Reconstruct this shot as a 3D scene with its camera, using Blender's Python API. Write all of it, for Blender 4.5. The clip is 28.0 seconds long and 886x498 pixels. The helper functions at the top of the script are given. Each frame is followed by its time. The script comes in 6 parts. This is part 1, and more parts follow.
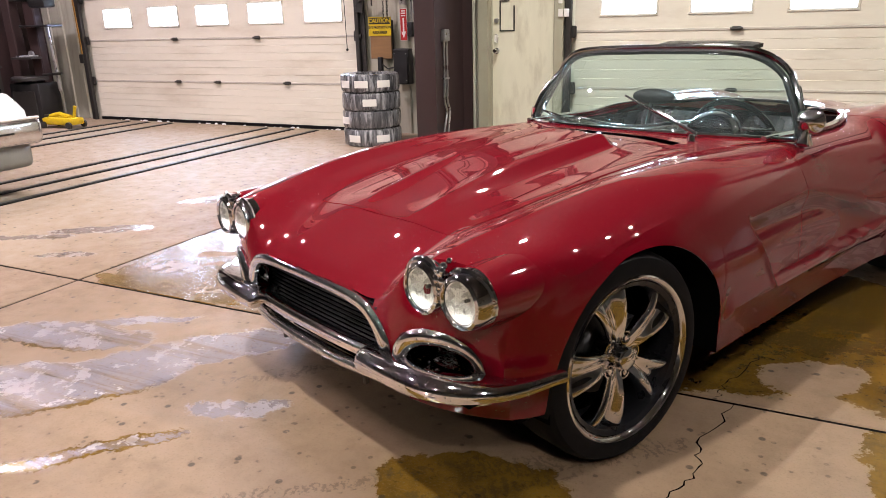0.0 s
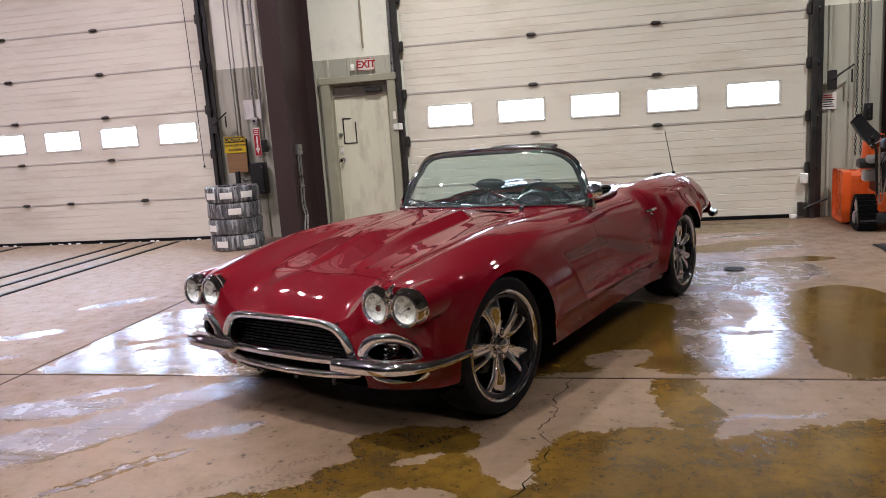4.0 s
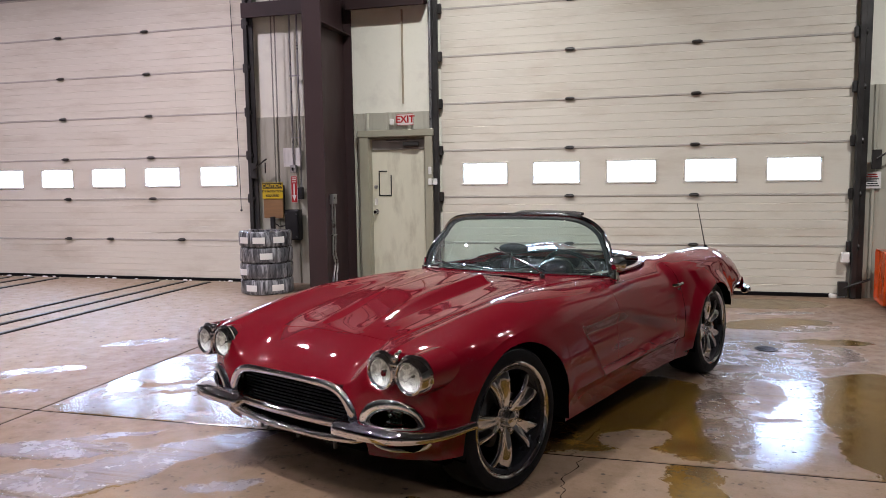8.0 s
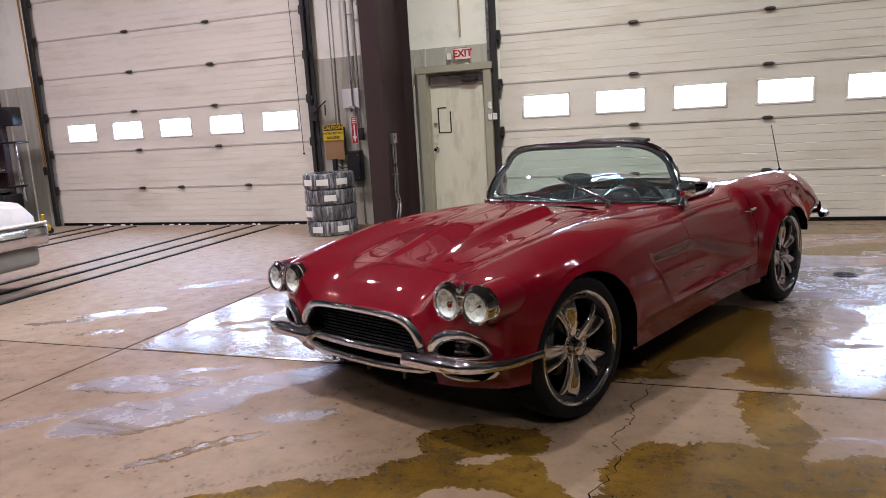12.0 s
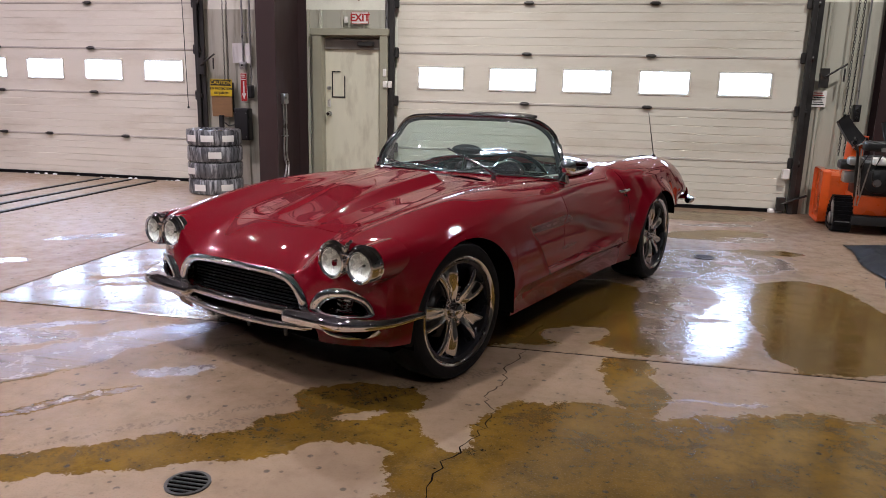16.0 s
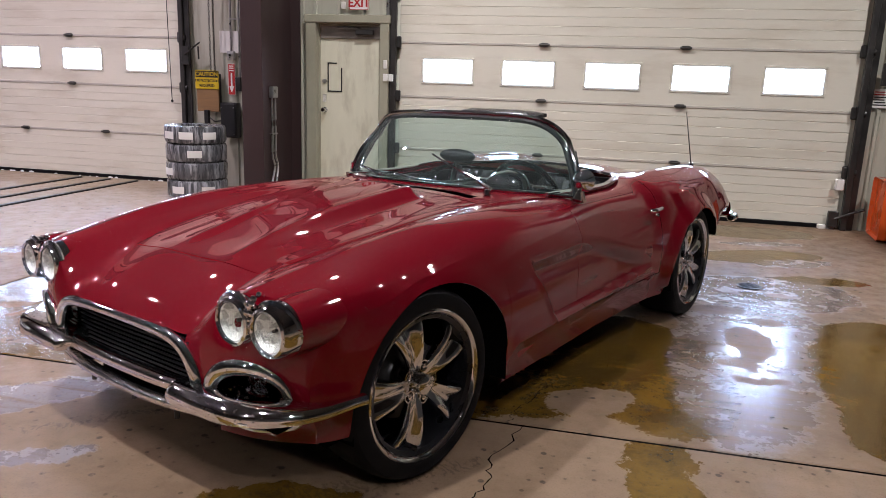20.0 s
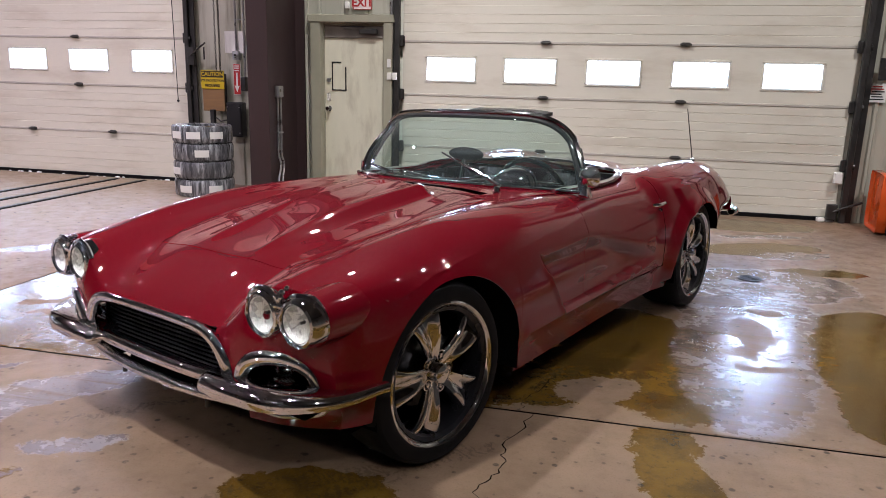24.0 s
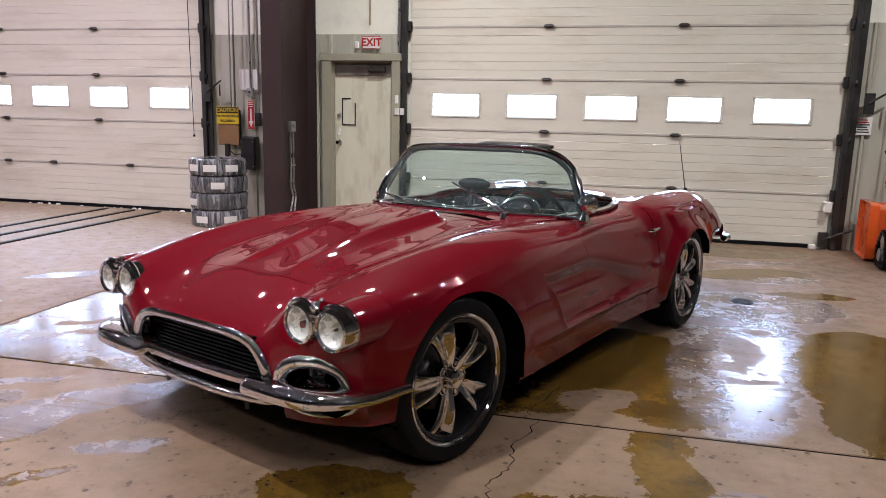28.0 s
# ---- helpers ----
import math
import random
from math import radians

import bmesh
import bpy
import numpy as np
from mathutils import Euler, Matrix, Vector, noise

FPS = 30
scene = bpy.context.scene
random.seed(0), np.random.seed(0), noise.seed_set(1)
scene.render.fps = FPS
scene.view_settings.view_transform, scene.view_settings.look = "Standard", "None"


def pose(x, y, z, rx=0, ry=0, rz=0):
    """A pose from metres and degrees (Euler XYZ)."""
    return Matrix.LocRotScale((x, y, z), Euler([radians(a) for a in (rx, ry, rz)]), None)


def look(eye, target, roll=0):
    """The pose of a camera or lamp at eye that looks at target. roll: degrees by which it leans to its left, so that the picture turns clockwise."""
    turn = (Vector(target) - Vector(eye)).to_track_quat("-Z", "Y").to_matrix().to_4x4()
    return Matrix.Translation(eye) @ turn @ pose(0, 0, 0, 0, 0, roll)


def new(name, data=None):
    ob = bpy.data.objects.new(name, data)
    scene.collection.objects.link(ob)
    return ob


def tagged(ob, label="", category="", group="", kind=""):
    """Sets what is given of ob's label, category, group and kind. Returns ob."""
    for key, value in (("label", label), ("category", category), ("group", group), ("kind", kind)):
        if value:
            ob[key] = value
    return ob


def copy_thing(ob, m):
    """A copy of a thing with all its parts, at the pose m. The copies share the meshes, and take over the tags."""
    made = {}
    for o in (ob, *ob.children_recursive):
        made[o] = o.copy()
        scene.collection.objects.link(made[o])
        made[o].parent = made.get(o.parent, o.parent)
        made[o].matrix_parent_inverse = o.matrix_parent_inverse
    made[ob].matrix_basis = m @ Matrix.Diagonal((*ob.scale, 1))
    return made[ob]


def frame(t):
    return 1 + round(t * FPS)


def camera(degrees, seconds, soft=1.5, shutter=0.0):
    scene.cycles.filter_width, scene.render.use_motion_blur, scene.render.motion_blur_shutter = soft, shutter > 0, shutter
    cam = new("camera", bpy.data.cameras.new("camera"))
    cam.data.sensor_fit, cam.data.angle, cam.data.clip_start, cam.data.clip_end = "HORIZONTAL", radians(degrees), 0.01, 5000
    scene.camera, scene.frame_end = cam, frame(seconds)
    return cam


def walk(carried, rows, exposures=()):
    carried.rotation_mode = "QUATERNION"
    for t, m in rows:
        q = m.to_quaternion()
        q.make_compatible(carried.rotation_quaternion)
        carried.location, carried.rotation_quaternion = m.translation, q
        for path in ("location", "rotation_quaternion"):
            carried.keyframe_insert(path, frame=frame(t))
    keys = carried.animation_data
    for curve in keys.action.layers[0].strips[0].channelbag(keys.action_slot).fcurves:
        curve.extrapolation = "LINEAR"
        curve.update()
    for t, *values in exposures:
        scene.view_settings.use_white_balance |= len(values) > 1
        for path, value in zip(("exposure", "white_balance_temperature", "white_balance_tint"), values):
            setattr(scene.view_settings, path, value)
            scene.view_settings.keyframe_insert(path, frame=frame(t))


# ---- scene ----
cam = camera(63.4, 28.0, 0.8)
PATH = [
    (0, (1.356, -8.136, 1.345), (0.505, -6.429, 0.745), -1.5),
    (0.5, (1.336, -8.259, 1.341), (0.777, -6.427, 0.767), -1.0),
    (1, (1.288, -8.434, 1.356), (0.854, -6.55, 0.843), -1.7),
    (1.5, (1.346, -8.604, 1.334), (0.951, -6.701, 0.859), -3.1),
    (2, (1.436, -8.784, 1.33), (1.053, -6.88, 0.852), -4.5),
    (2.5, (1.452, -8.945, 1.377), (1.075, -7.025, 0.961), -5.2),
    (3, (1.403, -9.149, 1.377), (1.024, -7.224, 0.986), -5.1),
    (3.5, (1.396, -9.293, 1.398), (0.987, -7.369, 1.038), -4.5),
    (5.5, (1.458, -9.433, 1.39), (1.053, -7.5, 1.075), -2.8),
    (6, (1.434, -9.377, 1.374), (1.017, -7.443, 1.08), -2.4),
    (6.5, (1.47, -9.377, 1.389), (1.018, -7.448, 1.116), -2.0),
    (7, (1.496, -9.345, 1.407), (1.007, -7.422, 1.158), -1.6),
    (7.5, (1.523, -9.314, 1.446), (1.02, -7.391, 1.225), -1.1),
    (8, (1.5, -9.295, 1.455), (0.984, -7.372, 1.261), -0.8),
    (8.5, (1.487, -9.29, 1.456), (0.981, -7.364, 1.267), -0.7),
    (9, (1.489, -9.3, 1.445), (0.99, -7.374, 1.243), -0.8),
    (9.5, (1.505, -9.281, 1.421), (1.039, -7.35, 1.182), -1.3),
    (10, (1.514, -9.284, 1.413), (1.034, -7.362, 1.138), -2.3),
    (10.5, (1.499, -9.315, 1.425), (0.943, -7.419, 1.117), -3.4),
    (11, (1.509, -9.304, 1.427), (0.864, -7.439, 1.098), -4.1),
    (11.5, (1.491, -9.285, 1.423), (0.811, -7.437, 1.073), -4.1),
    (13.5, (1.522, -9.314, 1.412), (0.901, -7.448, 1.048), -0.5),
    (14, (1.5, -9.323, 1.419), (0.895, -7.45, 1.061), -0.3),
    (14.5, (1.498, -9.327, 1.429), (0.936, -7.442, 1.067), -0.2),
    (15, (1.489, -9.297, 1.403), (0.992, -7.398, 1.021), 0.1),
    (15.5, (1.482, -9.32, 1.377), (1.047, -7.411, 0.969), 0.6),
    (16, (1.515, -9.343, 1.38), (1.138, -7.427, 0.945), 1.4),
    (16.5, (1.527, -9.359, 1.419), (1.181, -7.433, 1.003), 2.1),
    (17, (1.544, -9.336, 1.38), (1.21, -7.403, 0.99), 2.6),
    (17.5, (1.549, -9.29, 1.359), (1.208, -7.351, 1.003), 2.8),
    (18, (1.582, -9.221, 1.317), (1.232, -7.283, 0.969), 2.8),
    (18.5, (1.55, -8.994, 1.279), (1.16, -7.065, 0.924), 2.6),
    (19, (1.539, -8.767, 1.284), (1.147, -6.844, 0.894), 2.6),
    (19.5, (1.554, -8.507, 1.306), (1.134, -6.596, 0.89), 2.2),
    (20, (1.521, -8.327, 1.346), (1.085, -6.426, 0.904), 2.0),
    (20.5, (1.506, -8.283, 1.355), (1.048, -6.389, 0.903), 1.8),
    (21, (1.511, -8.302, 1.377), (1.037, -6.413, 0.919), 1.8),
    (21.5, (1.53, -8.352, 1.371), (1.046, -6.467, 0.914), 1.9),
    (23.5, (1.559, -8.446, 1.36), (1.089, -6.554, 0.911), 1.6),
    (24, (1.494, -8.454, 1.366), (1.059, -6.555, 0.914), 1.5),
    (24.5, (1.404, -8.491, 1.352), (0.995, -6.586, 0.901), 1.4),
    (25, (1.357, -8.519, 1.343), (0.964, -6.609, 0.897), 1.5),
    (25.5, (1.394, -8.591, 1.347), (0.998, -6.679, 0.913), 1.6),
    (26, (1.473, -8.711, 1.358), (1.061, -6.799, 0.938), 1.7),
    (26.5, (1.502, -8.77, 1.377), (1.07, -6.859, 0.974), 1.7),
    (27, (1.513, -8.787, 1.38), (1.066, -6.876, 0.994), 1.5),
    (27.5, (1.525, -8.785, 1.377), (1.074, -6.872, 1.006), 1.4),
    (28, (1.517, -8.769, 1.379), (1.071, -6.854, 1.015), 1.3),
]
walk(cam, [(t, look(eye, target, roll)) for t, eye, target, roll in PATH],
     exposures=[(0.0, 0.58, 6760, 14), (1.0, 0.44, 6600, 15), (3.0, 0.15, 6430, 16), (6.0, 0.02, 6200, 16), (17.0, 0.02, 6280, 17), (24.0, 0.06, 6220, 17.5), (28.0, 0.08, 6240, 17.5)])

# ---- light ----
world = bpy.data.worlds.new("world")
scene.world = world
world.use_nodes = True
wn = world.node_tree.nodes
sky = wn.new("ShaderNodeTexSky")
sky.sky_type = "NISHITA"
sky.sun_disc = False
sky.sun_elevation, sky.sun_rotation = radians(35), radians(20)
wn["Background"].inputs["Strength"].default_value = 0.10
world.node_tree.links.new(sky.outputs[0], wn["Background"].inputs["Color"])

sun = new("sun", bpy.data.lights.new("sun", "SUN"))
sun.data.energy, sun.data.angle, sun.data.color = 1.0, radians(10), (1.0, 0.97, 0.93)
sun.matrix_world = look((0, 40, 30), (0, 0, 0))

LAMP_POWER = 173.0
# unseen high-bays; the one at (3.0, -11.4) is added to brighten the car's front
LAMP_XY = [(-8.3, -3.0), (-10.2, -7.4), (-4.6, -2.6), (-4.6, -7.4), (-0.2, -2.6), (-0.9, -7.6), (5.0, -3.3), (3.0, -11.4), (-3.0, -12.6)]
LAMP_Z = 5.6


# ---- materials ----
def mat(name, base, rough=0.5, metal=0.0, coat=0.0, coat_rough=0.05, vary=0.12, scale=6.0, fine=90.0,
        bump=0.0, rough_vary=0.1, dirt=None, dirt_amount=0.0, dirt_scale=1.5, spec=0.5, trans=0.0, ior=1.45,
        stretch=(1, 1, 1), island=0.0):
    """A surface with variation at two scales, optional stains and fine relief."""
    m = bpy.data.materials.new(name)
    m.use_nodes = True
    nt = m.node_tree
    n, l = nt.nodes, nt.links
    b = n["Principled BSDF"]
    tc = n.new("ShaderNodeTexCoord")
    mp = n.new("ShaderNodeMapping")
    mp.inputs["Scale"].default_value = stretch
    l.new(tc.outputs["Object"], mp.inputs["Vector"])
    big, small = n.new("ShaderNodeTexNoise"), n.new("ShaderNodeTexNoise")
    for t, s, d in ((big, scale, 4), (small, fine, 3)):
        t.inputs["Scale"].default_value, t.inputs["Detail"].default_value = s, d
        l.new(mp.outputs[0], t.inputs["Vector"])
    add = n.new("ShaderNodeMath")
    add.operation = "ADD"
    l.new(big.outputs["Fac"], add.inputs[0])
    sm = n.new("ShaderNodeMath")
    sm.operation = "MULTIPLY"
    sm.inputs[1].default_value = 0.5
    l.new(small.outputs["Fac"], sm.inputs[0])
    l.new(sm.outputs[0], add.inputs[1])
    rng = n.new("ShaderNodeMapRange")
    rng.inputs["From Min"].default_value, rng.inputs["From Max"].default_value = 0.4, 1.1
    rng.inputs["To Min"].default_value, rng.inputs["To Max"].default_value = 1 - vary, 1 + vary
    l.new(add.outputs[0], rng.inputs["Value"])
    mul = n.new("ShaderNodeVectorMath")
    mul.operation = "SCALE"
    mul.inputs[0].default_value = base[:3]
    l.new(rng.outputs[0], mul.inputs["Scale"])
    colour = mul.outputs[0]
    if island:
        oi = n.new("ShaderNodeObjectInfo")
        r2 = n.new("ShaderNodeMapRange")
        r2.inputs["To Min"].default_value, r2.inputs["To Max"].default_value = 1 - island, 1 + island
        l.new(oi.outputs["Random"], r2.inputs["Value"])
        m3 = n.new("ShaderNodeVectorMath")
        m3.operation = "SCALE"
        l.new(colour, m3.inputs[0])
        l.new(r2.outputs[0], m3.inputs["Scale"])
        colour = m3.outputs[0]
    if dirt:
        dn = n.new("ShaderNodeTexNoise")
        dn.inputs["Scale"].default_value, dn.inputs["Detail"].default_value = dirt_scale, 7
        dn.inputs["Roughness"].default_value = 0.65
        l.new(mp.outputs[0], dn.inputs["Vector"])
        dr = n.new("ShaderNodeMapRange")
        dr.inputs["From Min"].default_value, dr.inputs["From Max"].default_value = 0.5, 0.72
        dr.inputs["To Max"].default_value = dirt_amount
        l.new(dn.outputs["Fac"], dr.inputs["Value"])
        mx = n.new("ShaderNodeMix")
        mx.data_type = "RGBA"
        mx.inputs["B"].default_value = (*dirt, 1)
        l.new(dr.outputs[0], mx.inputs["Factor"])
        l.new(colour, mx.inputs["A"])
        colour = mx.outputs["Result"]
    l.new(colour, b.inputs["Base Color"])
    rr = n.new("ShaderNodeMapRange")
    rr.inputs["From Min"].default_value, rr.inputs["From Max"].default_value = 0.3, 0.7
    rr.inputs["To Min"].default_value, rr.inputs["To Max"].default_value = max(rough - rough_vary, 0.01), rough + rough_vary
    l.new(big.outputs["Fac"], rr.inputs["Value"])
    l.new(rr.outputs[0], b.inputs["Roughness"])
    b.inputs["Metallic"].default_value = metal
    b.inputs["Coat Weight"].default_value, b.inputs["Coat Roughness"].default_value = coat, coat_rough
    b.inputs["Specular IOR Level"].default_value = spec
    b.inputs["Transmission Weight"].default_value, b.inputs["IOR"].default_value = trans, ior
    if bump:
        bp = n.new("ShaderNodeBump")
        bp.inputs["Strength"].default_value, bp.inputs["Distance"].default_value = bump, 0.004
        l.new(small.outputs["Fac"], bp.inputs["Height"])
        l.new(bp.outputs[0], b.inputs["Normal"])
    return m


def glow(name, colour, strength):
    m = bpy.data.materials.new(name)
    m.use_nodes = True
    b = m.node_tree.nodes["Principled BSDF"]
    b.inputs["Base Color"].default_value = (*colour, 1)
    b.inputs["Emission Color"].default_value = (*colour, 1)
    b.inputs["Emission Strength"].default_value = strength
    return m


PAINT = mat("candy_red_paint", (0.126, 0.0013, 0.0068), 0.5, 0.0, 1.0, 0.022, vary=0.06, scale=3, fine=900, rough_vary=0.04, spec=0.03)
PAINT.node_tree.nodes["Principled BSDF"].inputs["Coat IOR"].default_value = 1.55
CHROME = mat("chrome", (0.72, 0.73, 0.77), 0.06, 1.0, vary=0.05, scale=8, rough_vary=0.035, fine=200)
CHROME_WORN = mat("chrome_worn", (0.66, 0.66, 0.67), 0.13, 1.0, vary=0.12, scale=10, rough_vary=0.06, dirt=(0.2, 0.19, 0.18), dirt_amount=0.35, dirt_scale=14)
DULL_CHROME = mat("dull_chrome", (0.34, 0.34, 0.35), 0.12, 1.0, vary=0.1, scale=10, rough_vary=0.05)
BLACK = mat("black_plastic", (0.012, 0.012, 0.013), 0.45, vary=0.2)
GLOSS_BLACK = mat("gloss_black", (0.008, 0.008, 0.010), 0.12, 0.0, 0.8, 0.04, vary=0.2)
# near-black, no gloss: the shade inside gaps, wells and recesses as a colour
DARK = mat("painted_cavity_shade", (0.003, 0.003, 0.003), 0.9, vary=0.1, rough_vary=0.05, spec=0.0, ior=1.0)
VINYL = mat("black_vinyl", (0.008, 0.008, 0.009), 0.27, vary=0.2, bump=0.25, fine=400)
RUBBER = mat("tyre_rubber", (0.004, 0.004, 0.005), 0.55, vary=0.3, scale=12, bump=0.2, fine=250, spec=0.15)
RIM_DARK = mat("wheel_barrel", (0.008, 0.008, 0.010), 0.3, 0.0, vary=0.3, spec=0.4)
LENS = mat("headlamp_reflector", (0.80, 0.79, 0.74), 0.30, 0.35, vary=0.25, scale=30, fine=120, bump=0.9)


def glass(name, tint, share, gloss_rough=0.0, haze_share=0.0):
    """Thin glass: lets light straight through, with a clear gloss on top and, if asked, a patchy pale haze painted in.
    """
    m = bpy.data.materials.new(name)
    m.use_nodes = True
    n, l = m.node_tree.nodes, m.node_tree.links
    n.remove(n["Principled BSDF"])
    clear, gloss, mx = n.new("ShaderNodeBsdfTransparent"), n.new("ShaderNodeBsdfGlossy"), n.new("ShaderNodeMixShader")
    clear.inputs["Color"].default_value = (*tint, 1)
    gloss.inputs["Roughness"].default_value = gloss_rough
    mx.inputs["Fac"].default_value = share
    l.new(clear.outputs[0], mx.inputs[1])
    l.new(gloss.outputs[0], mx.inputs[2])
    out = mx.outputs[0]
    if haze_share:
        # pale teal veil over the glass, mixed in as diffuse colour
        haze, mx2 = n.new("ShaderNodeBsdfDiffuse"), n.new("ShaderNodeMixShader")
        haze.inputs["Color"].default_value = (0.62, 0.74, 0.74, 1)
        tc, t, r = n.new("ShaderNodeTexCoord"), n.new("ShaderNodeTexNoise"), n.new("ShaderNodeMapRange")
        t.inputs["Scale"].default_value, t.inputs["Detail"].default_value = 7.0, 6
        r.inputs["From Min"].default_value, r.inputs["From Max"].default_value = 0.35, 0.75
        r.inputs["To Min"].default_value, r.inputs["To Max"].default_value = haze_share * 0.4, haze_share * 2.0
        l.new(tc.outputs["Object"], t.inputs["Vector"])
        l.new(t.outputs["Fac"], r.inputs["Value"])
        l.new(r.outputs[0], mx2.inputs["Fac"])
        l.new(out, mx2.inputs[1])
        l.new(haze.outputs[0], mx2.inputs[2])
        out = mx2.outputs[0]
    l.new(out, n["Material Output"].inputs["Surface"])
    return m


GLASS = glass("tinted_glass", (0.88, 0.99, 0.98), 0.10, 0.0, 0.013)
WATER = glass("water_bead", (0.95, 0.95, 0.96), 0.30)
CLEAR = glass("clear_glass", (0.98, 0.99, 0.99), 0.05, 0.02)
DOOR = mat("cream_door_skin", (0.64, 0.61, 0.52), 0.5, vary=0.04, scale=1.2, fine=40, bump=0.06,
           dirt=(0.36, 0.29, 0.20), dirt_amount=0.42, dirt_scale=2.2, stretch=(0.35, 1, 1.6))
DOOR_SEAM = mat("door_seam_rail", (0.45, 0.42, 0.37), 0.6, vary=0.2, scale=5)
LINER = mat("ribbed_liner_metal", (0.47, 0.465, 0.385), 0.42, 0.15, vary=0.07, scale=2, dirt=(0.24, 0.2, 0.14), dirt_amount=0.55, dirt_scale=3.0, stretch=(3, 1, 0.35))
WHITE_WALL = mat("white_vinyl_wall", (0.80, 0.80, 0.69), 0.6, vary=0.06, scale=1.5, bump=0.1, dirt=(0.4, 0.38, 0.33), dirt_amount=0.4, dirt_scale=1.5)
MAN_DOOR = mat("cream_steel_door", (0.67, 0.655, 0.52), 0.45, vary=0.05, dirt=(0.30, 0.26, 0.17), dirt_amount=0.45, dirt_scale=2.6, stretch=(2, 1, 0.6))
FRAME = mat("door_frame_paint", (0.34, 0.33, 0.25), 0.5, vary=0.1, dirt=(0.15, 0.13, 0.1), dirt_amount=0.4)
COLUMN = mat("maroon_primer_steel", (0.040, 0.024, 0.024), 0.5, vary=0.14, scale=3, dirt=(0.030, 0.024, 0.024), dirt_amount=0.5, dirt_scale=2.5, stretch=(1, 1, 0.4), spec=0.3)
STEEL = mat("dark_steel", (0.06, 0.058, 0.056), 0.42, 0.7, vary=0.2, scale=8)
GALV = mat("galvanised_steel", (0.42, 0.42, 0.42), 0.35, 0.85, vary=0.12, scale=20)
# unseen ceiling and far walls, coloured dark so the car's reflections stay dark
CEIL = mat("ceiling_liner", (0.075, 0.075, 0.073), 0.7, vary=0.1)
FAR_WALL = mat("dull_far_wall", (0.24, 0.235, 0.22), 0.7, vary=0.15, scale=0.8)
YELLOW = mat("safety_yellow", (0.62, 0.44, 0.012), 0.5, vary=0.08, dirt=(0.2, 0.15, 0.04), dirt_amount=0.4, dirt_scale=8)
WOOD = mat("plywood", (0.25, 0.14, 0.06), 0.6, vary=0.2, scale=5, stretch=(1, 1, 8))
PAPER = mat("paper", (0.72, 0.71, 0.68), 0.7, vary=0.05)
INK = mat("ink_black", (0.015, 0.015, 0.015), 0.6, vary=0.1)
RED = mat("sign_red", (0.42, 0.02, 0.02), 0.5, vary=0.08)
SIGN_WHITE = mat("sign_white", (0.72, 0.70, 0.66), 0.5, vary=0.05)
ORANGE = mat("orange_enamel", (0.62, 0.085, 0.012), 0.32, 0.0, 0.5, vary=0.06, dirt=(0.2, 0.05, 0.02), dirt_amount=0.3, dirt_scale=7)
WRAP = mat("tyre_wrap_film", (0.075, 0.077, 0.085), 0.28, 0.0, 0.4, vary=0.85, scale=5, stretch=(5, 5, 0.7), fine=30, bump=0.7, dirt=(0.58, 0.59, 0.62), dirt_amount=0.95, dirt_scale=4)
TARP = mat("grey_tarp", (0.034, 0.036, 0.042), 0.6, vary=0.35, scale=7, fine=30, bump=0.9)
FILM = mat("clear_sheeting", (0.75, 0.77, 0.78), 0.12, 0.0, trans=0.75, vary=0.1)
WHITE_PAINT = mat("white_truck_paint", (0.74, 0.74, 0.73), 0.25, 0.0, 0.6, vary=0.04)
DAYLIGHT = glow("overcast_daylight", (0.52, 0.70, 1.0), 52.0)
LAMP_GLOW = glow("lamp_lens", (1.0, 0.96, 0.93), 40.0)


# ---- mesh helpers ----
def obj(name, bm, material, parent=None, label="", smooth=True, sharp=35):
    me = bpy.data.meshes.new(name)
    if smooth:
        for f in bm.faces:
            f.smooth = True
        for e in bm.edges:
            if len(e.link_faces) == 2 and e.calc_face_angle(0) > radians(sharp):
                e.smooth = False
    bm.to_mesh(me)
    bm.free()
    me.materials.append(material)
    ob = new(name, me)
    if parent:
        ob.parent = parent
    if label:
        ob["label"] = label
    return ob


def part(name, bm, material, parent, label="", smooth=True, sharp=35):
    return obj(name, bm, material, parent, label, smooth, sharp)


def thing(name, label, category, m=None, group="", kind=""):
    e = new(name)
    e.empty_display_size = 0.1
    if m is not None:
        e.matrix_world = m
    return tagged(e, label, category, group, kind)


def box(x0, y0, z0, x1, y1, z1, bevel=0.0, seg=2, bm=None):
    bm = bm or bmesh.new()
    r = bmesh.ops.create_cube(bm, size=1, matrix=Matrix.LocRotScale(
        ((x0 + x1) / 2, (y0 + y1) / 2, (z0 + z1) / 2), None, (abs(x1 - x0), abs(y1 - y0), abs(z1 - z0))))
    if bevel:
        vs = set(r["verts"])
        es = [e for e in bm.edges if e.verts[0] in vs and e.verts[1] in vs]
        bmesh.ops.bevel(bm, geom=es, offset=bevel, segments=seg, profile=0.5, affect="EDGES")
    return bm


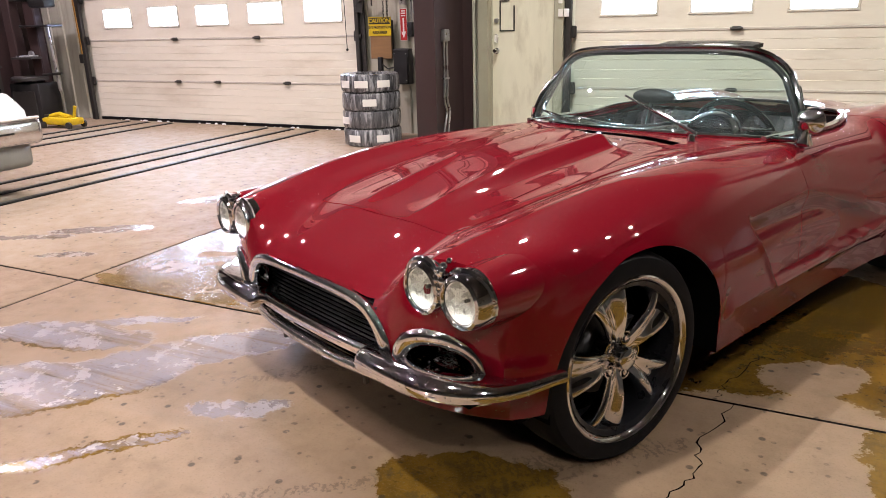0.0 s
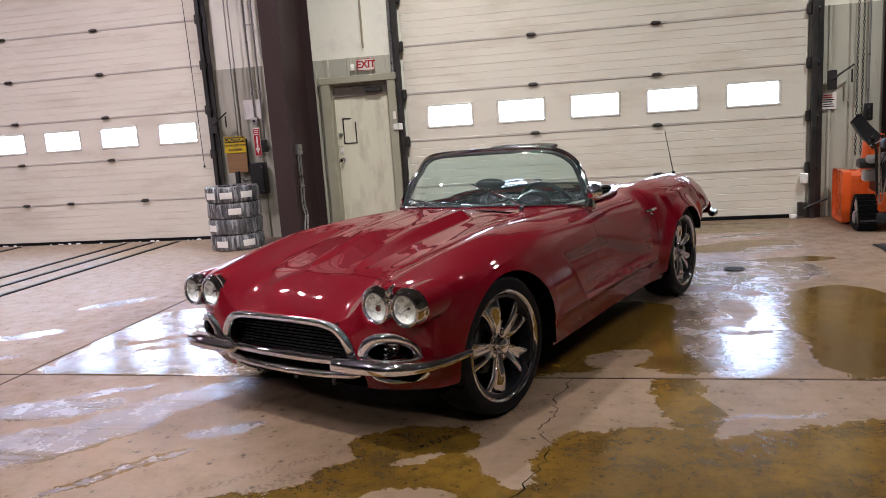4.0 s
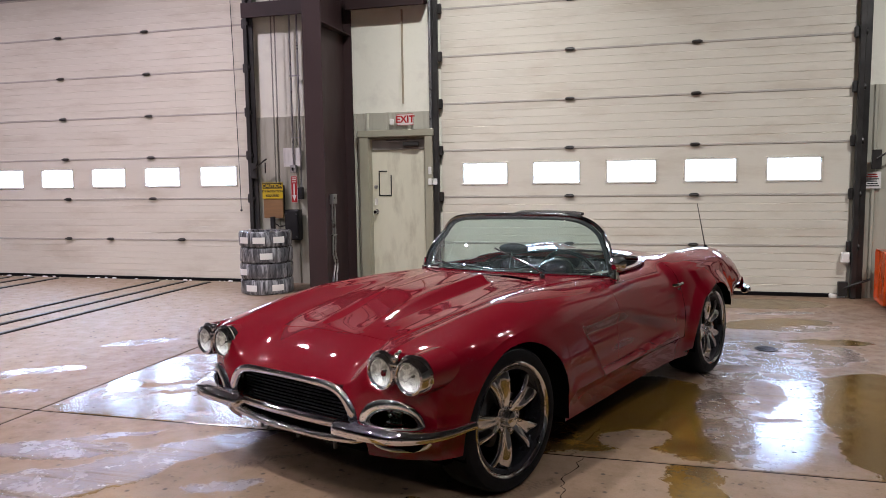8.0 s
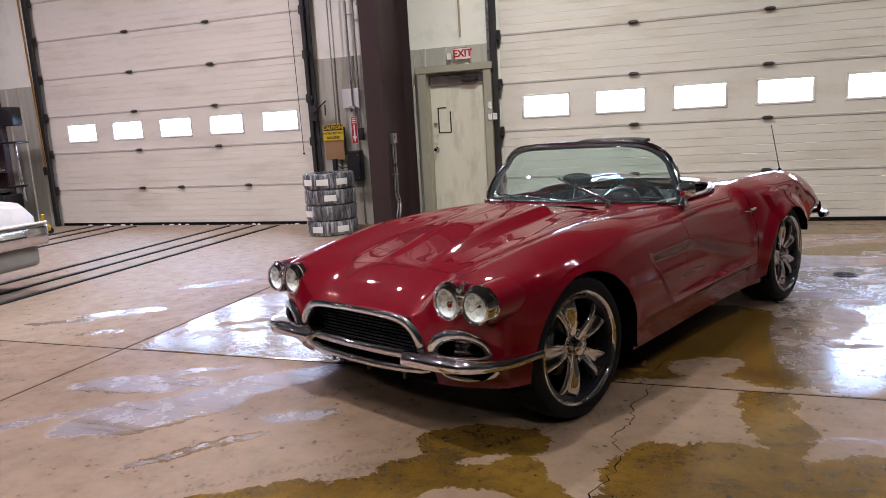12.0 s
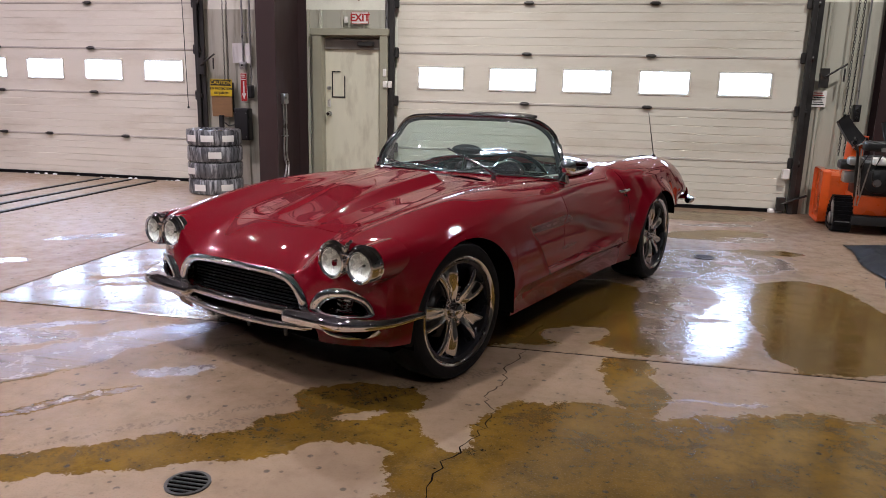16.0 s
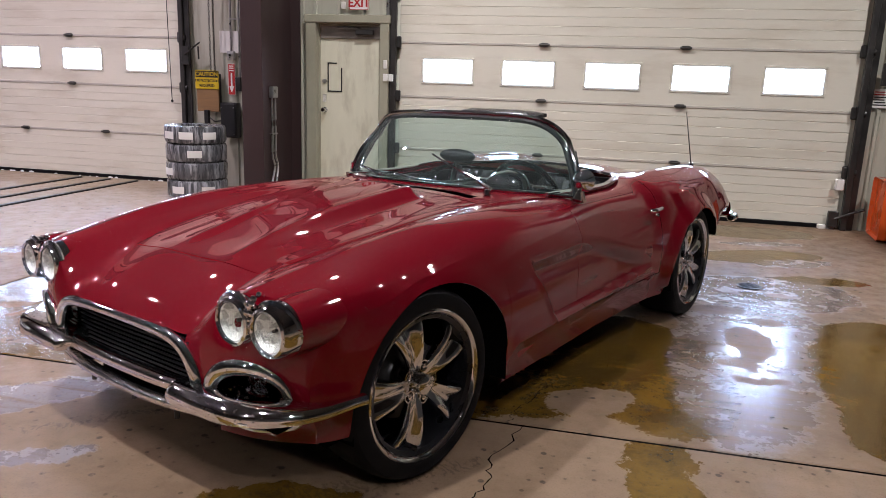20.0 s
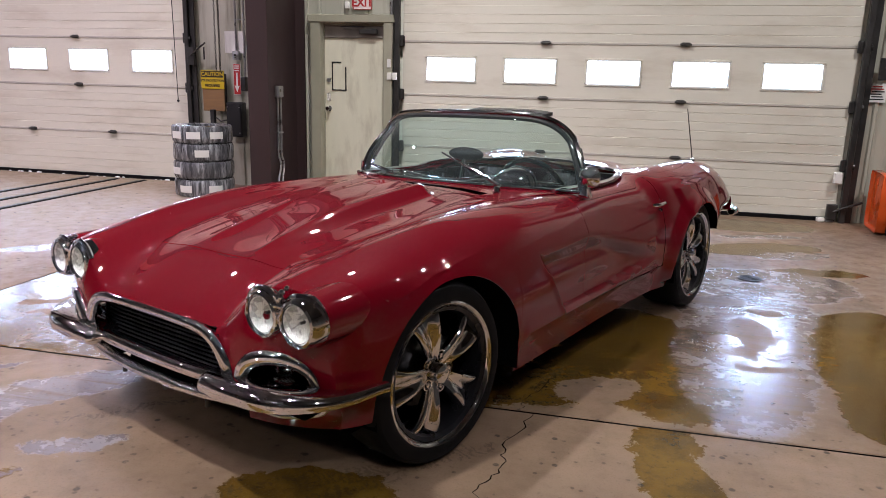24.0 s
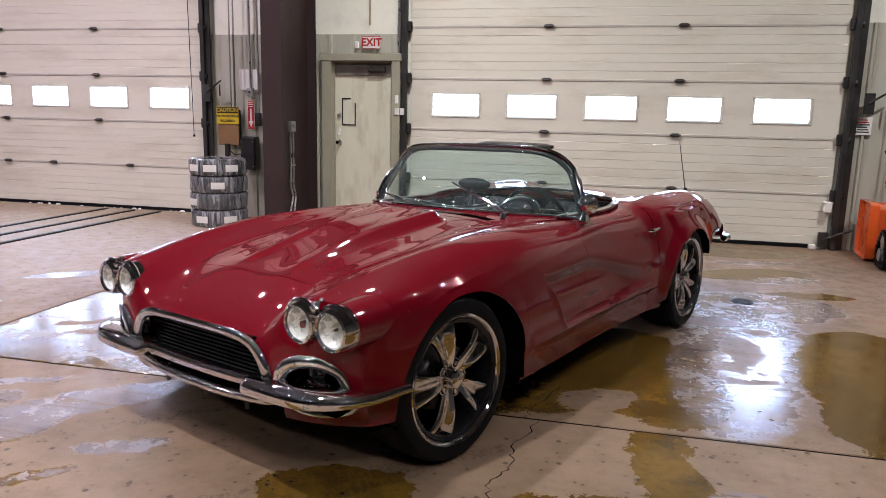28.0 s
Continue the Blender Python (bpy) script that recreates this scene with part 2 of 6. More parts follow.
def spin(profile, axis="z", n=32, centre=(0, 0, 0), bm=None, closed=False, arc=2 * math.pi, start=0.0):
    """A turned shape: profile of (radius, height) about an axis."""
    bm = bm or bmesh.new()
    full = arc > 6.28
    k = n if full else n + 1
    rows = []
    for r, h in profile:
        row = []
        for i in range(k):
            a = start + arc * i / n
            c, s = r * math.cos(a), r * math.sin(a)
            p = {"z": (c, s, h), "y": (c, h, s), "x": (h, c, s)}[axis]
            row.append(bm.verts.new((p[0] + centre[0], p[1] + centre[1], p[2] + centre[2])))
        rows.append(row)
    pairs = list(zip(rows, rows[1:])) + ([(rows[-1], rows[0])] if closed else [])
    for a, b in pairs:
        for i in range(n):
            j = (i + 1) % k
            bm.faces.new((a[i], a[j], b[j], b[i]))
    bmesh.ops.recalc_face_normals(bm, faces=bm.faces)
    return bm


def tube(points, radius, n=10, bm=None, cap=True, flat=1.0, closed=False, up=(0, 0, 1)):
    """A swept rod through points; radius may be a list; flat squashes it along its second axis."""
    bm = bm or bmesh.new()
    pts = [Vector(p) for p in points]
    rad = radius if isinstance(radius, (list, tuple)) else [radius] * len(pts)
    rows, m = [], len(pts)
    for i, p in enumerate(pts):
        a, b = pts[(i - 1) % m if closed else max(i - 1, 0)], pts[(i + 1) % m if closed else min(i + 1, m - 1)]
        d = (b - a).normalized()
        s = d.cross(Vector(up))
        if s.length < 1e-4:
            s = d.cross(Vector((1, 0, 0)))
        s.normalize()
        w = s.cross(d)
        rows.append([bm.verts.new(p + rad[i] * (math.cos(2 * math.pi * k / n) * s + flat * math.sin(2 * math.pi * k / n) * w))
                     for k in range(n)])
    for a, b in list(zip(rows, rows[1:])) + ([(rows[-1], rows[0])] if closed else []):
        for k in range(n):
            bm.faces.new((a[k], a[(k + 1) % n], b[(k + 1) % n], b[k]))
    if cap and not closed:
        bm.faces.new(rows[0])
        bm.faces.new(rows[-1])
    bmesh.ops.recalc_face_normals(bm, faces=bm.faces)
    return bm


def curve_pts(knots, n=24):
    """Smooth points through knots (Catmull-Rom)."""
    k = [Vector(p) for p in knots]
    k = [2 * k[0] - k[1]] + k + [2 * k[-1] - k[-2]]
    out = []
    segs = len(k) - 3
    for s in range(segs):
        a, b, c, d = k[s:s + 4]
        m = max(2, n // segs)
        for i in range(m + (s == segs - 1)):
            t = i / m
            out.append(0.5 * (2 * b + (c - a) * t + (2 * a - 5 * b + 4 * c - d) * t * t + (3 * b - a - 3 * c + d) * t ** 3))
    return out


def spline(xs, ys):
    """A smooth function through knots, with no overshoot."""
    xs, ys = np.array(xs, float), np.array(ys, float)
    o = np.argsort(xs)
    xs, ys = xs[o], ys[o]
    h, d = np.diff(xs), np.diff(ys) / np.diff(xs)
    m = np.zeros(len(xs))
    m[0], m[-1] = d[0], d[-1]
    for i in range(1, len(xs) - 1):
        if d[i - 1] * d[i] > 0:
            w1, w2 = 2 * h[i] + h[i - 1], h[i] + 2 * h[i - 1]
            m[i] = (w1 + w2) / (w1 / d[i - 1] + w2 / d[i])

    def f(x):
        x = min(max(x, xs[0]), xs[-1])
        i = min(max(int(np.searchsorted(xs, x)) - 1, 0), len(xs) - 2)
        t = (x - xs[i]) / h[i]
        return float((2 * t ** 3 - 3 * t ** 2 + 1) * ys[i] + (t ** 3 - 2 * t ** 2 + t) * h[i] * m[i]
                     + (-2 * t ** 3 + 3 * t ** 2) * ys[i + 1] + (t ** 3 - t ** 2) * h[i] * m[i + 1])
    return f


def smooth01(t):
    t = min(max(t, 0.0), 1.0)
    return t * t * (3 - 2 * t)


def text(name, words, size, material, m, parent, depth=0.002, bold=0.022):
    c = bpy.data.curves.new(name, "FONT")
    c.body, c.size, c.align_x, c.align_y, c.extrude, c.offset = words, size, "CENTER", "CENTER", depth, size * bold
    ob = new(name, c)
    c.materials.append(material)
    ob.parent = parent
    ob.matrix_local = m
    return ob


# ---- the building ----
PANEL = 0.61
TOP = 7 * PANEL
HALL = (-17.0, 13.0, -22.0, 0.30)
HEIGHT = 6.2


def floor_material():
    m = bpy.data.materials.new("wet_concrete")
    m.use_nodes = True
    nt = m.node_tree
    n, l = nt.nodes, nt.links
    b = n["Principled BSDF"]
    tc = n.new("ShaderNodeTexCoord")
    vec = tc.outputs["Object"]

    def noise_tex(scale, detail=6, rough=0.6, v=None):
        t = n.new("ShaderNodeTexNoise")
        t.inputs["Scale"].default_value, t.inputs["Detail"].default_value, t.inputs["Roughness"].default_value = scale, detail, rough
        l.new(v or vec, t.inputs["Vector"])
        return t

    def math_(op, a, c, clamp=False):
        t = n.new("ShaderNodeMath")
        t.operation, t.use_clamp = op, clamp
        for i, s in enumerate((a, c)):
            if s is None:
                continue
            if isinstance(s, (int, float)):
                t.inputs[i].default_value = s
            else:
                l.new(s, t.inputs[i])
        return t.outputs[0]

    def ramp(v, a, c, lo=0.0, hi=1.0):
        t = n.new("ShaderNodeMapRange")
        t.interpolation_type = "SMOOTHSTEP"
        for k, x in (("From Min", a), ("From Max", c), ("To Min", lo), ("To Max", hi)):
            t.inputs[k].default_value = x
        l.new(v, t.inputs["Value"])
        return t.outputs[0]

    def mix(f, a, c):
        t = n.new("ShaderNodeMix")
        t.data_type = "RGBA"
        l.new(f, t.inputs["Factor"])
        for k, s in (("A", a), ("B", c)):
            if isinstance(s, tuple):
                t.inputs[k].default_value = (*s, 1)
            else:
                l.new(s, t.inputs[k])
        return t.outputs["Result"]

    # ragged outlines: the ground's own coordinates, pushed about by noise
    warp = noise_tex(4.5, 10, 0.76)
    wv = n.new("ShaderNodeVectorMath")
    wv.operation = "MULTIPLY_ADD"
    l.new(warp.outputs["Color"], wv.inputs[0])
    wv.inputs[1].default_value = (0.30, 0.30, 0)
    sh = n.new("ShaderNodeVectorMath")
    sh.operation = "SUBTRACT"
    l.new(vec, sh.inputs[0])
    sh.inputs[1].default_value = (0.15, 0.15, 0)
    l.new(sh.outputs[0], wv.inputs[2])
    warped = wv.outputs[0]

    def blobs(items):
        out = None
        for x, y, rx, ry, a in items:
            mp = n.new("ShaderNodeMapping")
            mp.vector_type = "TEXTURE"
            mp.inputs["Location"].default_value = (x, y, 0)
            mp.inputs["Rotation"].default_value = (0, 0, radians(a))
            mp.inputs["Scale"].default_value = (rx, ry, 1000)
            l.new(warped, mp.inputs["Vector"])
            ln = n.new("ShaderNodeVectorMath")
            ln.operation = "LENGTH"
            l.new(mp.outputs[0], ln.inputs[0])
            v = ln.outputs["Value"]
            out = v if out is None else math_("MINIMUM", out, v)
        grit = noise_tex(26, 4, 0.7)
        out = math_("ADD", out, math_("MULTIPLY", math_("SUBTRACT", grit.outputs["Fac"], 0.5), 0.16))
        return ramp(out, 1.07, 0.94)

    sep = n.new("ShaderNodeSeparateXYZ")
    l.new(vec, sep.inputs[0])
    north = ramp(sep.outputs["Y"], JY - 0.008, JY + 0.008)
    south = math_("SUBTRACT", 1.0, north)
    east = ramp(sep.outputs["X"], JX - 0.008, JX + 0.008)
    wet = math_("MAXIMUM", math_("MULTIPLY", blobs(WET), north), math_("MULTIPLY", blobs(WET_SOUTH), south))
    dry = blobs(DRY)
    wet = math_("MULTIPLY", wet, math_("SUBTRACT", 1.0, dry))
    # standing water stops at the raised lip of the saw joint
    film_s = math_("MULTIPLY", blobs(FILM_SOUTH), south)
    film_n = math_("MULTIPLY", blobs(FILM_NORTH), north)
    # where the reflected sheen is painted: all of the south films, fainter north
    film_sheen = math_("MAXIMUM", film_s, math_("MULTIPLY", film_n, 0.45))
    film = math_("MAXIMUM", math_("MAXIMUM", film_n, film_s), math_("MULTIPLY", math_("MULTIPLY", blobs(FILM_BAY), east), north))
    film = math_("MULTIPLY", film, math_("SUBTRACT", 1.0, blobs(ISLANDS)))
    broken = noise_tex(2.1, 9, 0.68)
    film = math_("MULTIPLY", film, ramp(broken.outputs["Fac"], 0.37, 0.41))
    speck = noise_tex(55, 4, 0.65)
    film2 = math_("MULTIPLY", film, ramp(speck.outputs["Fac"], 0.22, 0.30))
    # squeegee and tyre streaks, running across the bay
    smp = n.new("ShaderNodeMapping")
    smp.inputs["Rotation"].default_value = (0, 0, radians(-40))
    smp.inputs["Scale"].default_value = (0.5, 9.0, 1.0)
    l.new(vec, smp.inputs["Vector"])
    streak = noise_tex(1.6, 6, 0.65, smp.outputs[0])
    film2 = math_("MULTIPLY", film2, ramp(streak.outputs["Fac"], 0.26, 0.34))

    n1, n2, n3 = noise_tex(0.9, 6), noise_tex(7, 7, 0.7), noise_tex(120, 2)
    conc = mix(ramp(n1.outputs["Fac"], 0.3, 0.7), (0.165, 0.108, 0.070), (0.225, 0.152, 0.101))
    conc = mix(ramp(n2.outputs["Fac"], 0.45, 0.75, 0, 0.35), conc, (0.118, 0.078, 0.045))
    conc = mix(ramp(streak.outputs["Fac"], 0.42, 0.68, 0, 0.12), conc, (0.125, 0.086, 0.054))
    haze = noise_tex(2.4, 7, 0.7)
    conc = mix(ramp(haze.outputs["Fac"], 0.55, 0.72, 0, 0.35), conc, (0.105, 0.070, 0.036))
    # the bay by the other door has dried pale
    pale = noise_tex(0.7, 7, 0.7)
    dried = math_("MULTIPLY", ramp(math_("ADD", sep.outputs["X"], math_("MULTIPLY", math_("SUBTRACT", pale.outputs["Fac"], 0.5), 1.6)), -2.2, -3.6), north)
    conc = mix(math_("MULTIPLY", dried, 0.8), conc, (0.300, 0.235, 0.172))
    ochre = mix(ramp(n1.outputs["Fac"], 0.3, 0.7), (0.085, 0.045, 0.007), (0.165, 0.092, 0.014))
    ochre = mix(ramp(n2.outputs["Fac"], 0.4, 0.7, 0, 0.75), ochre, (0.060, 0.034, 0.008))
    silt = noise_tex(3.3, 9, 0.72)
    ochre = mix(ramp(silt.outputs["Fac"], 0.46, 0.64, 0, 0.6), ochre, (0.044, 0.025, 0.007))
    fleck = noise_tex(34, 4, 0.7)
    ochre = mix(ramp(fleck.outputs["Fac"], 0.56, 0.68, 0, 0.55), ochre, (0.035, 0.02, 0.006))
    col = mix(wet, conc, ochre)
    damp = math_("MULTIPLY", math_("MULTIPLY", film, math_("SUBTRACT", 1.0, wet)), 0.6)
    col = mix(damp, col, (0.105, 0.068, 0.030))
    vor = n.new("ShaderNodeTexVoronoi")
    vor.voronoi_dimensions = "2D"
    vor.inputs["Scale"].default_value = 4.0
    l.new(vec, vor.inputs["Vector"])
    pit = math_("MULTIPLY", ramp(vor.outputs["Distance"], 0.060, 0.030), ramp(n2.outputs["Fac"], 0.42, 0.50))
    col = mix(math_("MULTIPLY", pit, 0.9), col, (0.035, 0.025, 0.016))
    v2 = n.new("ShaderNodeTexVoronoi")
    v2.voronoi_dimensions = "2D"
    v2.inputs["Scale"].default_value = 15.0
    l.new(vec, v2.inputs["Vector"])
    chip = math_("MULTIPLY", ramp(v2.outputs["Distance"], 0.16, 0.08), ramp(n2.outputs["Fac"], 0.50, 0.60))
    col = mix(math_("MULTIPLY", chip, 0.7), col, (0.045, 0.03, 0.015))
    col = mix(ramp(n3.outputs["Fac"], 0.52, 0.72, 0, 0.45), col, (0.12, 0.085, 0.05))
    # tread prints left by wet tyres
    tmp = n.new("ShaderNodeMapping")
    tmp.inputs["Rotation"].default_value = (0, 0, radians(-38))
    l.new(warped, tmp.inputs["Vector"])
    wave = n.new("ShaderNodeTexWave")
    wave.inputs["Scale"].default_value, wave.inputs["Distortion"].default_value, wave.inputs["Detail"].default_value = 9.0, 3.0, 3.0
    l.new(tmp.outputs[0], wave.inputs["Vector"])
    tread = math_("MULTIPLY", blobs(TREADS), ramp(wave.outputs["Fac"], 0.45, 0.75))
    col = mix(math_("MULTIPLY", tread, 0.5), col, (0.050, 0.032, 0.016))
    # the water films' lilac reflected sheen, painted into the colour and torn into streaks
    film_sheen = math_("MULTIPLY", film_sheen, ramp(streak.outputs["Fac"], 0.36, 0.52, 0.25, 1.0))
    film_sheen = math_("MULTIPLY", film_sheen, ramp(speck.outputs["Fac"], 0.30, 0.46, 0.2, 1.0))
    col = mix(math_("MULTIPLY", film_sheen, 0.42), col, (0.335, 0.33, 0.44))
    l.new(col, b.inputs["Base Color"])
    r_dry = ramp(n2.outputs["Fac"], 0.3, 0.7, 0.42, 0.65)
    r_wet = ramp(n2.outputs["Fac"], 0.35, 0.7, 0.09, 0.24)
    ro = n.new("ShaderNodeMix")
    l.new(wet, ro.inputs["Factor"])
    l.new(r_dry, ro.inputs["A"])
    l.new(r_wet, ro.inputs["B"])
    ro2 = n.new("ShaderNodeMix")
    l.new(film2, ro2.inputs["Factor"])
    l.new(ro.outputs["Result"], ro2.inputs["A"])
    ripple = noise_tex(4.5, 8, 0.75)
    l.new(ramp(ripple.outputs["Fac"], 0.36, 0.64, 0.13, 0.32), ro2.inputs["B"])
    l.new(ro2.outputs["Result"], b.inputs["Roughness"])
    l.new(math_("ADD", math_("ADD", 0.30, math_("MULTIPLY", wet, 0.20)), math_("MULTIPLY", film2, 1.0)), b.inputs["Specular IOR Level"])
    bp = n.new("ShaderNodeBump")
    bp.inputs["Distance"].default_value = 0.004
    l.new(math_("SUBTRACT", 0.25, math_("MULTIPLY", math_("MAXIMUM", film2, math_("MULTIPLY", wet, 0.85)), 0.21)), bp.inputs["Strength"])
    h = math_("ADD", math_("MULTIPLY", n3.outputs["Fac"], 0.25), math_("MULTIPLY", n2.outputs["Fac"], 1.0))
    l.new(h, bp.inputs["Height"])
    l.new(bp.outputs[0], b.inputs["Normal"])
    return m


# stained wet areas, dry islands in them, and standing films of water: x, y, radii, turn
JX, JY, GAP = -2.24, -5.60, 0.009
WET = [(3.08, -4.72, 0.50, 0.98, 0), (2.86, -5.25, 0.30, 0.42, 0), (3.62, -5.00, 0.62, 0.62, 0), (3.10, -4.00, 0.34, 0.44, -20), (1.75, -4.75, 0.42, 0.82, 10), (1.0, -5.0, 0.90, 0.62, 25),
       (3.12, -2.56, 0.38, 0.13, 8), (2.85, -1.78, 0.58, 0.26, 25), (2.75, -0.62, 0.85, 0.34, 5), (-1.6, -5.50, 0.60, 0.12, 0)]
WET_SOUTH = [(2.60, -6.78, 1.10, 0.66, 8), (1.81, -5.85, 0.15, 0.44, 5), (1.55, -6.56, 0.44, 0.36, 15), (3.55, -6.20, 0.75, 0.55, 15), (1.65, -7.35, 0.78, 0.60, 0),
             (2.6, -8.0, 1.4, 0.70, 0), (1.10, -6.98, 0.26, 0.24, 0), (0.60, -6.44, 0.31, 0.18, 10), (0.55, -6.72, 0.36, 0.17, 18), (0.30, -6.94, 0.32, 0.12, 30),
             (-0.06, -7.10, 0.52, 0.12, 27), (-0.55, -7.36, 0.42, 0.11, 27), (-1.60, -6.18, 0.38, 0.12, 15), (-1.16, -6.50, 0.42, 0.20, 42), (-0.68, -6.80, 0.32, 0.05, 48),
             (0.88, -6.76, 0.20, 0.14, 0)]
DRY = [(1.30, -5.88, 0.34, 0.36, 0), (1.00, -6.50, 0.12, 0.30, 10), (1.52, -5.27, 0.22, 0.14, 35), (0.63, -6.60, 0.12, 0.03, 30), (0.62, -7.12, 0.24, 0.09, 10),
       (2.26, -5.86, 0.36, 0.20, 0), (2.76, -5.75, 0.36, 0.16, 8), (3.22, -5.60, 0.30, 0.10, 0), (3.25, -6.05, 0.16, 0.05, -25), (1.36, -6.24, 0.14, 0.05, 10)]
FILM_BAY = [(-1.58, -5.20, 0.66, 0.42, 0), (-1.80, -4.72, 0.50, 0.50, -20), (-1.15, -5.46, 0.75, 0.17, 0), (-1.98, -4.30, 0.24, 0.34, -15)]
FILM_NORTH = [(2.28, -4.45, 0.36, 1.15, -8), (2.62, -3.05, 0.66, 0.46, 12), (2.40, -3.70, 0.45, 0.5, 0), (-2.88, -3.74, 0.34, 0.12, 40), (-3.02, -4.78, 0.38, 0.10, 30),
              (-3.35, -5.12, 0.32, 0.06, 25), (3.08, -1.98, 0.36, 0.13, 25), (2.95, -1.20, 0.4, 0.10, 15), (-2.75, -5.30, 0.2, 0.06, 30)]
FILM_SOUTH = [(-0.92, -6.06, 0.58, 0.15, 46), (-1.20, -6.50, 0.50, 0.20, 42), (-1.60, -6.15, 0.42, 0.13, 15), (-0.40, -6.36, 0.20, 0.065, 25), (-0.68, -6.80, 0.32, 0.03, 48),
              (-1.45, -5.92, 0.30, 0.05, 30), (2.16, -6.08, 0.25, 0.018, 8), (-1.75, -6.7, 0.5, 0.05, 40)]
TREADS = [(0.18, -6.80, 0.90, 0.035, 38), (0.10, -6.68, 0.86, 0.025, 38), (-1.05, -6.22, 0.62, 0.035, 46), (0.83, -6.17, 0.40, 0.06, 38), (-0.25, -5.95, 0.5, 0.02, 38)]
ISLANDS = [(2.36, -4.20, 0.13, 0.26, 0), (2.24, -3.60, 0.20, 0.10, 10), (2.52, -3.80, 0.10, 0.10, 0), (2.30, -4.78, 0.16, 0.05, 0), (-1.70, -4.85, 0.30, 0.06, 30), (-1.60, -5.05, 0.16, 0.04, 20), (2.75, -3.10, 0.12, 0.05, 0)]
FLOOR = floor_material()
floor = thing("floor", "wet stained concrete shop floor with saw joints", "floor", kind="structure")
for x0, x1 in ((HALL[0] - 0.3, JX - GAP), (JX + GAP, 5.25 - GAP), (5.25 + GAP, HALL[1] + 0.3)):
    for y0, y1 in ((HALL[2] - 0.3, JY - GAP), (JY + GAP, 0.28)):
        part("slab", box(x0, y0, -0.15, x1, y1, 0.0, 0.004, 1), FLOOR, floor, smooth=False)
part("joint_bed", box(HALL[0] - 0.3, HALL[2] - 0.3, -0.16, HALL[1] + 0.3, 0.28, -0.004), DARK, floor, smooth=False)
tagged(obj("ground", box(-60, 0.29, -0.3, 60, 60, -0.03), mat("snowy_yard", (0.7, 0.71, 0.73), 0.8)), "pale snowy yard outside", "ground", kind="structure")
bd = obj("backdrop", box(-40, 6.0, -0.03, 40, 6.1, 14), DAYLIGHT, smooth=False)
tagged(bd, "bright overcast daylight outside the doors", "backdrop", kind="structure")

# the long wall, in pieces round its openings
wall = thing("wall_north", "insulated steel wall with cream liner between the doors", "wall", kind="structure")
MX0, MX1, MZ = -2.045, -1.155, 2.06


def wall_piece(name, x0, x1, z0, z1, material, y0=0.0, y1=0.25):
    return part(name, box(x0, y0, z0, x1, y1, z1), material, wall, smooth=False)


for a, b_, z0, z1 in ((HALL[0], -8.83, 0, HEIGHT), (-8.83, -3.84, TOP, HEIGHT), (-3.84, MX0, 0, HEIGHT), (MX0, MX1, MZ, HEIGHT),
                      (MX1, -0.99, 0, HEIGHT), (-0.99, 3.91, TOP, HEIGHT), (3.91, HALL[1], 0, HEIGHT)):
    # above the doors the duller colour stands in for the wall being unlit
    wall_piece("wall_panel", a, b_, z0, z1, FAR_WALL if z0 == TOP else WHITE_WALL, 0.03)
for name, args in (("wall_south", (HALL[0], HALL[2] - 0.2, 0, HALL[1], HALL[2], HEIGHT)),
                   ("wall_west", (HALL[0] - 0.2, HALL[2], 0, HALL[0], 0.28, HEIGHT)),
                   ("wall_east", (HALL[1], HALL[2], 0, HALL[1] + 0.2, 0.28, HEIGHT))):
    tagged(obj(name, box(*args), FAR_WALL, smooth=False), "plain dull shop wall", "wall", kind="structure")
# unseen ceiling closes the hall; its near-black colour dims what the paint reflects
tagged(obj("ceiling", box(HALL[0] - 0.2, HALL[2] - 0.2, HEIGHT, HALL[1] + 0.2, 0.28, HEIGHT + 0.15), CEIL, smooth=False), "plain near-black ceiling, out of view", "ceiling", kind="structure")


def ribbed(x0, x1, z0, z1, y=-0.012, pitch=0.30, rib=0.035, depth=0.022):
    """A sheet of ribbed liner, with trapezoid ribs standing proud."""
    bm = bmesh.new()
    prof = [(x0, y)]
    x = x0 + 0.06
    while x < x1 - rib * 2:
        prof += [(x, y), (x + rib * 0.35, y - depth), (x + rib * 1.15, y - depth), (x + rib * 1.5, y)]
        x += pitch
    prof += [(x1, y), (x1, y + 0.04), (x0, y + 0.04)]
    lo = [bm.verts.new((p[0], p[1], z0)) for p in prof]
    hi = [bm.verts.new((p[0], p[1], z1)) for p in prof]
    for i in range(len(prof)):
        j = (i + 1) % len(prof)
        bm.faces.new((lo[i], lo[j], hi[j], hi[i]))
    bm.faces.new(lo[::-1])
    bm.faces.new(hi)
    return bm


LINER_TOP = 2.36
for x0, x1, z0 in ((-3.80, MX0 - 0.085, 0.0), (MX0 - 0.085, MX1 + 0.05, MZ + 0.065), (MX1 + 0.062, -1.07, 0.0), (4.06, HALL[1], 0.0), (HALL[0], -8.95, 0.0)):
    part("liner_sheet", ribbed(x0, x1, z0, LINER_TOP + (0.1 if x0 > 4 else 0), 0.012), LINER, wall, "grey-green ribbed metal liner", smooth=False)


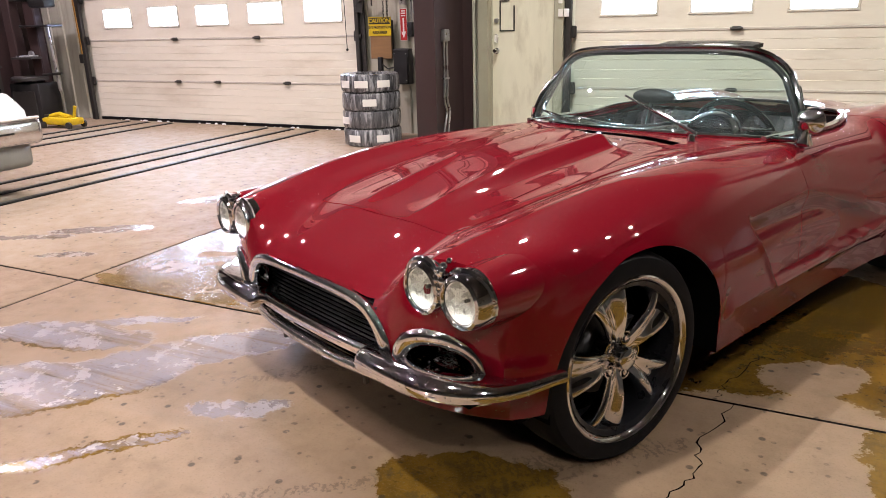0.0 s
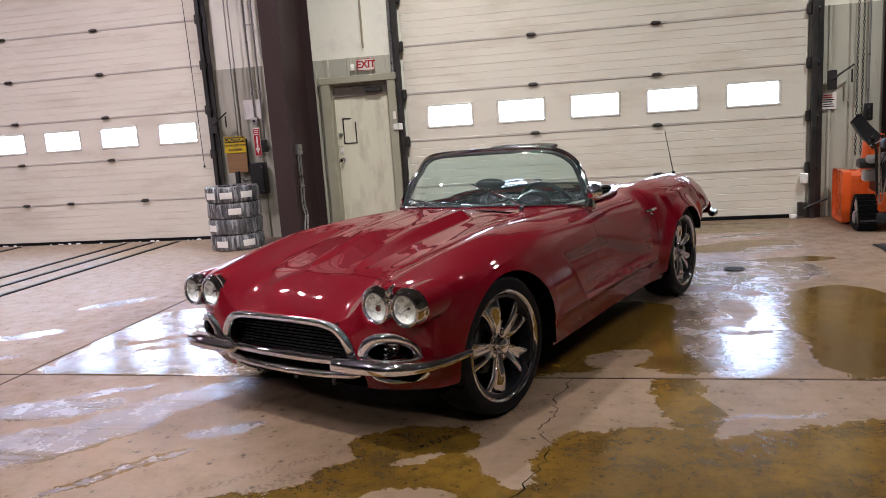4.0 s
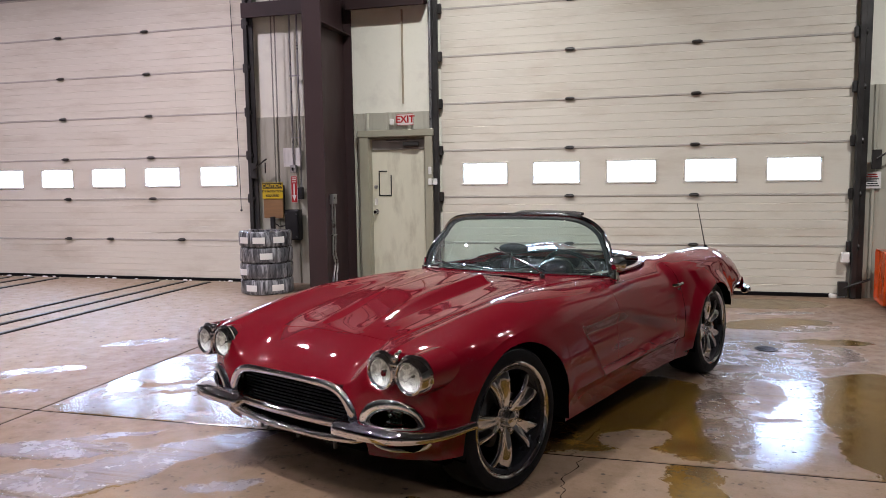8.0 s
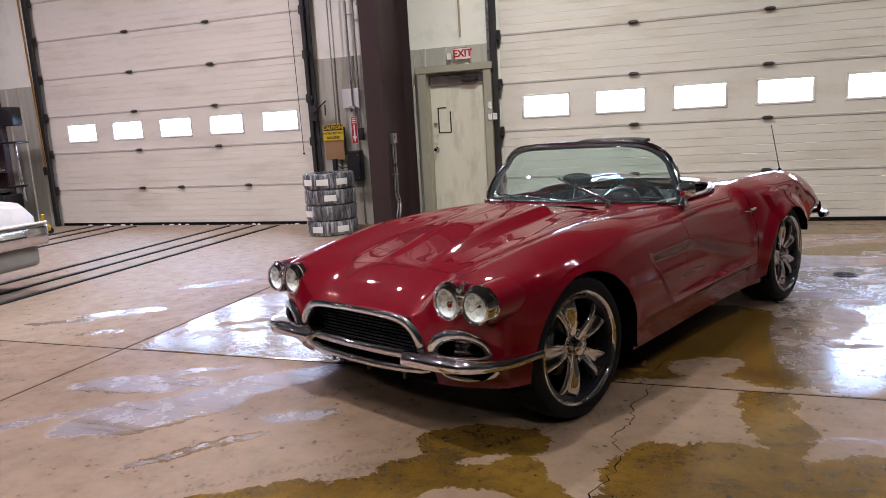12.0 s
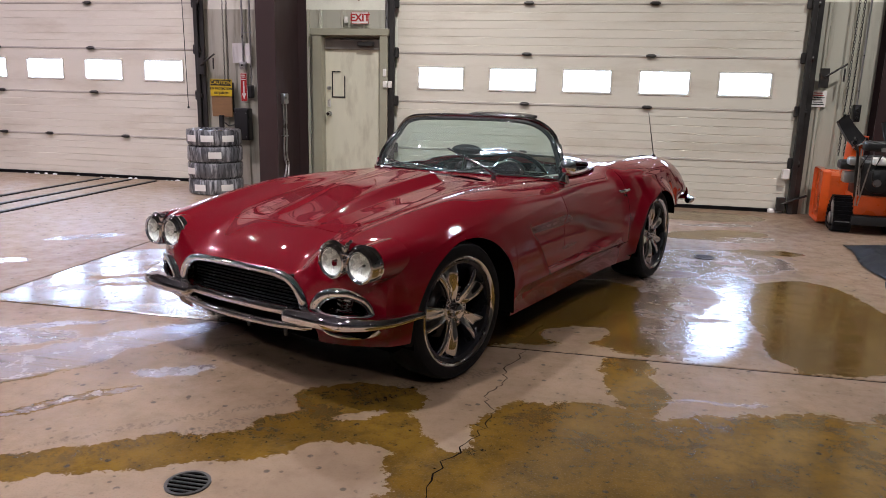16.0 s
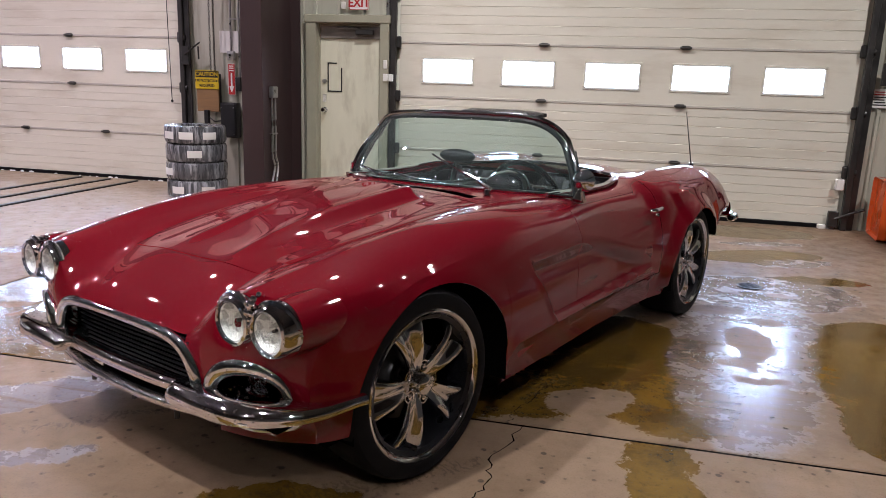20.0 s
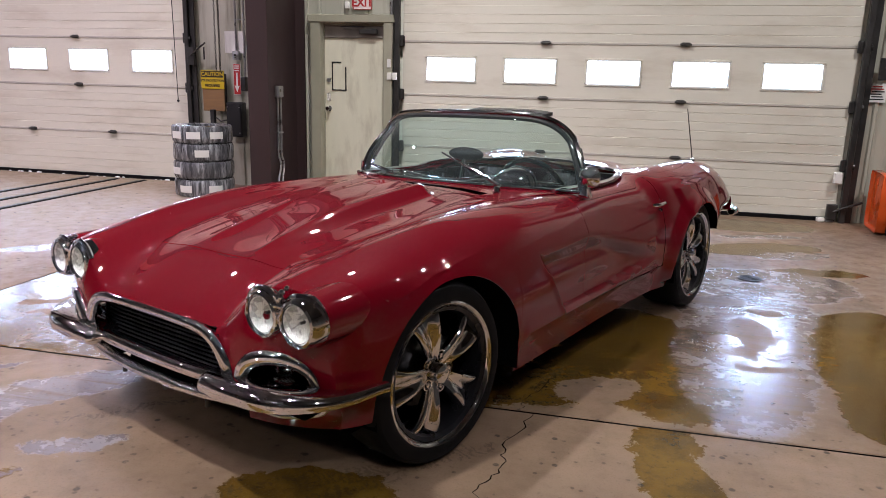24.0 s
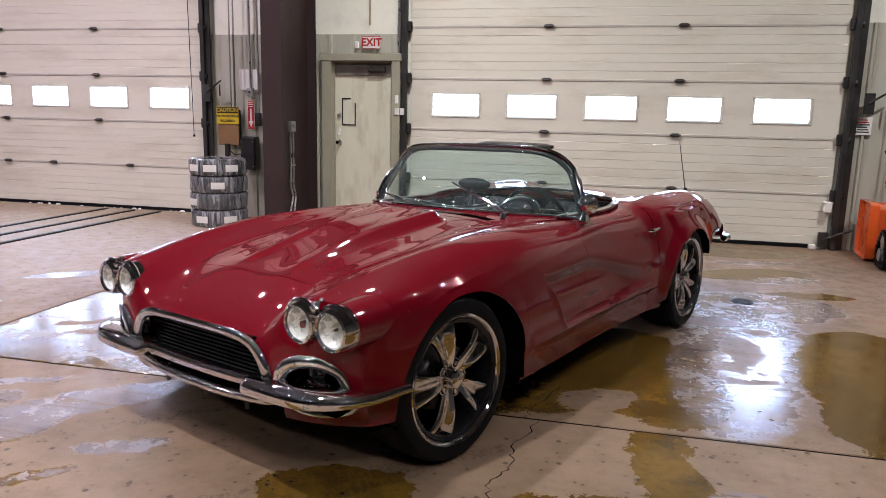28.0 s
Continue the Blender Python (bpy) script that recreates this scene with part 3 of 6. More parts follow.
def overhead_door(name, x0, x1, n, win_x, win_z, label, hinges, low_hinges):
    d = thing(name, label, "garage door", kind="structure")
    w0, w1, wz0, wz1 = win_x[0], win_x[1], win_z[0], win_z[1]
    for i in range(n):
        z0, z1 = i * PANEL + (0.045 if i == 0 else 0.006), (i + 1) * PANEL - 0.006
        bm = bmesh.new()
        holes = [(x, x + w1) for x in w0] if i == 2 else []
        if holes:
            box(x0, 0.0, z0, x1, 0.05, wz0, bm=bm)
            box(x0, 0.0, wz1, x1, 0.05, z1, bm=bm)
            edges = [x0] + [v for h in holes for v in h] + [x1]
            for a, b in zip(edges[0::2], edges[1::2]):
                box(a, 0.0, wz0, b, 0.05, wz1, bm=bm)
        else:
            # shallow pressed lines across each section
            k = 6
            for j in range(k):
                a, b = z0 + (z1 - z0) * j / k, z0 + (z1 - z0) * (j + 1) / k
                box(x0, 0.0, a + (0.0012 if j else 0), x1, 0.05, b - (0.0012 if j < k - 1 else 0), 0.003, 1, bm=bm)
            box(x0, 0.003, z0, x1, 0.044, z1, bm=bm)
        p = part("section", bm, DOOR, d, smooth=False)
        part("rail", box(x0, -0.007, z1 - 0.008, x1, 0.02, z1 + 0.020, 0.004, 1), DOOR_SEAM, d, "dark section joint", smooth=False)
        if holes:
            for a, b in holes:
                fr = bmesh.new()
                t = 0.028
                box(a - t, -0.009, wz0 - t, b + t, 0.0, wz0, 0.004, 1, fr)
                box(a - t, -0.009, wz1, b + t, 0.0, wz1 + t, 0.004, 1, fr)
                box(a - t, -0.009, wz0, a, 0.0, wz1, 0.004, 1, fr)
                box(b, -0.009, wz0, b + t, 0.0, wz1, 0.004, 1, fr)
                f = part("window_frame", fr, DOOR, d, "cream window surround", smooth=False)
                g = part("pane", box(a, 0.02, wz0, b, 0.026, wz1), CLEAR, f, smooth=False)
                g.visible_shadow = False
        if i < n - 1:
            for hx in (hinges if i else low_hinges):
                hb = box(hx - 0.045, -0.028, z1 - 0.012, hx + 0.045, -0.004, z1 + 0.030, 0.006, 1)
                spin([(0.0, -0.06), (0.012, -0.06), (0.012, 0.06), (0.0, 0.06)], "x", 10, (hx, -0.028, z1 + 0.008), hb)
                part("hinge", hb, STEEL, d)
            for hx, s in ((x0 - 0.02, 1), (x1 + 0.02, -1)):
                rb = box(hx - 0.05, -0.06, z1 - 0.06, hx + 0.05, -0.02, z1 + 0.07, 0.012, 1)
                spin([(0.0, 0.0), (0.035, 0.0), (0.035, 0.03), (0.0, 0.03)], "x", 12, (hx - s * 0.05, -0.06, z1), rb)
                part("roller_bracket", rb, STEEL, d)
    part("bottom_seal", box(x0, -0.014, 0.0, x1, 0.05, 0.045, 0.006, 1), RUBBER, d, "black rubber bottom seal")
    for hx, s in ((x0 - 0.05, -1), (x1 + 0.05, 1)):
        tr = box(hx - 0.03, -0.10, 0.0, hx + 0.03, -0.04, TOP + 0.5, 0.006, 1)
        box(hx + s * 0.03, -0.06, 0.0, hx + s * 0.10, -0.04, TOP + 0.5, 0.004, 1, tr)
        part("track", tr, STEEL, d, "dark steel roller track")
    return d


WIN_R = ([-0.693 + 0.929 * i for i in range(5)], 0.568)
WIN_L = ([-4.645 - 0.945 * i for i in range(4, -1, -1)], 0.568)
overhead_door("garage_door_1", -0.99, 3.91, 7, WIN_R, (1.395, 1.645), "closed cream sectional door with five windows", (0.69, 2.195), (0.69, 2.195))
overhead_door("garage_door_2", -8.83, -3.84, 7, WIN_L, (1.415, 1.667), "closed cream sectional door with five windows", (-7.00, -5.47), (-7.03, -6.26, -5.01))

# the exit door
ed = thing("door_1", "closed cream steel exit door with dirty scuffs", "door", kind="structure")
part("leaf", box(MX0 + 0.05, 0.02, 0.01, MX1 - 0.05, 0.065, MZ - 0.02, 0.003, 1), MAN_DOOR, ed, smooth=False)
fr = bmesh.new()
for a, b in ((MX0 - 0.08, MX0 + 0.05), (MX1 - 0.05, MX1 + 0.06)):
    box(a, -0.10, 0, b, 0.0, MZ + 0.05, 0.006, 1, fr)
box(MX0 - 0.10, -0.11, MZ - 0.03, MX1 + 0.08, 0.0, MZ + 0.06, 0.006, 1, fr)
box(MX0 + 0.03, 0.0, 0, MX0 + 0.06, 0.1, MZ, 0.0, 1, fr)
box(MX1 - 0.06, 0.0, 0, MX1 - 0.03, 0.1, MZ, 0.0, 1, fr)
box(MX0 + 0.06, 0.0, MZ - 0.05, MX1 - 0.06, 0.1, MZ - 0.02, 0.0, 1, fr)
part("frame", fr, FRAME, ed, "grey-green steel door frame", smooth=False)
part("head_plate", box(MX0 + 0.07, -0.004, 1.86, MX1 - 0.07, 0.018, MZ - 0.06, 0.003, 1), mat("worn_grey_band", (0.2, 0.18, 0.16), 0.6, vary=0.2), ed, "scraped grey top band", smooth=False)
cl = box(-1.52, -0.06, 1.90, -1.30, -0.005, 1.96, 0.008, 1)
tube([(-1.46, -0.04, 1.98), (-1.62, -0.09, 1.985), (-1.75, -0.05, 1.985)], 0.009, 8, cl)
part("door_closer", cl, STEEL, ed, "grey overhead closer")
kb = spin([(0.0, -0.07), (0.02, -0.07), (0.03, -0.055), (0.028, -0.04), (0.012, -0.03), (0.012, 0.0), (0.034, 0.0), (0.034, 0.012)], "y", 20, (-1.93, 0.01, 1.02))
part("knob", kb, CHROME, ed, "chrome door knob")
part("latch_plate", box(-1.955, 0.010, 1.11, -1.912, 0.02, 1.21, 0.018, 3), PAPER, ed, "pale lock escutcheon")
part("deadbolt", spin([(0.0, -0.012), (0.024, -0.012), (0.028, 0.01)], "y", 18, (-1.935, 0.01, 1.36)), GALV, ed)
tape = bmesh.new()
RX0, RX1, RZ0, RZ1 = -1.895, -1.709, 1.237, 1.58
for a, b, c, d in ((RX0, RX1, RZ0, RZ0 + 0.014), (RX0, RX0 + 0.014, RZ0, RZ1), (RX1 - 0.014, RX1, RZ0, RZ1 - 0.06), (RX0, RX0 + 0.12, RZ1 - 0.014, RZ1)):
    box(a, 0.012, c, b, 0.021, d, bm=tape)
part("tape_outline", tape, INK, ed, "black tape outline of a removed notice", smooth=False)

sg = thing("exit_sign", "white exit sign with red letters above the door", "sign")
part("plate", box(-1.60, -0.035, 2.18, -1.37, -0.012, 2.33, 0.004, 1), SIGN_WHITE, sg, smooth=False)
rim = bmesh.new()
for a, b, c, d in ((-1.60, -1.37, 2.18, 2.186), (-1.60, -1.37, 2.324, 2.33), (-1.60, -1.594, 2.18, 2.33), (-1.376, -1.37, 2.18, 2.33)):
    box(a, -0.038, c, b, -0.030, d, bm=rim)
part("red_border", rim, RED, sg, smooth=False)
text("lettering", "EXIT", 0.128, RED, Matrix.Translation((-1.485, -0.037, 2.255)) @ pose(0, 0, 0, 90), sg, bold=0.03)
tagged(obj("sensor_box", box(-1.70, -0.05, 2.19, -1.65, -0.01, 2.27, 0.006, 2), PAPER), "small white door sensor box", "sensor")


def column(name, x, deep, label):
    c = thing(name, label, "column", kind="structure")
    part("front_flange", box(x - 0.125, -deep, 0, x + 0.125, 0.02 - deep, HEIGHT, 0.003, 1), COLUMN, c, smooth=False)
    part("web", box(x - 0.006, 0.02 - deep, 0, x + 0.006, -0.02, HEIGHT), COLUMN, c, smooth=False)
    part("rear_flange", box(x - 0.125, -0.02, 0, x + 0.125, 0.0, HEIGHT, 0.003, 1), COLUMN, c, smooth=False)
    part("base_plate", box(x - 0.17, -deep - 0.05, 0, x + 0.17, 0.0, 0.02, 0.003, 1), COLUMN, c, smooth=False)
    part("stiffener", box(x - 0.12, 0.02 - deep, 3.4, x + 0.12, -0.02, 3.412), COLUMN, c, smooth=False)
    return c


for cx, deep in ((-2.36, 1.0), (4.84, 0.22), (-9.98, 1.0)):
    column("steel_column", cx, deep, "tall maroon painted steel frame column")

# white lumps stand in for the daylight leaking under the doors' bottom seals
leak_rnd = random.Random(9)
sb = bmesh.new()
for _ in range(46):
    x = leak_rnd.choice((leak_rnd.uniform(-8.7, -4.0), leak_rnd.uniform(-8.0, -4.2), leak_rnd.uniform(3.80, 3.88)))
    r = leak_rnd.uniform(0.008, 0.024)
    m = Matrix.Translation((x, -0.018, r * 0.35)) @ Matrix.Diagonal((leak_rnd.uniform(1.2, 2.6), 0.7, 0.8, 1))
    bmesh.ops.create_icosphere(sb, subdivisions=1, radius=r, matrix=m)
tagged(obj("snow_crust", sb, mat("daylight_leak_white", (0.80, 0.82, 0.85), 0.6, vary=0.08)), "small white flecks standing in for daylight leaking under the door seal", "snow", kind="stuff")
gt = thing("wall_girt", "maroon steel girt running across the wall between columns", "girt", kind="structure")
for x0, x1 in ((-3.78, -2.49), (-2.23, -1.16)):
    part("girt_web", box(x0, -0.19, 3.74, x1, -0.002, 3.90, 0.004, 1), COLUMN, gt, smooth=False)
    part("girt_lip", box(x0, -0.205, 3.70, x1, -0.19, 3.90, 0.003, 1), COLUMN, gt, smooth=False)
part("wall_joint", box(-1.530, -0.004, 2.47, -1.512, 0.028, 3.70), mat("stained_joint", (0.36, 0.31, 0.22), 0.6, vary=0.3, scale=8), gt, "stained vertical panel joint", smooth=False)

ob_ = thing("outlet_box", "grey double outlet box on the column web", "outlet")
part("box", box(-2.352, -0.62, 1.15, -2.30, -0.50, 1.28, 0.006, 2), GALV, ob_)
part("cover", box(-2.298, -0.615, 1.155, -2.294, -0.505, 1.275, 0.002, 1), GALV, ob_)
for yy in (-0.59, -0.53):
    part("socket", spin([(0.0, 0.0), (0.019, 0.0), (0.019, 0.003)], "x", 16, (-2.296, yy, 1.215)), BLACK, ob_)
cd = thing("conduit_pair", "two grey conduits bending down the column to the floor", "conduit")
for k, (ya, yb) in enumerate(((-0.60, -0.68), (-0.52, -0.57))):
    part("conduit", tube(curve_pts([(-2.325, ya, 1.16), (-2.325, ya, 0.75), (-2.32, ya - 0.02, 0.5), (-2.31, ya + 0.02, 0.36), (-2.30, yb, 0.18), (-2.30, yb - 0.02, 0.0)], 26), 0.012, 10), GALV, cd)
part("strap", box(-2.350, -0.62, 0.735, -2.305, -0.50, 0.75, 0.002, 1), GALV, cd)

# chains, conduits, switch and signs between the doors
def chain(name, x, y, z0, z1, label):
    c = thing(name, label, "chain")
    bm = bmesh.new()
    for side in (-0.028, 0.028):
        z, k = z0, 0
        while z < z1:
            pts = []
            for i in range(8):
                a = 2 * math.pi * i / 8
                u, v = 0.010 * math.cos(a), 0.024 * math.sin(a)
                pts.append((x + side + (u if k % 2 else 0), y + (0 if k % 2 else u), z + v))
            tube(pts, 0.0035, 4, bm, closed=True, up=(0.3, 0.9, 0.1))
            z += 0.036
            k += 1
    ob = part("chain_loop", bm, STEEL, c)
    ob["kind"] = "stuff"
    return c


chain("hoist_chain", -3.325, -0.16, 1.45, 4.6, "looped steel hoist chain for the door")
chain("hoist_chain", 4.42, -0.16, 0.75, 4.6, "looped steel hoist chain for the door")
cu = thing("conduit_run", "vertical grey conduits down the liner to a switch", "conduit")
for x, z0 in ((-3.135, 1.68), (-3.025, 1.37)):
    part("conduit", tube([(x, -0.045, z0), (x, -0.045, HEIGHT - 0.1)], 0.013, 10), GALV, cu)
for z in (2.05, 2.9, 3.8):
    part("strap", box(-3.155, -0.06, z, -3.005, -0.03, z + 0.015, 0.002, 1), GALV, cu)
cr = thing("conduit_run", "thin conduit down the liner to a black push button", "conduit")
part("conduit", tube([(4.55, -0.045, 1.32), (4.55, -0.045, HEIGHT - 0.1)], 0.011, 10), GALV, cr)
pb = thing("push_button", "black push-button station at the conduit's end", "switch")
part("case", box(4.51, -0.10, 1.12, 4.59, -0.02, 1.32, 0.012, 2), BLACK, pb)
for z in (1.17, 1.22, 1.27):
    part("button", spin([(0.0, -0.115), (0.013, -0.112), (0.014, -0.098)], "y", 14, (4.55, 0.0, z)), STEEL, pb)
sw = thing("wall_switch", "grey steel switch box under a conduit", "switch")
part("box", box(-3.180, -0.075, 1.575, -3.090, -0.02, 1.68, 0.006, 2), GALV, sw)
part("toggle", box(-3.143, -0.10, 1.615, -3.127, -0.07, 1.645, 0.003, 1), BLACK, sw)
nt_ = thing("paper_notice", "blank white paper sheet behind the conduits", "notice")
part("sheet", box(-3.30, -0.024, 1.66, -3.02, -0.020, 1.92), PAPER, nt_, smooth=False)

ct = thing("caution_sign", "yellow caution sign, eye protection required", "sign")
part("plate", box(-3.60, -0.115, 1.215, -3.28, -0.108, 1.44, 0.002, 1), YELLOW, ct, smooth=False)
part("header", box(-3.592, -0.118, 1.355, -3.288, -0.112, 1.432), INK, ct, smooth=False)
text("heading", "CAUTION", 0.068, YELLOW, Matrix.Translation((-3.44, -0.119, 1.393)) @ pose(0, 0, 0, 90), ct, 0.001)
text("line", "EYE PROTECTION", 0.040, INK, Matrix.Translation((-3.44, -0.117, 1.315)) @ pose(0, 0, 0, 90), ct, 0.001)
text("line", "REQUIRED", 0.044, INK, Matrix.Translation((-3.44, -0.117, 1.255)) @ pose(0, 0, 0, 90), ct, 0.001)
bo = thing("backing_board", "brown plywood board below the caution sign", "board")
part("board", box(-3.59, -0.105, 0.94, -3.29, -0.085, 1.44, 0.003, 1), WOOD, bo, smooth=False)
part("cleat", box(-3.47, -0.16, 0.72, -3.41, -0.11, 0.96, 0.006, 1), BLACK, bo)
for x in (-3.57, -3.33):
    part("spacer", box(x, -0.085, 1.0, x + 0.03, -0.02, 1.4), STEEL, bo)
fs = thing("fire_extinguisher_sign", "narrow red and white arrow sign", "sign")
part("plate", box(-3.185, -0.050, 1.15, -3.085, -0.044, 1.53, 0.002, 1), SIGN_WHITE, fs, smooth=False)
part("panel", box(-3.178, -0.053, 1.157, -3.092, -0.048, 1.523), RED, fs, smooth=False)
ar = bmesh.new()
box(-3.145, -0.056, 1.25, -3.125, -0.050, 1.42, bm=ar)
for a in ((-3.168, -3.102),):
    vs = [ar.verts.new(p) for p in ((a[0], -0.056, 1.26), (a[1], -0.056, 1.26), (-3.135, -0.056, 1.18))]
    ar.faces.new(vs)
for z in (1.44, 1.47, 1.495):
    box(-3.165, -0.056, z, -3.105, -0.050, z + 0.012, bm=ar)
part("arrow", ar, SIGN_WHITE, fs, smooth=False)
bx = thing("black_junction_box", "small black control box beside the arrow sign", "control box")
part("case", box(-3.06, -0.11, 1.20, -2.99, -0.03, 1.37, 0.01, 2), BLACK, bx)
bb = thing("black_wall_cabinet", "black plastic wall box with a side lever", "wall box")
part("case", box(-3.25, -0.15, 0.63, -3.03, -0.03, 1.06, 0.014, 2), BLACK, bb)
part("door", box(-3.238, -0.165, 0.645, -3.042, -0.152, 1.045, 0.006, 1), BLACK, bb)
for z in (0.68, 1.00):
    for x in (-3.22, -3.06):
        part("screw", spin([(0.0, -0.170), (0.006, -0.169), (0.006, -0.164)], "y", 8, (x, 0, z)), GALV, bb)
part("lever", tube([(-3.23, -0.12, 0.84), (-3.33, -0.15, 0.82), (-3.40, -0.15, 0.87)], 0.009, 8), STEEL, bb)


def lock_bar(x, s, z):
    lb = thing("door_lock", "dark steel slide-bolt lock beside the door track", "lock")
    part("plate", box(x - 0.05, -0.13, z - 0.12, x + 0.05, -0.10, z + 0.10, 0.004, 1), STEEL, lb)
    part("arm", tube([(x, -0.14, z), (x + s * 0.22, -0.15, z + 0.09 * (s > 0) + 0.06)], 0.011, 8), STEEL, lb)
    part("handle", tube([(x + s * 0.20, -0.15, z - 0.05), (x + s * 0.20, -0.15, z + 0.10)], 0.010, 8), STEEL, lb)


lock_bar(-3.72, 1, 1.62)
lock_bar(4.14, 1, 1.62)
nb = thing("warning_notice", "small white notice with unreadable red print", "notice")
part("sheet", box(4.05, -0.020, 1.28, 4.22, -0.016, 1.47), PAPER, nb, smooth=False)
for i in range(6):
    part("print_bar", box(4.07 + 0.01 * (i % 2), -0.0225, 1.305 + i * 0.026, 4.20 - 0.012 * (i % 3), -0.0195, 1.316 + i * 0.026), RED if i > 3 else INK, nb, smooth=False)
cs = thing("door_switch_conduit", "grey conduit beside the exit door with white couplings", "conduit")
part("conduit", tube([(-1.115, -0.075, 0.02), (-1.115, -0.075, 4.2)], 0.016, 10), GALV, cs)
for x, z in ((-1.125, 1.38), (-1.06, 1.38)):
    part("coupling", box(x - 0.028, -0.12, z, x + 0.028, -0.05, z + 0.085, 0.006, 1), PAPER, cs)
part("sensor", box(-1.155, -0.11, 1.52, -1.11, -0.06, 1.62, 0.006, 1), PAPER, cs)
hc = thing("door_pull_rope", "thin dark pull rope hanging on the door", "rope")
part("rope", tube([(-3.98, -0.05, 1.05), (-4.0, -0.05, 2.6), (-4.03, -0.05, 4.2)], 0.005, 6), BLACK, hc)
part("knot", spin([(0.0, -0.02), (0.016, -0.008), (0.016, 0.008), (0.0, 0.02)], "z", 10, (-3.98, -0.05, 1.05)), BLACK, hc)
db = thing("door_foot_bolt", "black steel foot bolt at the door's lower corner", "bolt")
part("body", box(3.80, -0.11, 0.03, 3.90, -0.05, 0.20, 0.008, 1), STEEL, db)
part("arm", tube([(3.86, -0.10, 0.12), (4.02, -0.14, 0.20), (4.12, -0.14, 0.24)], 0.014, 8), STEEL, db)
part("white_cap", box(3.72, -0.08, 0.0, 3.80, -0.02, 0.05, 0.012, 2), PAPER, db)
wb = thing("white_contact_box", "small white contact box on the door track", "sensor")
part("case", box(3.83, -0.10, 0.42, 3.91, -0.03, 0.54, 0.008, 1), PAPER, wb)

# embedded rails running to the second door
for x in (-5.37, -4.93, -4.52, -8.10, -7.68, -7.20):
    r = thing("floor_rail", "dark steel rail strip set in the floor", "rail", group="floor rails")
    part("strip", box(x - 0.028, -9.5, -0.002, x + 0.028, -0.12, 0.012, 0.003, 1), STEEL, r, smooth=False)
    part("groove", box(x + 0.034, -9.5, -0.002, x + 0.055, -0.12, 0.003), DARK, r, smooth=False)


def drain(x, y, r, label):
    d = thing("floor_drain", label, "drain")
    part("ring", spin([(r, -0.002), (r, 0.006), (r * 0.86, 0.006), (r * 0.86, -0.002)], "z", 32, (x, y, 0), closed=True), STEEL, d)
    bm = spin([(0.0, 0.001), (r * 0.86, 0.001)], "z", 32, (x, y, 0))
    part("bowl", bm, DARK, d)
    for i in range(-2, 3):
        h = math.sqrt(max((r * 0.86) ** 2 - (i * r * 0.3) ** 2, 1e-6))
        part("bar", box(x - h, y + i * r * 0.3 - r * 0.05, 0.001, x + h, y + i * r * 0.3 + r * 0.05, 0.005), STEEL, d)


drain(2.575, -2.895, 0.085, "round steel floor drain in a puddle")
drain(0.21, -7.27, 0.080, "round steel floor drain cover")

# the long crack in the slab, as thin dark chips of open joint
ck = thing("slab_crack", "ragged dark crack running through the slab", "crack", kind="structure")
rnd = random.Random(4)
path_c = curve_pts([(1.27, -5.60, 0), (1.18, -5.92, 0), (1.19, -6.08, 0), (1.13, -6.25, 0), (1.18, -6.45, 0), (1.14, -6.70, 0), (1.04, -7.0, 0), (1.06, -7.4, 0), (0.93, -8.2, 0)], 60)
bm = bmesh.new()
prev = None
for i, p in enumerate(path_c):
    q = Vector((p.x + rnd.uniform(-0.018, 0.018), p.y, 0.0015))
    w = rnd.uniform(0.0012, 0.004)
    row = (bm.verts.new(q + Vector((-w, 0, 0))), bm.verts.new(q + Vector((w, 0, 0))))
    if prev:
        bm.faces.new((prev[0], prev[1], row[1], row[0]))
    prev = row
part("crack_line", bm, DARK, ck, smooth=False)
bm = bmesh.new()
prev = None
for i, p in enumerate(curve_pts([(1.20, -5.58, 0), (1.21, -5.50, 0), (1.25, -5.36, 0), (1.32, -5.16, 0)], 20)):
    q = Vector((p.x + rnd.uniform(-0.012, 0.012), p.y, 0.0015))
    w = rnd.uniform(0.001, 0.003)
    row = (bm.verts.new(q + Vector((-w, 0, 0))), bm.verts.new(q + Vector((w, 0, 0))))
    if prev:
        bm.faces.new((prev[0], prev[1], row[1], row[0]))
    prev = row
part("crack_line", bm, DARK, ck, smooth=False)

# high-bay lamps under the ceiling, one of them added to brighten the car's front
lamp0 = thing("ceiling_lamp", "round high-bay ceiling lamp with a bright lens", "lamp", Matrix.Translation((*LAMP_XY[0], LAMP_Z)), group="high-bay lamps")
part("housing", spin([(0.0, 0.20), (0.07, 0.20), (0.08, 0.10), (0.15, 0.02), (0.16, 0.0), (0.14, 0.0)], "z", 28), GALV, lamp0)
part("lens", spin([(0.0, 0.008), (0.105, 0.008), (0.14, 0.002)], "z", 28), LAMP_GLOW, lamp0)
part("stem", tube([(0, 0, 0.20), (0, 0, 0.60)], 0.012, 8), STEEL, lamp0)
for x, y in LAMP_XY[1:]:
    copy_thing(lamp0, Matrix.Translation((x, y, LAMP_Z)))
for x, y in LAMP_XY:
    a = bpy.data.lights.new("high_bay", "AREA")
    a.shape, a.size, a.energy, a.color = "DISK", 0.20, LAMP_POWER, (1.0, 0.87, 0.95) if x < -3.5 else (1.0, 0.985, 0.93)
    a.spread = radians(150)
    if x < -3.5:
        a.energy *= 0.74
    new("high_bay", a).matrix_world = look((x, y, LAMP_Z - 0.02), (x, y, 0))

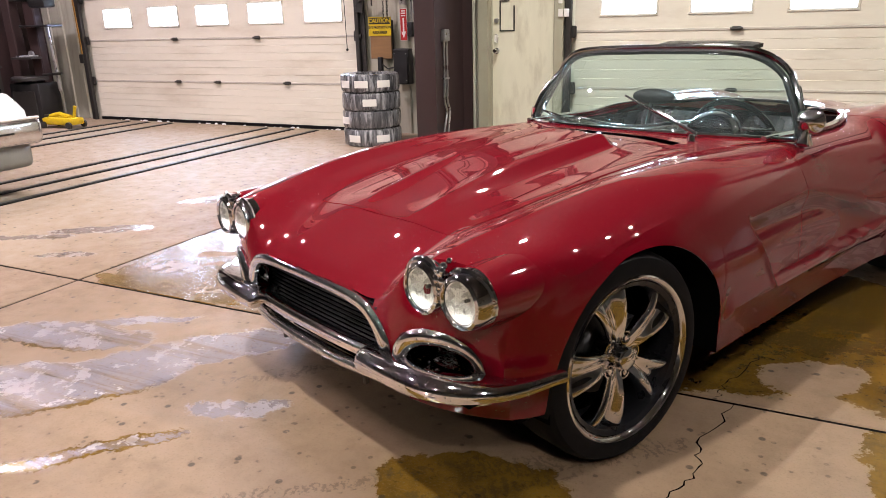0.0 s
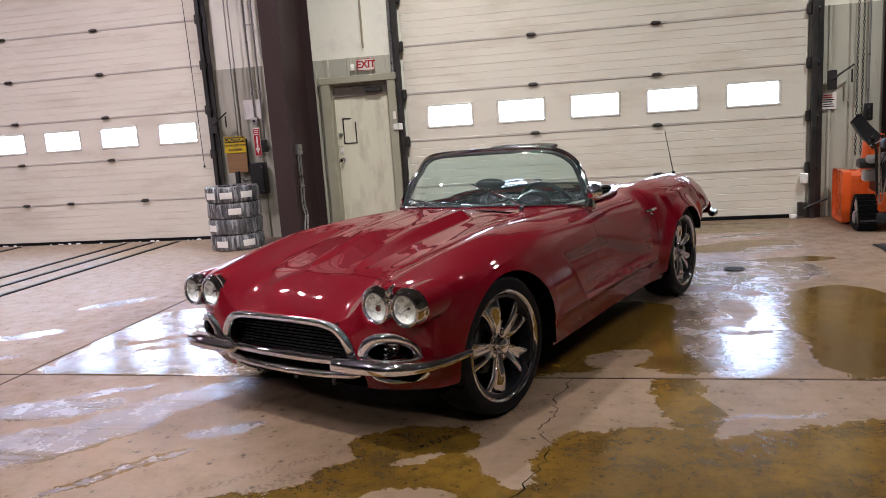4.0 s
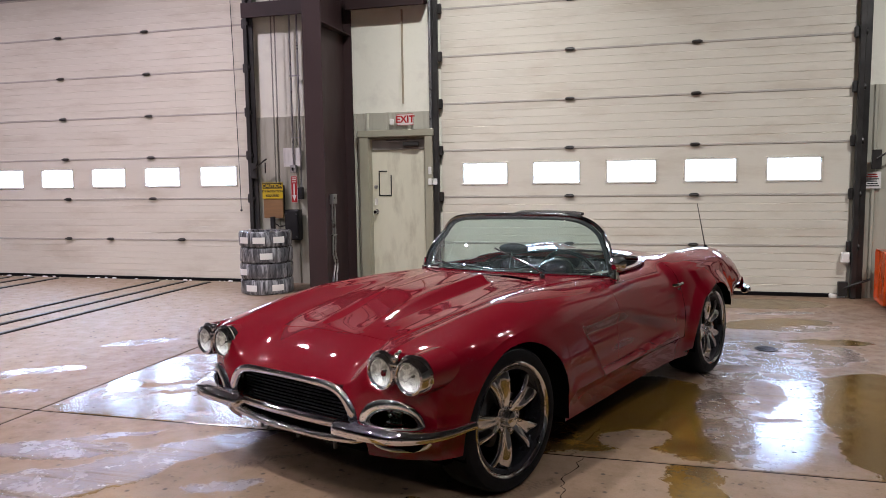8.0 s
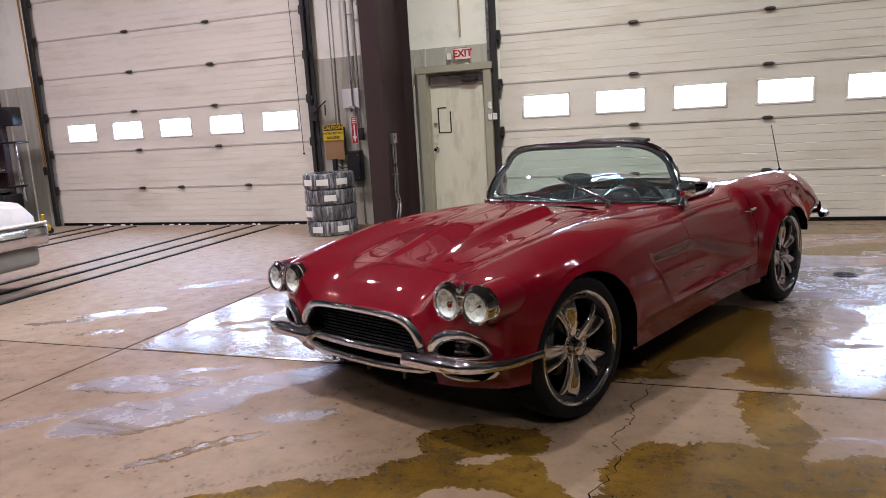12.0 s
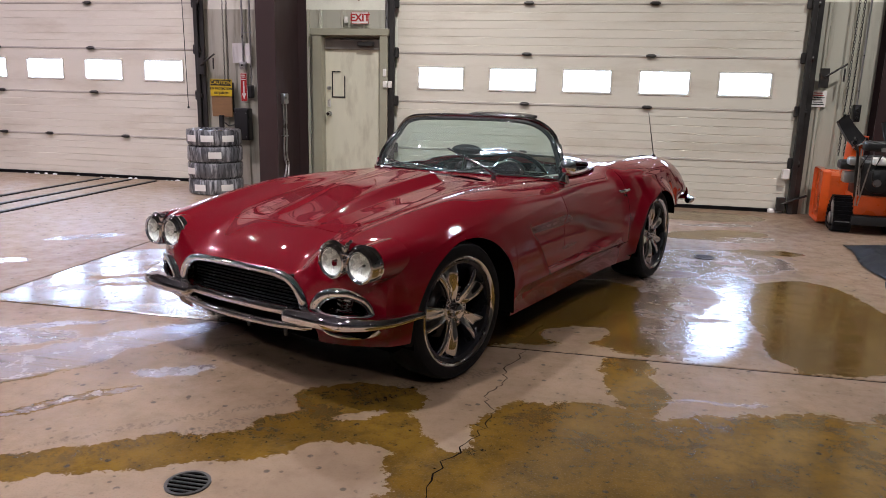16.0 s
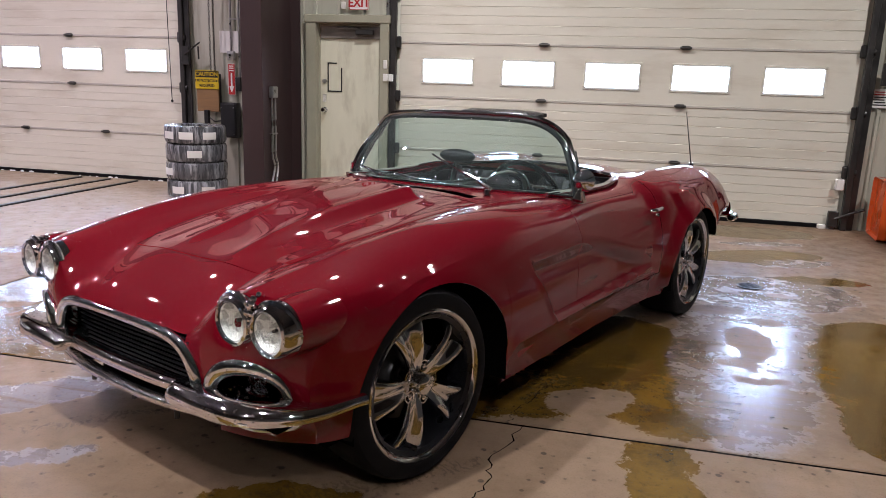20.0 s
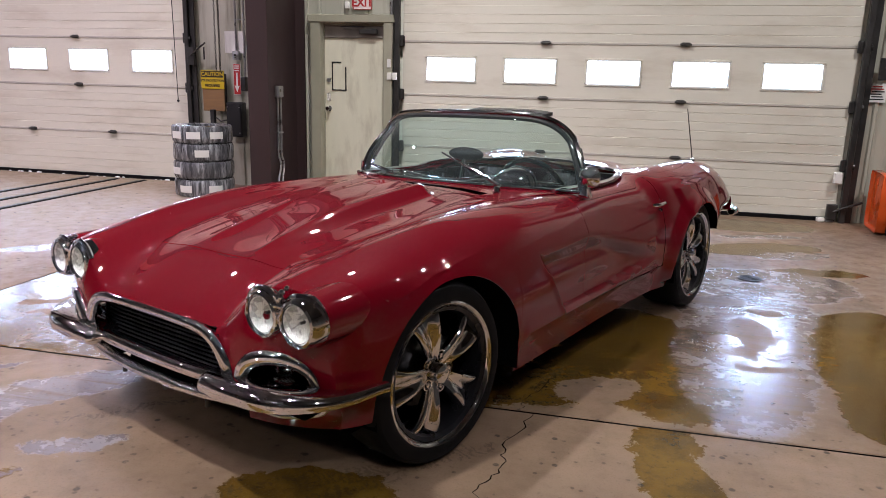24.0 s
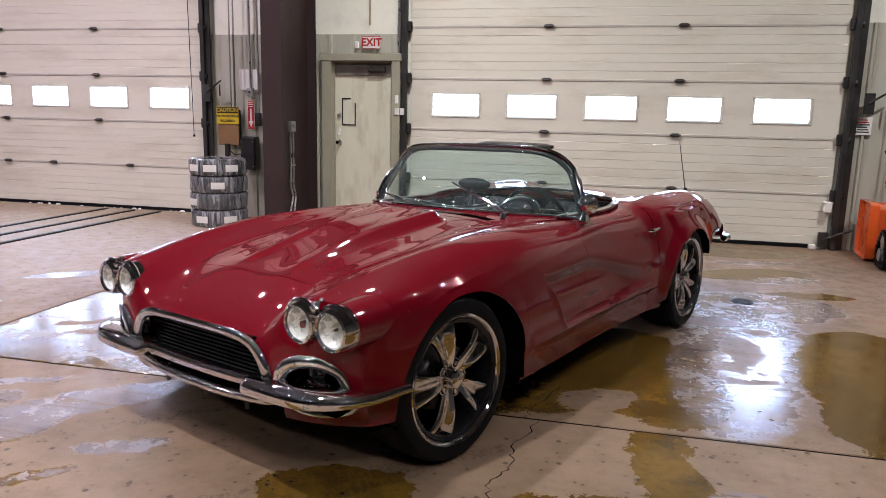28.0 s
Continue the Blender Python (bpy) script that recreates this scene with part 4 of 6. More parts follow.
# ---- the red roadster: x forward, y to its left, z up, from the middle of the front axle on the floor ----
CAR = pose(0.182, -5.763, 0, 1.2, 0, -113.6)
car = thing("roadster", "deep red vintage two-seat roadster with chrome bumpers, top down", "car", CAR)
HUB_Z, TYRE_R, WHEELBASE = 0.341, 0.341, 2.600
ARCHES = ((-0.080, 0.275, 0.396), (-2.61, 0.26, 0.395))
SILL = 0.185
ROCKER = 0.330
z_mid = spline([0.60, 0.55, 0.45, 0.30, 0.10, -0.20, -0.60, -0.95, -1.10, -2.10, -2.40, -2.80, -3.20, -3.55, -3.80],
               [0.548, 0.592, 0.648, 0.704, 0.744, 0.787, 0.834, 0.864, 0.872, 0.886, 0.888, 0.862, 0.79, 0.70, 0.60])
y_edge = spline([0.60, 0.30, 0.10, -0.20, -0.70, -0.95, -1.08, -1.20, -1.82, -2.07, -2.19, -2.24, -2.55, -3.80],
                [0.37, 0.392, 0.43, 0.456, 0.480, 0.52, 0.60, 0.655, 0.665, 0.60, 0.47, 0.40, 0.42, 0.36])
z_edge = spline([0.60, 0.55, 0.45, 0.30, 0.10, -0.20, -0.60, -0.95, -1.20, -1.70, -2.08, -2.50, -2.90, -3.20, -3.55, -3.80],
                [0.556, 0.598, 0.648, 0.697, 0.733, 0.774, 0.812, 0.836, 0.842, 0.836, 0.862, 0.85, 0.81, 0.755, 0.68, 0.585])
y_crest = spline([0.60, 0.0, -1.0, -1.6, -2.2, -2.6, -3.2, -3.8], [0.64, 0.665, 0.71, 0.735, 0.72, 0.715, 0.72, 0.66])
z_crest = spline([0.60, 0.55, 0.48, 0.30, 0.05, -0.30, -0.60, -1.00, -1.30, -1.60, -1.95, -2.20, -2.50, -2.90, -3.25, -3.52, -3.80],
                 [0.716, 0.728, 0.740, 0.770, 0.806, 0.836, 0.840, 0.832, 0.822, 0.812, 0.820, 0.856, 0.878, 0.878, 0.850, 0.795, 0.66])
half_w = spline([0.60, 0.56, 0.50, 0.40, 0.20, 0.0, -0.40, -0.90, -1.50, -2.00, -2.25, -2.60, -2.90, -3.20, -3.55, -3.80],
                [0.785, 0.818, 0.834, 0.853, 0.880, 0.900, 0.902, 0.892, 0.874, 0.880, 0.915, 0.936, 0.934, 0.918, 0.890, 0.83])
SEG = (8, 8, 10, 8, 10, 14, 16, 8)


def bend(x, y):
    """How far the ends of the body curve back towards the sides."""
    k = (abs(y) / 0.85) ** (4.5 if x > -0.3 else 3)
    if x > -0.3:
        return -0.235 * k * smooth01((x + 0.3) / 0.9)
    return 0.10 * k * smooth01((-2.9 - x) / 0.8)


def arch_z(x):
    z = SILL
    for cx, cz, r in ARCHES:
        if abs(x - cx) < r:
            z = max(z, cz + math.sqrt(r * r - (x - cx) ** 2))
    z = max(z, SILL + 0.06 * smooth01((x - 0.22) / 0.10))
    return max(z, SILL + 0.31 * smooth01((-2.82 - x) / 0.18) + 0.05 * smooth01((-3.05 - x) / 0.5))


def scoop(x, y):
    """The raised middle of the hood, with a bead along each shoulder and a bluff rear end before the cowl."""
    if not -0.86 < x < 0.29:
        return 0.0
    a = abs(y)
    w = 0.195 + 0.030 * smooth01((0.2 - x) / 0.9)
    end = smooth01((x + 0.755) / 0.05)
    along = smooth01((0.26 - x) / 0.55)
    top = 0.040 * smooth01((w + 0.03 - a) / 0.055) * along
    bead = 0.013 * math.exp(-((a - w + 0.035) / 0.030) ** 2) * smooth01((0.27 - x) / 0.16)
    blister = 0.012 * smooth01((0.17 - a) / 0.10) * smooth01((-0.10 - x) / 0.25)
    rim = 0.007 * math.exp(-((a - y_edge(x) + 0.035) / 0.022) ** 2) * smooth01((0.24 - x) / 0.12)
    return (top + bead + blister) * end + rim * smooth01((x + 0.86) / 0.2)


def cove(x, z):
    """The scalloped recess behind the front wheel, crisp along its front and lower edges, fading aft over the door."""
    front = -0.655 - 0.76 * (0.655 - z)
    top = 0.665 - 0.19 * smooth01((-1.15 - x) / 1.0)
    low = 0.348 + 0.05 * smooth01((-1.35 - x) / 0.8)
    return smooth01((front - x) / 0.016) * smooth01((top - z) / 0.10) * smooth01((z - low) / 0.016) * smooth01((x + 2.08) / 0.55)


def cove_lip(x, z):
    """The thin raised bead along the recess's slanting front edge."""
    front = -0.655 - 0.76 * (0.655 - z)
    return 0.007 * math.exp(-((x - front - 0.012) / 0.013) ** 2) * smooth01((0.62 - z) / 0.08) * smooth01((z - 0.335) / 0.03)


def flare(x, z):
    """The lips swelling round the wheel openings."""
    s = 0.0
    for (cx, cz, r), f in zip(ARCHES, (0.004, 0.03)):
        d = math.hypot(x - cx, z - cz) - r
        s += f * smooth01((0.11 - d) / 0.11) * (z > 0.22) * smooth01((x + 3.06) / 0.20)
    return s


def crease(x, z):
    """The rocker's edge under the door, and the haunch that swells before the rear wheel."""
    low = 0.010 * smooth01((z - ROCKER + 0.006) / 0.008) * smooth01((0.43 - z) / 0.09) * smooth01((-0.50 - x) / 0.06) * smooth01((x + 2.22) / 0.30)
    front = -2.30 + 0.45 * (z - 0.72)
    return low + 0.020 * smooth01((front - x) / 0.07) * smooth01((x + 2.95) / 0.4) * smooth01((z - 0.42) / 0.2)


def section(x):
    w, zc, yc = half_w(x), z_crest(x), y_crest(x)
    ye, ze, zm = y_edge(x), z_edge(x), z_mid(x)
    rise = smooth01((x - 0.05) / 0.45)
    ctrl = [(0, zm), (ye * 0.5, zm * 0.7 + ze * 0.3 + 0.004), (ye, ze), (yc - 0.105, ze + (zc - ze) * (0.66 + 0.22 * rise)), (yc, zc), (w - 0.066 + 0.026 * rise, zc - 0.088 + 0.045 * rise),
            (w, 0.54), (w - 0.008, ROCKER), (w - 0.036, SILL)]
    k = [Vector((-ctrl[1][0], ctrl[1][1]))] + [Vector(c) for c in ctrl] + [Vector((2 * ctrl[-1][0] - ctrl[-2][0], 0.05))]
    out = []
    for s, m in enumerate(SEG):
        a, b, c, d = k[s:s + 4]
        for i in range(m + (s == len(SEG) - 1)):
            t = i / m
            p = 0.5 * (2 * b + (c - a) * t + (2 * a - 5 * b + 4 * c - d) * t * t + (3 * b - a - 3 * c + d) * t ** 3)
            out.append(p)
    ztop = zc - 0.10
    side = sorted((z, y) for y, z in out if y > 0.6 and z < ztop + 0.02)
    side_z, side_y = [p[0] for p in side], [p[1] for p in side]
    res = []
    for y, z in out:
        xx = x + bend(x, w if z < 0.54 and y > 0.6 else y)
        if y > 0.6 and z < ztop:
            zb = arch_z(xx)
            z2 = zb + (z - SILL) * (ztop - zb) / (ztop - SILL)
            y = float(np.interp(z2, side_z, side_y)) - 0.046 * cove(xx, z2) + cove_lip(xx, z2) + flare(xx, z2) + crease(xx, z2)
            y -= 0.09 * smooth01((0.60 - z2) / 0.18) * smooth01((-3.05 - x) / 0.40)
            z = z2
        z += scoop(xx, y)
        xx -= 0.03 * smooth01((xx - 0.2) / 0.35)
        res.append((xx, y, z))
    return res


STEP = 0.01
STATIONS = [0.60 - STEP * i for i in range(441)]
GRID = [section(x) for x in STATIONS]
J_EDGE, J_SIDE = SEG[0] + SEG[1], sum(SEG[:6])
I_HOOD0, I_HOOD1 = 30, 143
I_COCK0, I_COCK1 = 166, 284
I_DOOR0, I_DOOR1 = 178, 272
J_END = sum(SEG)


def shell(select, sides=(1, -1)):
    """The skin's faces that select(i, j) picks, on both sides of the car."""
    bm, seen = bmesh.new(), {}

    def v(i, j, s):
        key = (i, j, 1 if j == 0 else s)
        if key not in seen:
            x, y, z = GRID[i][j]
            seen[key] = bm.verts.new((x, y * s, z))
        return seen[key]
    for s in sides:
        for i in range(len(GRID) - 1):
            for j in range(J_END):
                if select(i, j):
                    q = (v(i, j, s), v(i, j + 1, s), v(i + 1, j + 1, s), v(i + 1, j, s))
                    bm.faces.new(q if s > 0 else q[::-1])
    bmesh.ops.recalc_face_normals(bm, faces=bm.faces)
    return bm


def panel_gap(bm, gap, depth):
    r = bmesh.ops.inset_region(bm, faces=bm.faces[:], thickness=gap, use_even_offset=True, use_boundary=True)
    bmesh.ops.delete(bm, geom=r["faces"], context="FACES")
    edges = [e for e in bm.edges if e.is_boundary]
    ex = bmesh.ops.extrude_edge_only(bm, edges=edges)
    vs = [g for g in ex["geom"] if isinstance(g, bmesh.types.BMVert)]
    bmesh.ops.translate(bm, verts=vs, vec=depth)
    bmesh.ops.recalc_face_normals(bm, faces=bm.faces)
    return bm


def is_hood(i, j):
    return I_HOOD0 <= i < I_HOOD1 and j < J_EDGE


def is_hole(i, j):
    x, y, _ = GRID[i][j]
    return I_COCK0 <= i < I_COCK1 and j < J_EDGE and x < -1.03 - 0.325 * (abs(y) / 0.748) ** 2.4


def is_door(i, j):
    return I_DOOR0 <= i < I_DOOR1 and J_EDGE <= j < J_END - 8


def is_cowl_slot(i, j):
    return 148 <= i < 153 and j < J_EDGE - 3


bm = shell(lambda i, j: not (is_hood(i, j) or is_hole(i, j) or is_door(i, j) or is_cowl_slot(i, j)))
# nose: down from the leading edge, open at the grille and the lamp pods
LAMP_IN, LAMP_OUT = (0.556, 0.568, 0.633), (0.552, 0.726, 0.630)
cols = []
NZ = J_END - J_SIDE
for s in (1, -1):
    for j in range(J_SIDE + 1):
        x0, y0, z0 = GRID[0][j]
        col = []
        for k in range(NZ + 1):
            f = k / NZ
            zb = 0.245
            z = z0 + (zb - z0) * f
            x = x0 + 0.035 * math.sin(math.pi * min(f * 1.15, 1)) - 0.02 * smooth01((f - 0.75) / 0.25)
            y = min(y0, half_w(0.6) - 0.006 * smooth01((0.52 - z) / 0.16) - 0.020 * smooth01((0.36 - z) / 0.16))
            lamp = min(math.hypot(y - LAMP_IN[1], z - LAMP_IN[2]), math.hypot(y - LAMP_OUT[1], z - LAMP_OUT[2]))
            x -= 0.03 * smooth01((0.066 - lamp) / 0.012)
            if j == J_SIDE:
                x, y, z = GRID[0][J_SIDE + k]
            col.append((x, y * s, z))
        cols.append((s, col))
GR_Y, GR_Z0, GR_Z1 = 0.418, 0.345, 0.545


def in_grille(y, z):
    return abs(y) < GR_Y and z < GR_Z1 - 0.07 * smooth01((abs(y) - 0.33) / 0.08) or abs(y) < 0.45 and z < GR_Z0


def in_pod(y, z):
    u = (abs(y) - 0.612) / 0.112
    return abs(u) < 1 and 0.385 < z < 0.400 + 0.095 * math.sqrt(1 - u * u)


half = len(cols) // 2
for h in (0, 1):
    block = cols[h * half:(h + 1) * half]
    rows = [[bm.verts.new(p) for p in c] for _, c in block]
    for a, b in zip(rows, rows[1:]):
        for k in range(NZ):
            c = (a[k].co + b[k].co + a[k + 1].co + b[k + 1].co) / 4
            if not in_grille(c.y, c.z) and not in_pod(c.y, c.z):
                q = (a[k], b[k], b[k + 1], a[k + 1])
                bm.faces.new(q if h == 0 else q[::-1])
# tail: down from the trailing edge
n_last = len(GRID) - 1
for s in (1, -1):
    rows = []
    for j in range(J_SIDE + 1):
        x0, y0, z0 = GRID[n_last][j]
        rows.append([bm.verts.new((x0 - 0.03 * math.sin(math.pi * k / 8), y0 * s, z0 + (0.46 - z0) * k / 8)) for k in range(9)])
    for a, b in zip(rows, rows[1:]):
        for k in range(8):
            bm.faces.new((a[k], b[k], b[k + 1], a[k + 1]))
bmesh.ops.remove_doubles(bm, verts=bm.verts, dist=0.0006)
bmesh.ops.recalc_face_normals(bm, faces=bm.faces)
part("body_shell", bm, PAINT, car, "glossy deep red body shell", sharp=50)
hood_bm = panel_gap(shell(is_hood), 0.0055, (0, 0, -0.02))
part("hood", hood_bm, PAINT, car, "red hood with a raised centre scoop", sharp=50)
for s in (1, -1):
    d = part("door", panel_gap(shell(is_door, (s,)), 0.0045, (0, -0.03 * s, 0)), PAINT, car, "red door with a scalloped side", sharp=50)
    hb = tube(curve_pts([(-1.955, 0.868 * s, 0.706), (-1.985, 0.893 * s, 0.708), (-2.065, 0.897 * s, 0.710), (-2.095, 0.876 * s, 0.710)], 16), [0.006] + [0.010] * 13 + [0.008] * 3, 8)
    part("handle", hb, CHROME, d, "chrome door handle")
    part("lock", spin([(0.0, 0.012), (0.010, 0.012), (0.011, 0.0)], "y", 14, (-2.05, 0.874, 0.672)) if s > 0 else spin([(0.0, -0.012), (0.010, -0.012), (0.011, 0.0)], "y", 14, (-2.05, -0.874, 0.672)), CHROME, d)


# near-black linings put the shade of shut lines and wheel wells into colour
def inner(select, off, name):
    b = shell(select)
    for vtx in b.verts:
        vtx.co.z -= off
        vtx.co.y *= 1 - off
    part(name, b, DARK, car)


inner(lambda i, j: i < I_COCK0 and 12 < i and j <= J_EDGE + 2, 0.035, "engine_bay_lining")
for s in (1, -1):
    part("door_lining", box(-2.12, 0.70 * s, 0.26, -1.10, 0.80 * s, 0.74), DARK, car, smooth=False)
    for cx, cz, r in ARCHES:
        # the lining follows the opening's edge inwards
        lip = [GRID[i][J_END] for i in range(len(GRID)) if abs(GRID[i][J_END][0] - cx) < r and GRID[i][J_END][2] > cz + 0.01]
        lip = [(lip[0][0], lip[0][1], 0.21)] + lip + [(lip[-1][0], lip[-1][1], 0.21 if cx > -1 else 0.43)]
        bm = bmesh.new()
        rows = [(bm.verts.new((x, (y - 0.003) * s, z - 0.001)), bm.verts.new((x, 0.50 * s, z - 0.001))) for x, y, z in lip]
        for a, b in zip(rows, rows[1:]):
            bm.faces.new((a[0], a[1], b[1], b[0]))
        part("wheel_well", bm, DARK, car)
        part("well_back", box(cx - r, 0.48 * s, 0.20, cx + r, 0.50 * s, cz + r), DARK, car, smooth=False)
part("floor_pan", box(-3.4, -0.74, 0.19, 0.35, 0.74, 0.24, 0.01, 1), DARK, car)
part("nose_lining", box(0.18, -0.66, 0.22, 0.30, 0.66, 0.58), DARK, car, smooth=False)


# wheels
def spoke_mesh():
    """One spoke along z: narrow at the hub, two rounded ribs with a hollow between, flaring into the rim."""
    bm = bmesh.new()
    rows = []
    n = 16
    for i in range(n + 1):
        f = i / n
        r = 0.040 + 0.214 * f
        w = 0.027 + 0.048 * f + 0.026 * f ** 7
        face = -0.006 + 0.034 * math.sin(math.pi * min(f * 0.70, 1)) - 0.026 * f ** 4
        deep = 0.018 + 0.05 * f
        hollow = 0.004 + 0.020 * smooth01((f - 0.05) / 0.6)
        prof = [(-1.0, -deep), (-1.0, -0.020), (-0.93, -0.007), (-0.80, 0.0), (-0.62, -0.002), (-0.42, -0.35 * hollow), (-0.20, -0.85 * hollow), (0.0, -hollow)]
        prof = prof + [(-x, y) for x, y in prof[-2::-1]]
        rows.append([bm.verts.new((x * w, face + y, r)) for x, y in prof])
    for a, b in zip(rows, rows[1:]):
        for k in range(len(a) - 1):
            bm.faces.new((a[k], a[k + 1], b[k + 1], b[k]))
        bm.faces.new((a[-1], a[0], b[0], b[-1]))
    bmesh.ops.recalc_face_normals(bm, faces=bm.faces)
    return bm


RIM_R = 0.268
wheel_proto = {}


def wheel(x, y, s, steer, width):
    """One wheel: its outer face towards s along y."""
    m = Matrix.Translation((x, y * s, HUB_Z - 0.0209 * y * s)) @ pose(0, 0, 0, 0, 0, steer + (180 if s < 0 else 0))
    w = part("wheel", spin([(RIM_R - 0.022, -width), (RIM_R - 0.030, -width + 0.02), (RIM_R - 0.040, -0.06), (RIM_R - 0.034, -0.012), (RIM_R - 0.018, -0.004)], "y", 56), RIM_DARK, car, "five-spoke chrome wheel on a low-profile tyre")
    w.matrix_local = m
    t = TYRE_R
    part("tyre", spin([(RIM_R - 0.020, -width - 0.01), (t - 0.030, -width - 0.012), (t - 0.006, -width + 0.010), (t, -width + 0.05), (t, -0.05), (t - 0.005, -0.018),
                       (t - 0.018, 0.000), (RIM_R + 0.014, 0.010), (RIM_R - 0.004, 0.004), (RIM_R - 0.016, -0.012)], "y", 72), RUBBER, w, "black low-profile tyre")
    part("rim_lip", spin([(RIM_R - 0.019, -0.035), (RIM_R - 0.016, -0.004), (RIM_R - 0.010, 0.006), (RIM_R - 0.002, 0.010), (RIM_R + 0.003, 0.006), (RIM_R, -0.004)], "y", 72), CHROME, w, "polished rim lip")
    for i in range(5):
        if "spoke" not in wheel_proto:
            wheel_proto["spoke"] = part("spoke", spoke_mesh(), CHROME, w, sharp=60)
            sp = wheel_proto["spoke"]
        else:
            sp = new("spoke", wheel_proto["spoke"].data)
            sp.parent = w
        sp.matrix_local = Matrix.Translation((0, -0.030, 0)) @ Matrix.Rotation(radians(72 * i + 18), 4, "Y")
    part("hub", spin([(0.0, -0.03), (0.075, -0.055), (0.082, -0.075), (0.082, -0.12)], "y", 36), CHROME, w, "chrome hub flange")
    part("cap", spin([(0.0, 0.008), (0.020, 0.006), (0.033, 0.0), (0.038, -0.010), (0.040, -0.04)], "y", 32), CHROME, w, "round chrome centre cap")
    for i in range(5):
        a = radians(72 * i + 54)
        part("lug_pocket", spin([(0.0, -0.050), (0.014, -0.048), (0.018, -0.030), (0.022, -0.030), (0.023, -0.07)], "y", 16, (0.062 * math.sin(a), 0, 0.062 * math.cos(a))), CHROME, w)
        part("lug_nut", spin([(0.0, -0.026), (0.009, -0.028), (0.011, -0.034), (0.011, -0.06)], "y", 6, (0.062 * math.sin(a), 0, 0.062 * math.cos(a))), CHROME, w)
    part("brake_disc", spin([(0.0, -0.115), (0.15, -0.115), (0.15, -0.13), (0.0, -0.13)], "y", 40), STEEL, w)
    part("caliper", box(-0.17, -0.16, -0.05, -0.10, -0.10, 0.07, 0.01, 1), BLACK, w)
    part("barrel_back", spin([(0.0, -width * 0.8), (RIM_R - 0.03, -width * 0.8)], "y", 40), DARK, w)


wheel(-0.012, 0.858, 1, -5, 0.215)
wheel(-0.012, 0.858, -1, -5, 0.215)
wheel(-WHEELBASE, 0.920, 1, 0, 0.255)
wheel(-WHEELBASE, 0.920, -1, 0, 0.255)


# headlamps
def headlamp(x, y, z, turn):
    m = Matrix.Translation((x, y, z)) @ pose(0, 0, 0, 0, 0, turn)
    b = part("headlamp_bezel", spin([(0.058, -0.004), (0.061, 0.006), (0.066, 0.011), (0.074, 0.007), (0.081, -0.008), (0.085, -0.030), (0.086, -0.052)], "x", 44), CHROME, car, "chrome headlamp bezel")
    b.matrix_local = m
    part("nacelle", spin([(0.080, -0.048), (0.0875, -0.052), (0.091, -0.10), (0.098, -0.24)], "x", 44), PAINT, b, "red fairing behind the lamp")
    part("bezel_groove", spin([(0.0585, 0.002), (0.0605, 0.0045), (0.0615, 0.0065)], "x", 40), BLACK, b)
    part("reflector", spin([(0.0, -0.034), (0.022, -0.030), (0.040, -0.020), (0.054, -0.008), (0.059, 0.0)], "x", 40), LENS, b, "fluted silver reflector")
    part("lens", spin([(0.0, 0.014), (0.022, 0.012), (0.040, 0.007), (0.059, -0.002), (0.059, -0.006), (0.040, 0.003), (0.022, 0.008), (0.0, 0.010)], "x", 40), CLEAR, b, "clear sealed-beam lens")
    for i in range(11):
        # vertical flutes pressed in the lens
        yy = -0.045 + 0.009 * i
        h = math.sqrt(0.054 ** 2 - yy ** 2)
        part("flute", tube([(0.0125 - 1.6 * (yy * yy + zz * zz), yy, zz) for zz in np.linspace(-h, h, 9)], 0.0016, 5), CLEAR, b).visible_shadow = False
    part("bulb_shield", spin([(0.0, -0.016), (0.005, -0.018), (0.006, -0.03), (0.0, -0.05)], "x", 16), STEEL, b)


for s in (1, -1):
    headlamp(LAMP_IN[0], LAMP_IN[1] * s, LAMP_IN[2], 0.5 * s)
    headlamp(LAMP_OUT[0], LAMP_OUT[1] * s, LAMP_OUT[2], 2 * s)
    arc = [(0.542, (LAMP_IN[1] + 0.080 * math.cos(radians(a))) * s, LAMP_IN[2] + 0.082 * math.sin(radians(a))) for a in range(165, 24, -14)]
    arc += [(0.535 - 0.03 * max(0, math.cos(radians(a))), (LAMP_OUT[1] + 0.080 * math.cos(radians(a))) * s, LAMP_OUT[2] + 0.082 * math.sin(radians(a))) for a in range(152, -20, -14)]
    br = tube(arc, 0.011, 8)
    part("headlamp_brow", br, CHROME, car, "chrome brow over the paired lamps")
    cr_ = bmesh.new()
    for k, (dx, dz, r) in enumerate(((0.0, 0.0, 0.015), (-0.010, 0.018, 0.012), (-0.03, 0.028, 0.009), (0.006, -0.020, 0.012), (0.006, -0.040, 0.009), (0.004, 0.008, 0.010))):
        for w in ((-0.010, 0.010) if k in (3, 5) else (0.0,)):
            bmesh.ops.create_icosphere(cr_, subdivisions=2, radius=r, matrix=Matrix.Translation((0.548 + dx, (0.647 + w) * s, 0.694 + dz)))
    part("lamp_crest", cr_, CHROME, car, "small chrome crest between the lamps")


def nose_x(y, f=0.5):
    return 0.57 + bend(0.60, y) + 0.035 * math.sin(math.pi * f)


